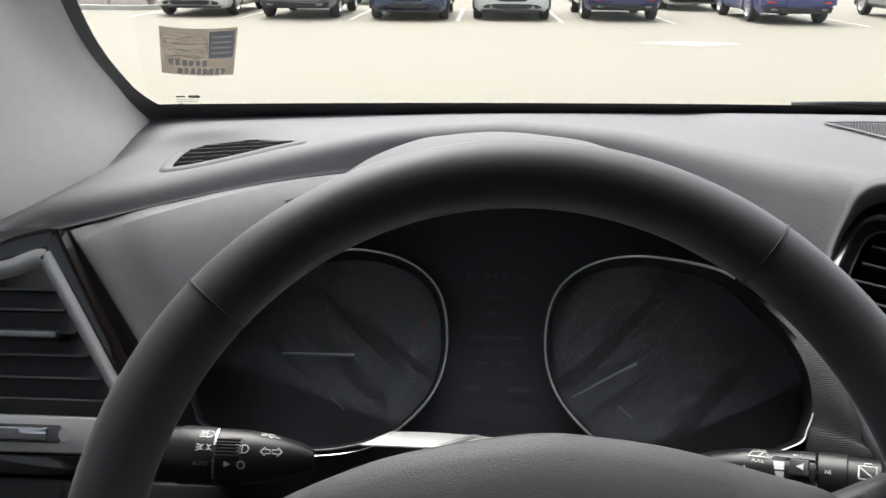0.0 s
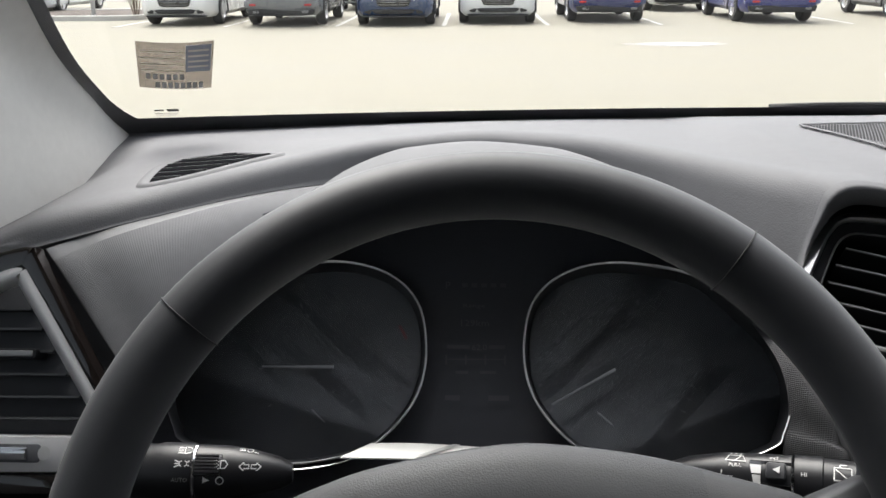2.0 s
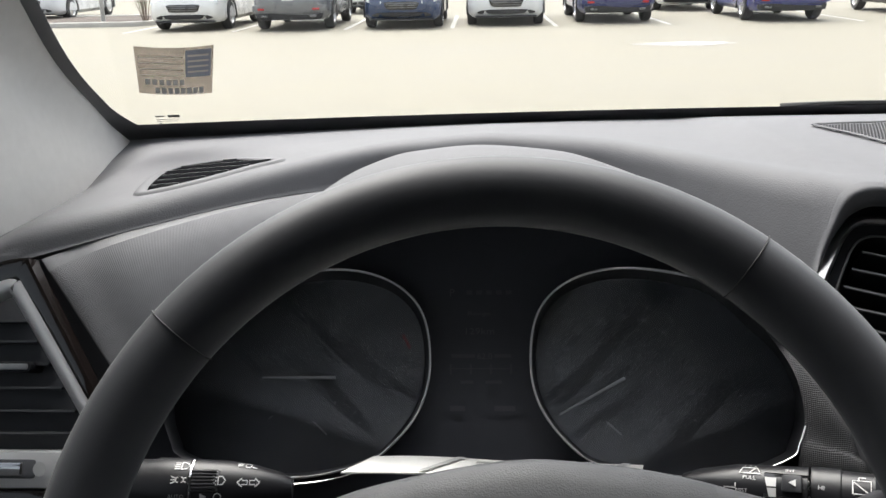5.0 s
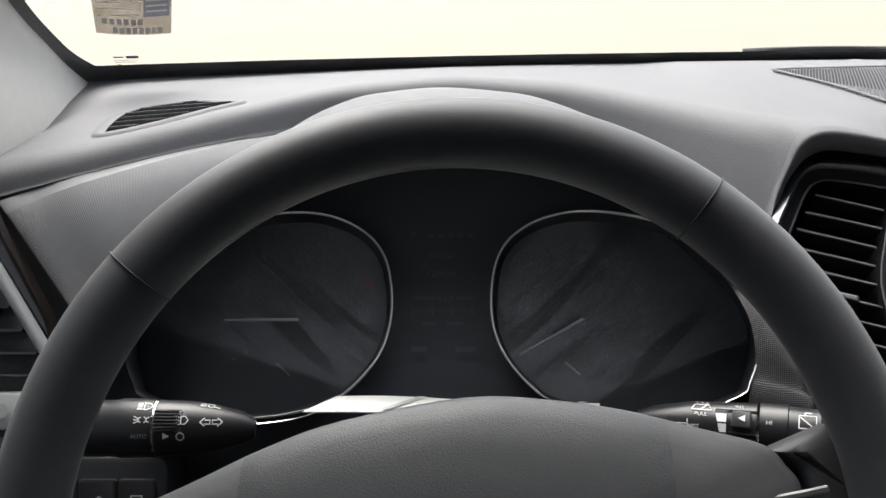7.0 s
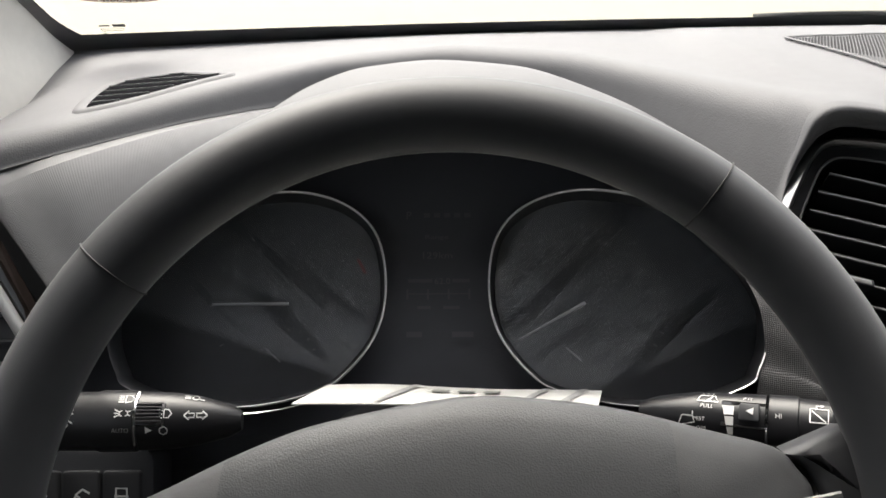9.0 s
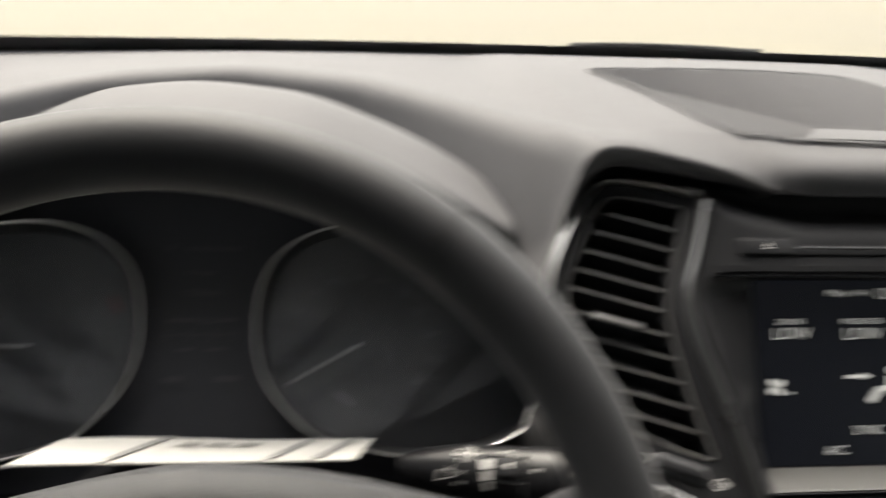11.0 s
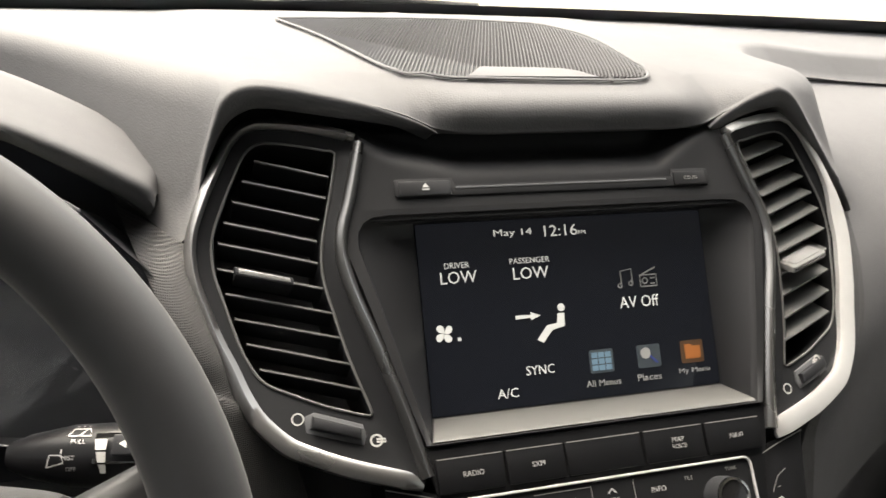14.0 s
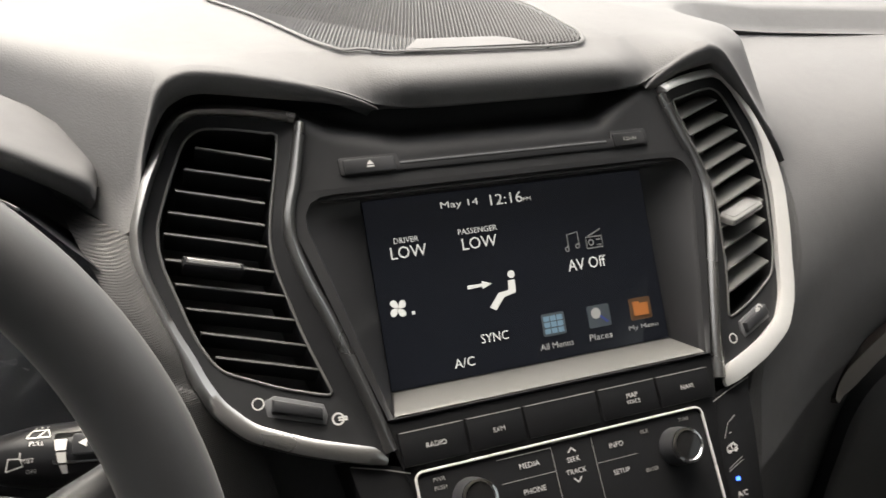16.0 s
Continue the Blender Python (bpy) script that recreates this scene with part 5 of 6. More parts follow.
part("grille_backing", ring_fill(inner, on_top, 0.0004), M_BLACK, grille)

# ---- parked cars ----
def car(name, color, label, kind, back, group="row of parked cars"):
    """A car that stands along y with its nearer end at y = 0, and x = 0 in its middle; back: whether its rear is nearer."""
    paint = bpy.data.materials.get("paint_" + name) or mat("paint_" + name, color, 0.28, vary=0.03, vary_scale=2, coat=0.7)
    t = thing(name, label, "car", (0, 0, 0), group)
    L, W, H, zb = (4.8, 1.84, 1.47, 0.20) if kind == "sedan" else (4.7, 1.86, 1.68, 0.24)
    flip = (lambda y: L - y) if back else (lambda y: y)
    hood = 0.92 if kind == "sedan" else 1.04
    tail = 1.02 if kind == "sedan" else 1.10
    SEC = [  # along, half width, low, top
        (0.00, 0.62, 0.42, 0.62), (0.05, 0.74, 0.30, 0.74), (0.20, 0.84, zb, hood - 0.13), (0.55, 0.90, zb, hood - 0.05), (1.20, 0.92, zb, hood), (1.60, 0.92, zb, hood + 0.04),
        (3.2, 0.92, zb, tail), (4.2, 0.91, zb, tail), (L - 0.30, 0.86, zb, tail - 0.02), (L - 0.08, 0.76, 0.30, tail - 0.14), (L, 0.64, 0.42, tail - 0.32)]

    def section(y, hw, lo, top):
        m = lo + (top - lo) * 0.55
        pts = [(-hw * 0.88, lo), (-hw, lo + 0.10), (-hw * 1.0, m), (-hw * 0.95, top - 0.05), (-hw * 0.84, top), (0, top + 0.03), (hw * 0.84, top), (hw * 0.95, top - 0.05), (hw, m), (hw, lo + 0.10), (hw * 0.88, lo), (0, lo - 0.01)]
        return [Vector((x, flip(y), z)) for x, z in pts]
    part("body", loops(bmesh.new(), [section(*r) for r in SEC], cap_start=True), paint, t, "", 40)
    if kind == "sedan":
        CAB = [(1.45, 0.80, 0.96), (2.15, 0.66, 1.40), (2.6, 0.62, H), (3.2, 0.62, H - 0.02), (4.05, 0.66, 1.14), (4.35, 0.74, 1.02)]
    else:
        CAB = [(1.35, 0.82, 1.05), (1.95, 0.70, 1.55), (2.4, 0.66, H), (3.6, 0.66, H - 0.02), (4.35, 0.68, 1.56), (4.62, 0.78, 1.06)]
    base = 0.93 if kind == "sedan" else 1.04
    part("glasshouse", loops(bmesh.new(), [[Vector((x, flip(y), z)) for x, z in ((-0.86, base), (-hw - 0.02, (base + z) / 2), (-hw, z - 0.04), (-hw + 0.12, z), (hw - 0.12, z), (hw, z - 0.04), (hw + 0.02, (base + z) / 2), (0.86, base))] for y, hw, z in CAB], cap_start=True), M_AUTOGLASS, t, "dark tinted windows", 40)
    roof = [r for r in CAB if r[2] > H - 0.12]
    part("roof", thicken(sheet([[Vector((x, flip(y), z + 0.012)) for x in span(-hw + 0.04, hw - 0.04, 6)] for y, hw, z in roof]), 0.02), paint, t)
    for y in (0.95, L - 1.0):
        for sx in (-1, 1):
            m = Matrix.Translation((sx * 0.80, flip(y), 0.335)) @ Matrix.Rotation(radians(90) * sx, 4, "Y")
            w = part("wheel", lathe([(0.20, -0.10), (0.30, -0.11), (0.335, -0.07), (0.335, 0.07), (0.30, 0.115), (0.22, 0.118), (0.215, 0.09)], m, 28), M_TYRE, t, "black tyre on alloy rim", 40)
            part("rim", lathe([(0.215, 0.085), (0.215, 0.112), (0.19, 0.116), (0.18, 0.095), (0.07, 0.10), (0.05, 0.112)], m, 20), M_ALLOY, w, "silver alloy rim", 40)
            arch = [Vector((sx * 0.925, flip(y) + 0.39 * math.cos(a), 0.335 + 0.39 * math.sin(a))) for a in span(radians(-12), radians(192), 16)]
            part("wheel_arch", sweep(arch, [(-0.045, -0.02), (-0.045, 0.012), (0.03, 0.012), (0.03, -0.02)], (sx, 0, 0)), M_RUBBER, t, "dark wheel arch", 40)
    e = 1 if back else -1
    Y = 0.0

    def front(u, v, d=0.0):
        """On the nearer end, curved round in plan."""
        return Vector((u, -0.012 + 0.16 * (abs(u) / 0.85) ** 3 - d + max(0, v - 0.62) * 0.35, v))
    def bar(nm, pts, m, lab="", d0=-0.08, d1=0.02):
        return part(nm, plate(curve_flat(pts), front, d0, d1, 0.012), m, t, lab, 40)
    if not back:
        bar("grille", [(-0.42, 0.62), (0.42, 0.62), (0.34, 0.44), (-0.34, 0.44)], M_PIANO, "black grille with chrome bars")
        for k in range(3):
            bar("grille_bar", [(-0.36, 0.592 - 0.05 * k), (0.36, 0.592 - 0.05 * k), (0.35, 0.584 - 0.05 * k), (-0.35, 0.584 - 0.05 * k)], M_TRIM, "chrome grille bar", -0.02, 0.030)
        bar("air_intake", [(-0.52, 0.385), (0.52, 0.385), (0.42, 0.285), (-0.42, 0.285)], M_RUBBER, "black lower air intake", -0.06, 0.018)
        bar("bumper_lip", [(-0.74, 0.245), (0.74, 0.245), (0.70, 0.205), (-0.70, 0.205)], M_RUBBER, "dark lower lip", -0.08, 0.030)
        for sx in (-1, 1):
            bar("headlight", [(sx * a, b) for a, b in ((0.46, 0.64), (0.80, 0.72), (0.82, 0.62), (0.62, 0.57), (0.46, 0.57))], M_LAMP, "clear headlight")
            bar("fog_lamp", [(sx * a, b) for a, b in ((0.50, 0.37), (0.68, 0.39), (0.68, 0.30), (0.54, 0.28))], M_RUBBER, "dark fog lamp recess", -0.06, 0.02)
    else:
        bar("bumper", [(-0.86, 0.60), (0.86, 0.60), (0.86, 0.42), (-0.86, 0.42)], paint, "body-coloured rear bumper", -0.1, 0.06)
        bar("bumper_lower", [(-0.80, 0.41), (0.80, 0.41), (0.74, 0.25), (-0.74, 0.25)], M_RUBBER, "black lower rear bumper", -0.1, 0.045)
        bar("number_plate", [(-0.16, 0.80), (0.16, 0.80), (0.16, 0.68), (-0.16, 0.68)], M_PRINT, "plain white number plate", -0.06, 0.02)
        for sx in (-1, 1):
            bar("tail_lamp", [(sx * a, b) for a, b in ((0.52, 0.98), (0.84, 1.0), (0.84, 0.80), (0.60, 0.84))], M_TAIL, "red tail lamp", -0.1, 0.05)
            bar("reflector", [(sx * a, b) for a, b in ((0.56, 0.52), (0.72, 0.52), (0.72, 0.47), (0.56, 0.47))], M_TAIL, "red bumper reflector", -0.06, 0.07)
            bar("exhaust", [(sx * a, b) for a, b in ((0.50, 0.36), (0.64, 0.36), (0.64, 0.31), (0.50, 0.31))], M_TRIM, "chrome exhaust tip", -0.08, 0.06)
    return t


def curve_flat(pts):
    """Corners slightly rounded."""
    out, n = [], len(pts)
    for i, p in enumerate(pts):
        a, b, c = Vector(pts[i - 1]), Vector(p), Vector(pts[(i + 1) % n])
        out += [tuple(b.lerp(a, 0.12)), tuple(b.lerp(c, 0.12))]
    return out


def stand(t, x, y):
    t.matrix_basis = Matrix.Translation((x, y, 0))
    return t


WHITE, GREY, BLUE, SILVER, NAVY, ROYAL, DARK = (0.72, 0.72, 0.71), (0.14, 0.145, 0.15), (0.014, 0.032, 0.085), (0.62, 0.63, 0.64), (0.02, 0.026, 0.10), (0.03, 0.036, 0.15), (0.10, 0.10, 0.105)
stand(car("white_saloon", WHITE, "white saloon car parked nose towards the lane", "sedan", False), -6.99, 21.95)
stand(car("grey_crossover", GREY, "dark grey crossover parked with its tail to the lane", "suv", True), -4.39, 21.5)
stand(car("blue_saloon", BLUE, "blue saloon car parked nose towards the lane", "sedan", False), -1.77, 21.45)
stand(car("silver_saloon", SILVER, "silver-white saloon car parked nose towards the lane", "sedan", False), 0.64, 21.95)
stand(car("navy_crossover", NAVY, "very dark blue crossover parked tail towards the lane", "suv", True), 3.29, 22.3)
stand(car("white_hatchback", WHITE, "white car parked in the row behind", "sedan", True), 6.07, 27.2)
stand(car("royal_blue_crossover", ROYAL, "royal blue crossover parked tail towards the lane", "suv", True), 7.23, 21.9)
stand(car("dark_grey_crossover", DARK, "dark grey crossover parked tail towards the lane", "suv", True), 11.3, 22.7)
stand(car("silver_hatchback", SILVER, "silver car parked beyond the planted kerb island", "sedan", False), -13.2, 27.0)
stand(car("white_estate", WHITE, "white car parked in the row behind", "sedan", False), -3.2, 28.5)

# parking bay lines, puddle, kerb island with a post
for x in (-8.35, -5.75, -3.12, -0.62, 1.79, 4.39, 8.75, 11.4):
    bm = bmesh.new()
    block(bm, (0.11, 5.2, 0.004), (x, 24.2, 0.004))
    solo("bay_line", bm, M_LINE, "worn white parking bay line on the asphalt", "road marking", "structure", "parking bay lines")
pud = [(3.70 + 0.68 * math.cos(a) * (1 + 0.1 * math.sin(3 * a)), 16.55 + 0.30 * math.sin(a) * (1 + 0.15 * math.cos(4 * a))) for a in span(0, 2 * math.pi * 39 / 40, 40)]
flat_ground = lambda u, v, d=0.0: Vector((u, v, d))
solo("puddle", patch([pud], flat_ground, 0.006), M_WATER, "shallow puddle with the bright sky's reflection in its colour", "puddle", "structure")
solo("damp_patch", patch([[(3.62 + (u - 3.70) * 1.35, 16.6 + (v - 16.6) * 1.25) for u, v in pud]], flat_ground, 0.003), M_DAMP, "damp asphalt round the puddle", "damp patch", "structure")
isl = rrect(5.4, 4.0, 0.9, 6, -11.3, 26.2)
kerb = thing("kerb_island", "concrete kerb island filled with dark mulch", "kerb island", (-11.3, 26.2, 0), kind="structure")
part("kerb", frame_plate(isl, inset(isl, 0.16), flat_ground, -0.02, 0.13, 0.02), M_KERB, kerb, "pale concrete kerb")
part("mulch", plate(inset(isl, 0.15), flat_ground, 0.0, 0.10, 0.02), M_MULCH, kerb, "dark mulch bed")
post = thing("sign_post", "white post standing in the mulch bed", "post", (-10.26, 25.2, 0.1))
part("pole", lathe([(0.06, 0.1), (0.06, 2.6), (0.05, 2.62)], Matrix.Translation((-10.26, 25.2, 0)), 16), M_LINE, post, "white painted pole")

# a thin shrub beside the post
shrub = thing("shrub", "thin brown-stemmed shrub growing in the mulch bed", "shrub", (-9.0, 24.95, 0.1))
rng = random.Random(4)
stems, leaves = bmesh.new(), bmesh.new()
for i in range(16):
    a0, lean = rng.uniform(0, 6.28), rng.uniform(0.05, 0.4)
    top = Vector((-9.0 + lean * math.cos(a0), 24.95 + lean * math.sin(a0), 0.1 + rng.uniform(0.7, 1.4)))
    foot = Vector((-9.0 + 0.06 * math.cos(a0), 24.95 + 0.06 * math.sin(a0), 0.09))
    line = [foot.lerp(top, k) + Vector((0, 0, 0.08 * math.sin(3.1 * k))) for k in span(0, 1, 6)]
    sweep(line, lambda k: oval(0.012 * (1.1 - k), 0.012 * (1.1 - k), 5), (0.3, -1, 0.1), bm=stems)
    for j in range(26):
        p = foot.lerp(top, rng.uniform(0.35, 1.0)) + Vector((rng.uniform(-0.09, 0.09), rng.uniform(-0.09, 0.09), rng.uniform(-0.05, 0.09)))
        q = Vector((rng.uniform(-1, 1), rng.uniform(-1, 1), rng.uniform(-0.4, 1))).normalized()
        r = q.orthogonal().normalized()
        leaves.faces.new([leaves.verts.new(p + q * a1 + r * b1) for a1, b1 in ((0, 0), (0.02, 0.012), (0.05, 0), (0.02, -0.012))])
part("stems", stems, M_STEM, shrub, "thin brown stems")
part("foliage", leaves, M_LEAF, shrub, "small dull green leaves")

# ---- defroster vent on the driver's side of the dashboard top ----
defrost = thing("defroster_vent", "black slatted defroster vent in the dashboard top", "air vent", (-0.19, 0.79, 1.27))
DV = [(-0.2133, 0.687), (-0.2225, 0.7275), (-0.2255, 0.764), (-0.2160, 0.787), (-0.2000, 0.795), (-0.1735, 0.7955), (-0.1520, 0.779), (-0.1322, 0.7594), (-0.1479, 0.7419), (-0.1697, 0.7122), (-0.1887, 0.6936), (-0.2007, 0.6870)]
dv = [(p[0], p[1]) for p in curve(DV, 4, closed=True)]
SLANT = -0.026
dvi = inset(dv, 0.005)
part("vent_rim", loops(bmesh.new(), [[on_top(x, y, 0.0) for x, y in inset(dv, -0.0045)], [on_top(x, y, 0.0016) for x, y in inset(dv, -0.0030)], [on_top(x, y, 0.0020) for x, y in inset(dv, 0.0030)], [on_top(x, y, 0.0004) for x, y in dvi]], cap_end=False), M_PAD, defrost, "smooth grey rim", 50)
# No hole is cut here; a black sheet stands for the opening's shade.
part("vent_well", ring_fill(dvi, on_top, 0.0014), M_VOID, defrost, "black sheet for the unlit well")
for i in range(7):
    y0 = 0.692 + 0.0185 * i
    run = []
    for k in span(0, 1, 40):
        x, y = -0.235 + 0.115 * k, y0 + SLANT * k
        hit = False
        for (xa, ya), (xb, yb) in zip(dvi, dvi[1:] + dvi[:1]):
            if (ya > y) != (yb > y) and x < (xb - xa) * (y - ya) / (yb - ya) + xa:
                hit = not hit
        if hit:
            run.append((x, y))
    if len(run) > 2:
        part("slat", sweep([on_top(x, y, 0.0013) for x, y in run], [(-0.0007, -0.001), (-0.0004, 0.0011), (0.0004, 0.0011), (0.0007, -0.001)], (0, 0, 1)), M_SPOKE, defrost)

# ---- side vent with silver and wood trim ----
def lv(x, z, d=0.0):
    """On the leaning face of the side vent."""
    return Vector((x, 0.603 + 0.5 * (z - 1.258) - 0.894 * d, z + 0.447 * d))


LN = (0, -0.894, 0.447)
side = thing("side_air_vent", "side air vent with satin silver frame and dark wood band", "air vent", (-0.27, 0.57, 1.12))
part("vent_body", plate([(-0.36, 1.245), (-0.285, 1.236), (-0.262, 1.2430), (-0.212, 1.170), (-0.206, 1.155), (-0.36, 1.155)], lv, -0.05, -0.018, 0.001), M_DEEP, side, "black vent throat")
WOOD_OUT = [(-0.36, 1.232), (-0.30, 1.2475), (-0.275, 1.2560), (-0.2546, 1.2595), (-0.248, 1.2515), (-0.2051, 1.186), (-0.190, 1.163), (-0.188, 1.150)]
SILV = [(-0.36, 1.2205), (-0.2869, 1.2365), (-0.2734, 1.2408), (-0.2640, 1.2440), (-0.2595, 1.2435), (-0.2555, 1.2390), (-0.210, 1.1765), (-0.200, 1.160)]
bm = bmesh.new()
out_line, in_line = curve(WOOD_OUT, 5), curve([(-0.36, 1.2225), (-0.295, 1.2375), (-0.272, 1.2440), (-0.2610, 1.2470), (-0.2555, 1.2425), (-0.2095, 1.1795), (-0.197, 1.160), (-0.194, 1.150)], 5)
loops(bm, [[lv(u, v, -0.012) for u, v in out_line], [lv(u, v, 0.001) for u, v in out_line], [lv(u, v, 0.0025) for u, v in [((a[0] + b[0]) / 2, (a[1] + b[1]) / 2) for a, b in zip(out_line, in_line)]], [lv(u, v, 0.0) for u, v in in_line]], closed=False, cap_end=False)
part("wood_band", bm, M_WOOD, side, "glossy dark wood band", 50)
part("silver_frame", sweep([lv(u, v, -0.0005) for u, v in curve(SILV, 5)], [(-0.0055, -0.006), (-0.0046, 0.0016), (-0.002, 0.0030), (0.0022, 0.0022), (0.0046, -0.0005), (0.0050, -0.006)], LN), M_SATIN, side, "satin silver frame", 50)
for i, z in enumerate((1.2265, 1.2155, 1.2035, 1.1910, 1.1790, 1.1675)):
    xr = lerp_table([(1.160, -0.208), (1.171, -0.2165), (1.2032, -0.240), (1.2393, -0.264)], z)[0]
    bm = bmesh.new()
    loops(bm, [[lv(x, z + a, -0.008 + dd) for a, dd in ((0.0007, 0), (-0.0007, 0), (-0.0009, -0.02), (0.0009, -0.02))] for x in (-0.36, -0.30, xr)], cap_start=True)
    vane = part("vane", bm, M_BLACK, side)
    bm = bmesh.new()
    loops(bm, [[lv(x, z + a, -0.0078 + dd) for a, dd in ((0.0009, 0), (-0.0003, 0), (-0.0003, -0.0012), (0.0009, -0.0012))] for x in (-0.36, -0.30, xr)], cap_start=True)
    part("vane_edge", bm, M_EDGE, vane)
side_tab = part("vane_tab", plate(rrect(0.040, 0.0058, 0.002, 3, -0.268, 1.2020), lv, -0.02, -0.002, 0.0012), M_BLACK, side, "black vane tab with silver face")
part("tab_face", plate(rrect(0.037, 0.0032, 0.001, 3, -0.268, 1.2022), lv, -0.003, -0.0012, 0.0005), M_TAB, side_tab, "satin silver tab face")
lower = part("silver_bar", plate([(-0.36, 1.1590), (-0.2130, 1.1590), (-0.2180, 1.1400), (-0.36, 1.1400)], lv, -0.03, 0.001, 0.002), M_SATIN, side, "satin silver lower bar")
part("wheel_slot", plate(rrect(0.046, 0.0095, 0.002, 3, -0.262, 1.1500), lv, -0.002, 0.0016, 0.0004), M_DEEP, lower)
part("thumbwheel", plate(rrect(0.036, 0.0072, 0.001, 3, -0.264, 1.1500), lv, -0.002, 0.0032, 0.0014), M_CHROME, lower, "bright ridged thumbwheel")
part("vent_mark", patch([ring_line(-0.2365, 1.1500, 0.0038, n=12)[:-1]], lv, 0.0020), M_PRINT, lower, "pale air flow mark")
part("wood_foot", plate([(-0.36, 1.1390), (-0.2180, 1.1390), (-0.2240, 1.1285), (-0.36, 1.1285)], lv, -0.03, 0.0005, 0.002), M_WOOD, side, "dark wood lower strip")
part("lower_cover", plate([(-0.36, 1.1275), (-0.215, 1.1275), (-0.150, 1.125), (-0.130, 1.05), (-0.130, 0.95), (-0.36, 0.95)], lv, -0.03, -0.001, 0.004), M_BLACK, dashboard, "black knee cover")

# ---- switch panel with three keys ----
switches = thing("switch_panel", "black panel with three driver-assist keys", "switch panel", (-0.175, 0.53, 1.06))
sw = lambda u, v, d=0.0: Vector((u, 0.530 + 0.45 * (v - 1.11) - 0.912 * d, v + 0.41 * d))
part("panel_frame", plate(rrect(0.098, 0.052, 0.007, 5, -0.189, 1.1005), sw, -0.03, 0.001, 0.003), M_BLACK, switches, "rounded black frame")
for i in range(4):
    u = -0.2245 + 0.0225 * i
    key = part("key", plate(rrect(0.0212, 0.034, 0.002, 3, u, 1.0985), sw, -0.01, 0.0035, 0.0015), M_FASCIA, switches, "square black key")
    if i == 1:
        marks = [[(u - 0.004, 1.1010 + k), (u + 0.004, 1.1010 + k)] for k in (0.0, 0.0022, 0.0044, 0.0066)]
    elif i == 2:
        marks = [[(u - 0.005, 1.100), (u + 0.004, 1.100)], [(u - 0.003, 1.1035), (u + 0.001, 1.1065), (u + 0.005, 1.1045)], ring_line(u - 0.002, 1.1015, 0.0016, n=8)]
    else:
        marks = [[(u - 0.003, 1.099), (u - 0.003, 1.107), (u + 0.003, 1.107), (u + 0.003, 1.099), (u - 0.003, 1.099)], [(u - 0.004, 1.103), (u + 0.004, 1.103)]]
    part("key_mark", stroke(marks, 0.0011, sw, 0.0040), M_PRINT, key, "white symbol")

# ---- column cover and paper ----
column = thing("column_cover", "black steering column cover", "column cover", (0.019, 0.50, 1.05))
rows = []
for y, w, zt in ((0.60, 0.085, 1.128), (0.56, 0.078, 1.142), (0.52, 0.066, 1.150), (0.47, 0.056, 1.148), (0.44, 0.05, 1.140)):
    rows.append([Vector((0.019 + w * math.cos(a), y, zt - 0.06 + 0.06 * math.sin(a) ** 0.8 if math.sin(a) > 0 else zt - 0.06 + 0.05 * math.sin(a))) for a in span(0, 2 * math.pi * 23 / 24, 24)])
part("cover_shell", loops(bmesh.new(), rows, cap_start=True), M_BLACK, column, "", 50)
bm = bmesh.new()
path = [Vector(p) for p in curve([(-0.103, 0.548, 1.141), (-0.095, 0.548, 1.141), (-0.083, 0.548, 1.142), (-0.071, 0.548, 1.144), (-0.06, 0.548, 1.147), (-0.052, 0.548, 1.151)], 4)]
sweep(path, oval(0.0006, 0.0006, 6), (0, -0.5, 1), bm=bm)
part("cover_line", bm, M_CHROME, column, "thin bright edge line")

paper = thing("paper_sheet", "folded white paper lying behind the steering wheel", "paper", (0.02, 0.55, 1.155))
A_, B_, C_, D_ = Vector((-0.0575, 0.516, 1.1688)), Vector((-0.0455, 0.560, 1.1525)), Vector((0.1122, 0.577, 1.1372)), Vector((0.1010, 0.525, 1.1610))


def pap(u, v, d=0.0):
    q = A_.lerp(D_, u).lerp(B_.lerp(C_, u), v)
    return q + Vector((0, -0.1, 1)) * (d + 0.0012 * math.sin(u * 7) * (0.3 + v) * (1 - u))


part("sheet", thicken(sheet([[pap(u, v) for u in span(0, 1, 24)] for v in span(0, 1, 6)]), 0.0008), M_PAPER, paper)
for u in (0.25, 0.72, 0.86):
    part("print_stripe", patch([[(u, 0.05), (u + 0.03, 0.05), (u + 0.09, 0.95), (u + 0.06, 0.95)]], pap, 0.0012), M_INK, paper, "dark printed stripe")
for k in range(3):
    part("print_bar", patch([box2(0.40 + 0.09 * k, 0.60, 0.46 + 0.09 * k, 0.72)], pap, 0.0012), M_PRINT_DIM, paper, "grey printed bar")

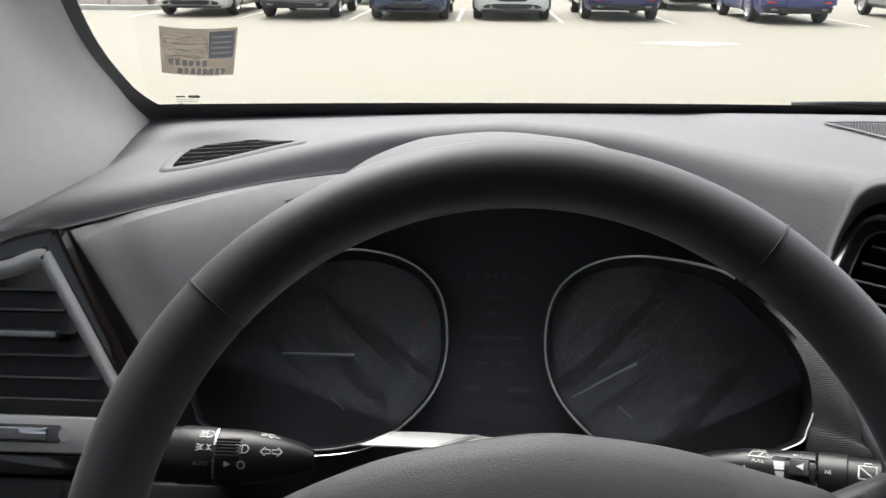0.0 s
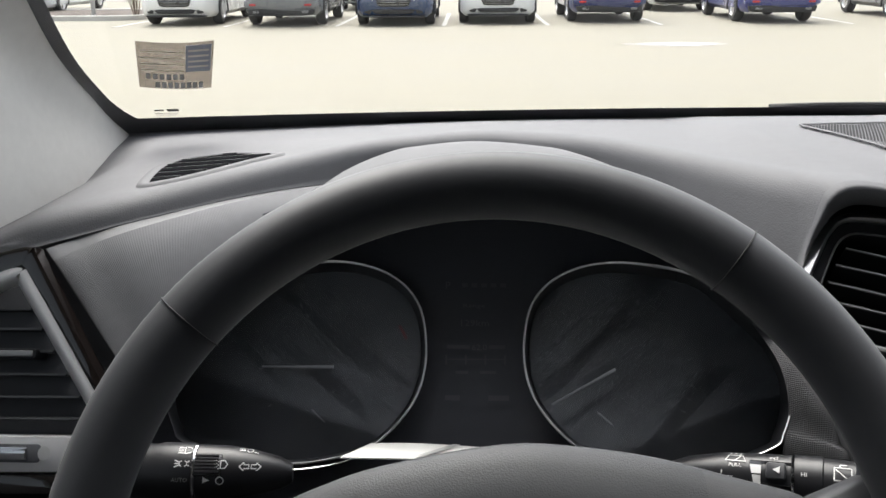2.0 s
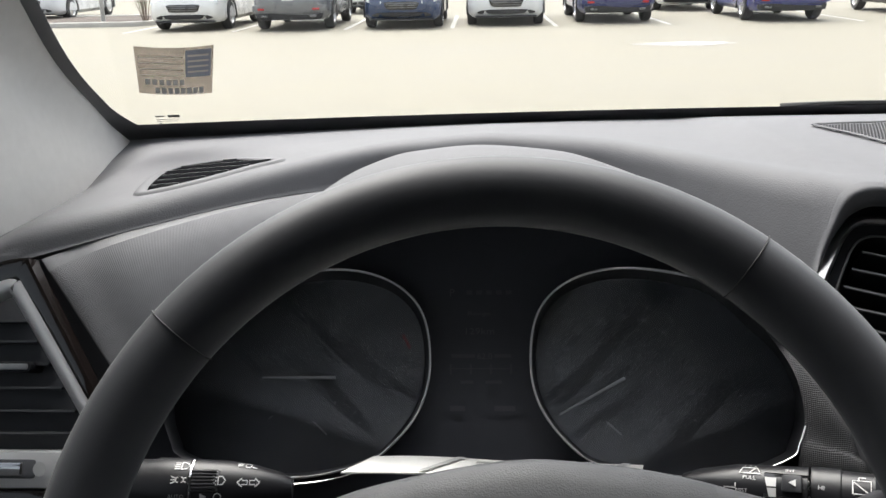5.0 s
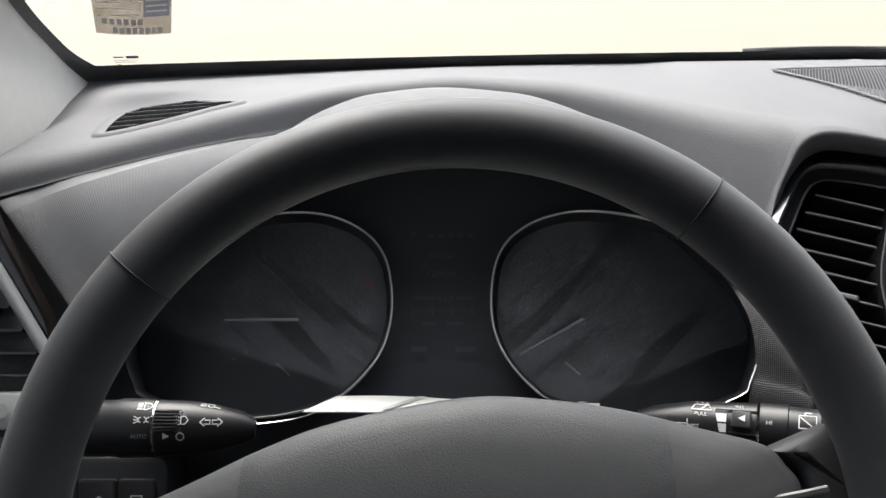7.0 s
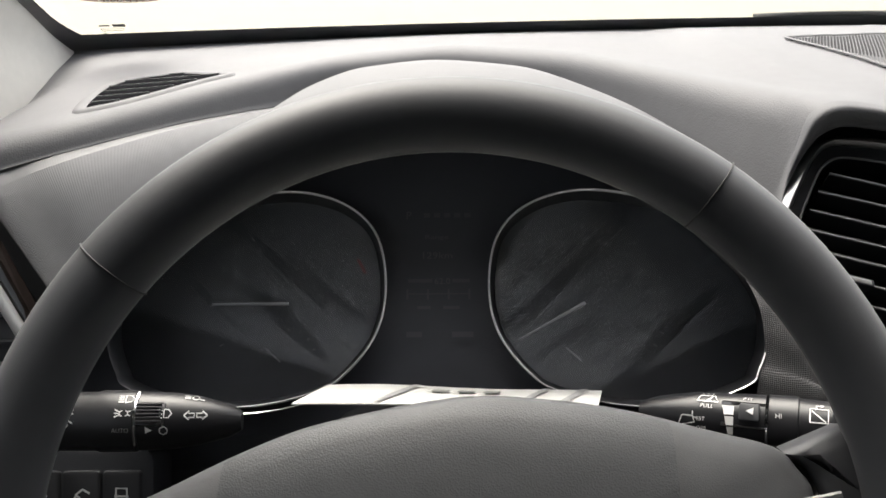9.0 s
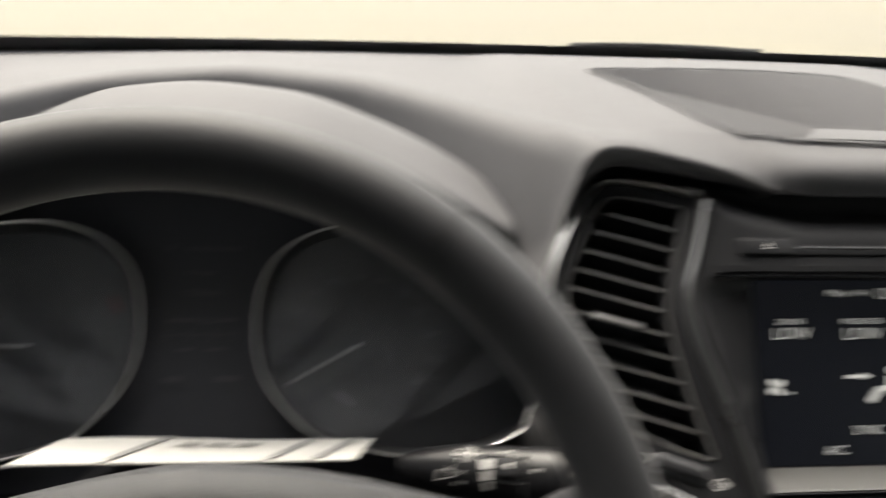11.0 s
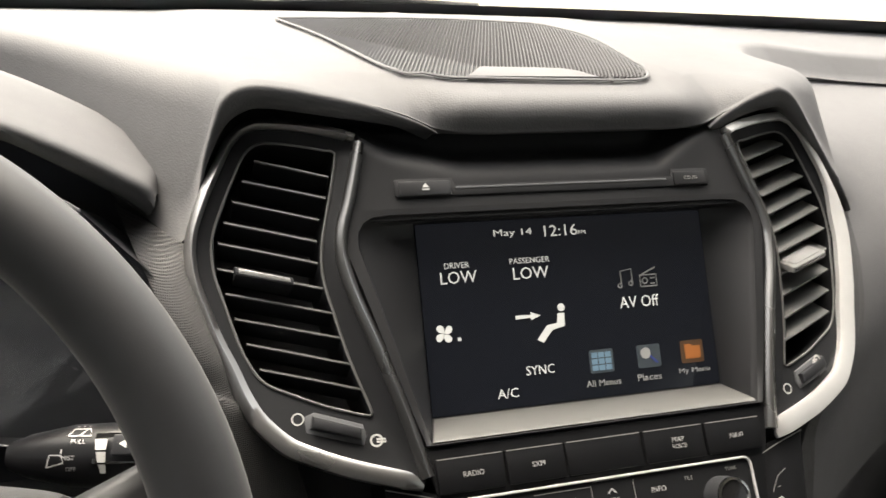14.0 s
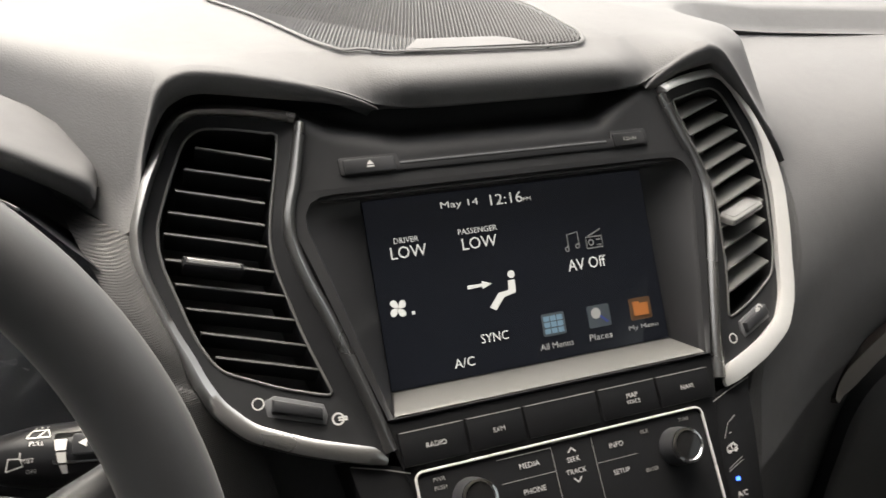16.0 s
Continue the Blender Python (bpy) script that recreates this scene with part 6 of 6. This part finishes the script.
# ---- stalks ----
def stalk(name, label, a, b, prof, shift):
    """A stalk along a line; prof: (share of the length, radius). Returns it and a map onto its skin: u along x, v round it."""
    a, b = Vector(a), Vector(b)
    t = thing(name, label, "control stalk", a)
    ax = (b - a).normalized()
    front = (Vector((0, -0.853, 0.522)) - ax * Vector((0, -0.853, 0.522)).dot(ax)).normalized()
    side_ = ax.cross(front).normalized()
    if side_.z < 0:
        side_ = -side_
    rings = []
    for k, r in prof:
        c = a.lerp(b, k)
        rings.append([c + (front * math.cos(q) * 0.9 + side_ * math.sin(q)) * r for q in span(0, 2 * math.pi * 27 / 28, 28)])
    part("stalk_body", loops(bmesh.new(), rings, cap_start=True), M_STALK, t, "", 35)

    def skin(u, v, d=0.0):
        u = u + shift
        k = (u - a.x) / (b.x - a.x)
        r = lerp_table(prof, min(1, max(0, k)))[0]
        q = (v + 0.003) / r
        return a.lerp(b, k) + (front * math.cos(q) * 0.9 + side_ * math.sin(q)) * (r + d)
    return t, skin


left, sk = stalk("light_stalk", "black headlight and indicator stalk with white symbols", (-0.083, 0.514, 1.1600), (-0.1855, 0.507, 1.1645), [(0, 0.005), (0.06, 0.0085), (0.20, 0.0122), (0.33, 0.0142), (0.47, 0.0148), (0.488, 0.0148), (0.493, 0.0141), (0.503, 0.0141), (0.508, 0.0154), (0.68, 0.0156), (0.70, 0.0148), (0.97, 0.0145), (1, 0.012)], -0.0035)
P = M_PRINT
ARROW = [(0.0056, 0.0), (0.0032, 0.0021), (0.0032, 0.0010), (0.0006, 0.0010), (0.0006, -0.0010), (0.0032, -0.0010), (0.0032, -0.0021), (0.0056, 0.0)]
part("stalk_mark", stroke([[(-0.1010 + k * u, v) for u, v in ARROW] for k in (-1, 1)], 0.0006, sk, 0.0006), P, left, "white indicator arrows")
part("stalk_mark", stroke([[(-0.1075 + k * 0.0, 0.0100 + 0.001 * j), (-0.1045, 0.0100 + 0.001 * j)] for j in range(3) for k in (1,)] + [ring_line(-0.1020, 0.0105, 0.0016, n=10), [(-0.100, 0.0092), (-0.0975, 0.0085)]], 0.0006, sk, 0.0006), P, left, "white lamp symbol")
part("stalk_mark", stroke([[(-0.1390, 0.0072 + 0.0013 * j), (-0.1362, 0.0072 + 0.0013 * j)] for j in range(4)] + [[(-0.1355, 0.0068), (-0.1355, 0.0116), (-0.1325, 0.0110), (-0.1315, 0.0092), (-0.1325, 0.0074), (-0.1355, 0.0068)]], 0.0006, sk, 0.0006), P, left, "white headlamp symbol")
part("stalk_mark", stroke([[(-0.1400, 0.0030), (-0.1372, 0.0018)], [(-0.1400, -0.0006), (-0.1372, 0.0006)], [(-0.1400, 0.0012), (-0.1372, 0.0012)], ring_line(-0.1362, 0.0012, 0.0013, n=8, a0=90, a1=270), ring_line(-0.1348, 0.0012, 0.0013, n=8, a0=-90, a1=90), [(-0.1310, 0.0030), (-0.1338, 0.0018)], [(-0.1310, -0.0006), (-0.1338, 0.0006)]], 0.0006, sk, 0.0006), P, left, "white side lamp symbol")
letters("stalk_word", "AUTO", 0.0021, -0.1370, -0.0070, sk, M_PRINT_DIM, left, 0.0006)
part("stalk_ring", stroke([[(-0.1307, -0.016), (-0.1307, -0.008), (-0.1307, 0.0), (-0.1307, 0.008), (-0.1307, 0.016)]], 0.0009, sk, 0.0008), M_CHROME, left, "thin silver ring")
wheelbox = part("thumbwheel", plate(rrect(0.0150, 0.0120, 0.001, 3, -0.1232, 0.0010), sk, -0.004, 0.0006, 0.0004), M_PIANO, left, "ridged fog lamp wheel")
for j in range(6):
    part("ridge", plate(box2(-0.1300, -0.0032 + 0.0017 * j, -0.1175, -0.0022 + 0.0017 * j), sk, 0.0, 0.0012, 0.0003), M_FASCIA, wheelbox)
part("stalk_mark", patch([[(-0.1250, -0.0086), (-0.1250, -0.0054), (-0.1215, -0.0070)]], sk, 0.0006), P, left, "white triangle")
part("stalk_mark", stroke([ring_line(-0.1162, -0.0072, 0.0019, n=14), [(-0.1162, 0.0030), (-0.1162, -0.0010), (-0.1140, -0.0010), (-0.1125, 0.0010), (-0.1140, 0.0030), (-0.1162, 0.0030)], [(-0.1195, 0.0030), (-0.1170, 0.0024)], [(-0.1195, 0.0012), (-0.1170, 0.0006)], [(-0.1195, -0.0006), (-0.1170, -0.0012)], [(-0.1185, 0.0034), (-0.1180, -0.0014)]], 0.0006, sk, 0.0006), P, left, "white fog lamp symbol")
part("stalk_mark", stroke([ring_line(-0.1600, -0.0010, 0.0022, n=10, a0=90, a1=270)] + [[(-0.1600 + 0.0036 * math.cos(q), -0.001 + 0.0036 * math.sin(q)), (-0.1600 + 0.0056 * math.cos(q), -0.001 + 0.0056 * math.sin(q))] for q in (1.7, 2.5, 3.3, 4.1)], 0.0007, sk, 0.0006), P, left, "white brightness symbol")

right, sr = stalk("wiper_stalk", "black wiper stalk with white symbols", (0.124, 0.5282, 1.1545), (0.212, 0.4933, 1.1665), [(0, 0.006), (0.10, 0.0095), (0.30, 0.0132), (0.60, 0.0143), (0.655, 0.0143), (0.661, 0.0136), (0.668, 0.0148), (0.812, 0.0150), (0.818, 0.0141), (0.975, 0.0137), (1, 0.011)], 0.006)
part("stalk_mark", stroke([[(0.1455, 0.0062), (0.1470, 0.0100), (0.1535, 0.0100), (0.1550, 0.0062), (0.1455, 0.0062)], [(0.1500, 0.0064), (0.1525, 0.0096)], [(0.1480, 0.0112), (0.1478, 0.0124)], [(0.1502, 0.0114), (0.1502, 0.0126)], [(0.1524, 0.0112), (0.1526, 0.0124)]], 0.0006, sr, 0.0006), P, right, "white washer symbol")
letters("stalk_word", "PULL", 0.0019, 0.1502, 0.0036, sr, P, right, 0.0006)
letters("stalk_word", "INT", 0.0018, 0.1680, 0.0100, sr, P, right, 0.0006)
letters("stalk_word", "MIST", 0.0018, 0.1470, -0.0030, sr, P, right, 0.0006)
letters("stalk_word", "OFF", 0.0018, 0.1480, -0.0075, sr, P, right, 0.0006)
letters("stalk_word", "HI", 0.0021, 0.1815, 0.0015, sr, P, right, 0.0006)
box = part("slider_box", plate(rrect(0.0200, 0.0135, 0.001, 3, 0.1665, 0.0010), sr, -0.004, 0.0006, 0.0004), M_PIANO, right, "wiper speed slider")
part("slider", plate(rrect(0.0090, 0.0085, 0.001, 3, 0.1690, 0.0020), sr, -0.002, 0.0020, 0.0008), M_BLACK, box, "black slider")
part("slider_mark", patch([[(0.1708, 0.0036), (0.1708, 0.0004), (0.1676, 0.0020)]], sr, 0.0026), P, box)
part("stalk_mark", patch([[(0.1570, 0.0044), (0.1622, 0.0044), (0.1622, 0.0), (0.1580, 0.0)], [(0.1582, -0.0008), (0.1622, -0.0008), (0.1622, -0.0048), (0.1590, -0.0048)], [(0.1592, -0.0056), (0.1622, -0.0056), (0.1622, -0.0092), (0.1600, -0.0092)]], sr, 0.0010), P, right, "white stepped wedge")
part("stalk_ring", stroke([[(0.1765, -0.014), (0.1765, -0.007), (0.1765, 0.0), (0.1765, 0.007), (0.1765, 0.014)]], 0.0011, sr, 0.0012), M_CHROME, right, "thin silver ring")
part("stalk_mark", stroke([[(0.1945, 0.0000), (0.1945, 0.0070), (0.2020, 0.0070), (0.2020, 0.0000), (0.1945, 0.0000)], [(0.1950, 0.0060), (0.2010, 0.0005)], [(0.1970, 0.0070), (0.1970, 0.0090), (0.2000, 0.0090)]], 0.0006, sr, 0.0006), P, right, "white rear wiper symbol")
part("stalk_mark", stroke([[(0.1375, -0.0070), (0.1390, -0.0020), (0.1440, -0.0020), (0.1450, -0.0050), (0.1375, -0.0070)], [(0.1440, 0.0004), (0.1440, -0.0015)]], 0.0006, sr, 0.0006), P, right, "white wiper symbol")

# ---- dial prints ----
FD = 0.0016
for s, cu, cv, words, a0, a1, rad in ((-1, -0.0948, -0.0152, "0 1 2 3 4 5 6 7 8".split(), 212, -32, 0.0405), (1, 0.0936, -0.0160, "0 20 40 60 80 100 120 140 160 180 200 220 240".split(), 212, -32, 0.0420)):
    n_ = len(words)
    for i, w in enumerate(words):
        a = radians(a0 + (a1 - a0) * i / (n_ - 1))
        letters("dial_number", w, 0.0042 if s < 0 else 0.0036, cu + rad * math.cos(a), cv + rad * math.sin(a), dial, M_DIALPRINT, cluster, FD)
    ticks = []
    for i in range((n_ - 1) * 2 + 1):
        a = radians(a0 + (a1 - a0) * i / ((n_ - 1) * 2))
        r0 = rad + 0.0075 + (0.0 if i % 2 == 0 else 0.0008)
        ticks.append([(cu + r0 * math.cos(a), cv + r0 * math.sin(a)), (cu + (rad + 0.0105) * math.cos(a), cv + (rad + 0.0105) * math.sin(a))])
    part("dial_ticks", stroke(ticks, 0.0009, dial, FD), M_DIALPRINT, cluster, "pale scale marks")
    gx = cu
    gauge = [[(gx + 0.016 * math.cos(radians(q)), -0.049 + 0.016 * math.sin(radians(q))), (gx + 0.0185 * math.cos(radians(q)), -0.049 + 0.0185 * math.sin(radians(q)))] for q in (15, 40, 65, 90, 115, 140, 165)]
    part("gauge_ticks", stroke(gauge, 0.0008, dial, FD), M_DIALPRINT, cluster, "small gauge marks")
    for q, w in ((165, "C" if s < 0 else "E"), (15, "H" if s < 0 else "F")):
        letters("gauge_letter", w, 0.0030, gx + 0.0125 * math.cos(radians(q)), -0.049 + 0.0125 * math.sin(radians(q)), dial, M_DIALPRINT, cluster, FD)
    part("gauge_needle", stroke([[(gx - 0.004, -0.0525), (gx - 0.0135, -0.0440)]], 0.0010, dial, 0.004), M_NEEDLE, cluster, "thin pale gauge needle")
part("needle", plate([(-0.1435, -0.0160), (-0.1435, -0.0150), (-0.0950, -0.0145), (-0.0950, -0.0165)], dial, 0.0030, 0.0042, 0.0003), M_NEEDLE, cluster, "thin white needle")
part("needle", plate([(0.0509, -0.0400), (0.0505, -0.0390), (0.0930, -0.0150), (0.0940, -0.0168)], dial, 0.0030, 0.0042, 0.0003), M_NEEDLE, cluster, "thin white needle")
part("red_zone", stroke([ring_line(-0.0948, -0.0152, 0.0520, n=8, a0=22, a1=34)], 0.0018, dial, FD), M_GLOW_RED, cluster, "red rev limit mark")
mfd = part("info_display", patch([rrect(0.058, 0.112, 0.003, 3, 0.0, -0.002)], dial, -0.0037), M_INFO, cluster, "dark information display")
for words, h, u, v, w in (("P", 0.0052, -0.0186, 0.0430, None), ("Range", 0.0036, -0.0005, 0.0280, 0.0150), ("129km", 0.0044, 0.0000, 0.0162, 0.0190), ("62.0", 0.0040, 0.0030, -0.0008, 0.0100)):
    letters("display_word", words, h, u, v, dial, M_MFD, mfd, 0.0010, w)
bars = [box2(-0.0090 + 0.0066 * i, 0.0415, -0.0050 + 0.0066 * i, 0.0445) for i in range(5)] + [box2(-0.0200 + 0.0132 * i, -0.0128, -0.0188 + 0.0132 * i, -0.0060) for i in range(4)]
bars += [box2(-0.0190, -0.0018, -0.0035, 0.0006), box2(0.0095, -0.0018, 0.0205, 0.0006), box2(-0.0200, -0.0095, 0.0207, -0.0088), box2(-0.0130, -0.0190, -0.0045, -0.0170), box2(0.0035, -0.0190, 0.0140, -0.0170), box2(-0.0199, -0.0370, -0.0100, -0.0335), box2(0.0090, -0.0370, 0.0226, -0.0335)]
for o in bars:
    part("display_bar", patch([o], dial, 0.0012), M_MFDDIM, mfd)

# ---- windscreen sticker and maker's stamp ----
TL, TR, BR, BL = (-0.2652, 1.3660), (-0.2010, 1.3655), (-0.2218, 1.3195), (-0.2840, 1.3215)


def stk(u, v, d=0.0):
    """On the sticker: u to the right, v up, both 0 to 1."""
    top, bot = Vector(TL).lerp(Vector(TR), u), Vector(BL).lerp(Vector(BR), u)
    p = bot.lerp(top, v)
    return glass_at(p.x, p.y + (0.0022 * (2 * u - 1) ** 2 - 0.0011), 0.006 + d)


sticker = thing("windscreen_sticker", "grey-brown notice sticker stuck to the windscreen", "sticker", stk(0.5, 0.0))
part("sticker_film", sheet([[stk(u, v) for u in span(0, 1, 12)] for v in span(0, 1, 6)]), M_STICKER, sticker)
part("sticker_block", patch([[(0.63, 0.40), (0.97, 0.40), (0.97, 0.95), (0.63, 0.95)]], stk, 0.0008), M_STICKBLUE, sticker, "grey-blue printed block")
for k in range(4):
    part("printed_line", patch([box2(0.05, 0.42 + 0.13 * k, 0.60, 0.445 + 0.13 * k)], stk, 0.0014), M_STICKLINE, sticker)
    part("printed_line", patch([box2(0.66, 0.50 + 0.11 * k, 0.94, 0.54 + 0.11 * k)], stk, 0.0014), M_STICKLINE, sticker)
for k in range(8):
    if k < 6:
        part("printed_bar", patch([box2(0.10 + 0.09 * k, 0.24, 0.16 + 0.09 * k, 0.36)], stk, 0.0014), M_INK, sticker)
    part("printed_bar", patch([box2(0.22 + 0.085 * k, 0.05, 0.28 + 0.085 * k, 0.18)], stk, 0.0014), M_INK, sticker)
stamp = thing("glass_stamp", "small dark maker's stamp printed on the windscreen", "stamp", glass_at(-0.274, 1.287))
gst = lambda u, v, d=0.0: glass_at(u, v, 0.0055 + d)
part("stamp_bars", patch([box2(-0.2840, 1.2955, -0.2755, 1.2970), box2(-0.2725, 1.2948, -0.2620, 1.2976), box2(-0.2850, 1.2925, -0.2640, 1.2930), box2(-0.2850, 1.2905, -0.2660, 1.2910), box2(-0.2835, 1.2880, -0.2815, 1.2890)], gst), M_FRIT, stamp)

# ---- wiper and sensor at the foot of the glass ----
wiper = thing("windscreen_wiper", "black wiper blade resting at the foot of the windscreen", "wiper", (0.40, 1.0, 1.28))
pts = [glass_at(x, 1.2790 + 0.0012 * math.sin((x - 0.31) * 16), -0.008) for x in span(0.31, 0.50, 12)]
part("blade", sweep(pts, lambda k: oval(0.003, 0.001 + 0.0028 * math.sin(math.pi * min(1, k * 1.15 + 0.02)) ** 0.5, 8), (0, -0.6, 0.8)), M_RUBBER, wiper)
sensor = thing("light_sensor", "small pale domed light sensor on the dashboard", "sensor", (0.405, 0.955, 1.28))
part("dome", lathe([(0.016, -0.004), (0.0155, 0.002), (0.012, 0.0055), (0.006, 0.007)], Matrix.Translation((0.405, 0.955, 1.2745)), 24), M_PALE, sensor, "", 50)
part("grille_tab", plate([(0.3580, 0.6330), (0.3720, 0.6500), (0.4200, 0.6470), (0.4290, 0.6430), (0.4400, 0.6315)], on_top, 0.0008, 0.0024, 0.0008), M_PAD, grille, "plain raised front tab")

# ---- passenger side: wood strip, glovebox, stack flank ----
def panel_y(x, z):
    r = lerp_table(PASSENGER, x)
    pr = curve([(r[2 * i], r[2 * i + 1]) for i in range(6)], 6)
    for p, q in zip(pr, pr[1:]):
        if q[1] <= z <= p[1]:
            return p[0] + (q[0] - p[0]) * (p[1] - z) / max(1e-6, p[1] - q[1])
    return pr[-1][0]


line = curve([(0.655, 1.052), (0.675, 1.066), (0.715, 1.082), (0.80, 1.098), (1.0, 1.105), (1.15, 1.105)], 6)
part("wood_strip", sweep([Vector((x, panel_y(x, z) - 0.001, z)) for x, z in line], lambda k: [(-0.004 - 0.008 * min(1, k * 6), -0.004), (-0.003 - 0.008 * min(1, k * 6), 0.003), (0.003 + 0.004 * min(1, k * 6), 0.003), (0.004 + 0.004 * min(1, k * 6), -0.004)], (0, -1, 0.1)), M_WOOD, dashboard, "dark wood strip", 50)
bm = bmesh.new()
o = rrect(0.44, 0.20, 0.04, 6, 0.905, 0.955)
loops(bm, [[Vector((x, panel_y(x, z) + 0.01, z)) for x, z in o], [Vector((x, panel_y(x, z) - 0.006, z)) for x, z in o], [Vector((x, panel_y(x, z) - 0.010, z)) for x, z in inset(o, 0.006)]])
part("glovebox_lid", bm, M_BLACK, dashboard, "black glovebox lid", 40)
for s in (-1, 1):
    o = [(s * a, b) for a, b in ((0.0885, -0.004), (0.1000, -0.0005), (0.1180, 0.0045), (0.1120, -0.030), (0.1000, -0.095), (0.0815, -0.095))]
    flank = part("side_strip", plate(o, face, -0.03, -0.002, 0.0012), M_KEY, stack, "black side strip with climate keys")
    part("strip_line", stroke([[(s * 0.0890, -0.0070), (s * 0.1000, -0.0030), (s * 0.1170, 0.0020)]], 0.0006, face, -0.0008), M_PRINT_DIM, flank)
    if s > 0:
        part("key_mark", stroke([[(0.0905, -0.0275), (0.0950, -0.0200), (0.1010, -0.0165)], [(0.0940, -0.0255), (0.0960, -0.0250)], [(0.0880, -0.0435), (0.0985, -0.0390)], [(0.0876, -0.0450), (0.0985, -0.0405)]], 0.0004, face, -0.0012), M_PRINT_DIM, flank)
        part("key_mark", stroke([[(0.0900, -0.0350), (0.0905, -0.0325), (0.0925, -0.0315), (0.0950, -0.0305), (0.0970, -0.0325), (0.0970, -0.0345), (0.0900, -0.0350)], ring_line(0.0915, -0.0350, 0.0009, n=8), ring_line(0.0955, -0.0345, 0.0009, n=8), ring_line(0.0945, -0.0328, 0.0014, n=10, a0=-30, a1=240)], 0.0006, face, -0.0012), M_PRINT, flank, "white recirculation symbol")
        part("key_lamp", patch([box2(0.0905, -0.0505, 0.0930, -0.0485)], face, -0.0008), M_LED, flank, "lit blue lamp")
        letters("key_word", "A/C", 0.0030, 0.0925, -0.0575, face, P, flank, -0.0012)
# bright accent on the wheel hub
for flip in (0, 1):
    pts = [(0.109, 0.0168), (0.1304, 0.0197), (0.148, 0.0230)]
    pts = [mirrored(p) for p in pts] if flip else pts
    part("spoke_accent", sweep([whl(a, b, 0.006) for a, b in curve(pts, 4)], oval(0.0016, 0.0012, 6), WAX), M_SILVER, wheel, "thin silver accent")

# dark wall inside the dashboard, behind the centre vents
part("inner_wall", sheet([[Vector((x, 0.668, z)) for x in span(0.215, 0.585, 6)] for z in (1.286, 1.25, 1.16)]), M_SPOKE, stack, "black inner wall")
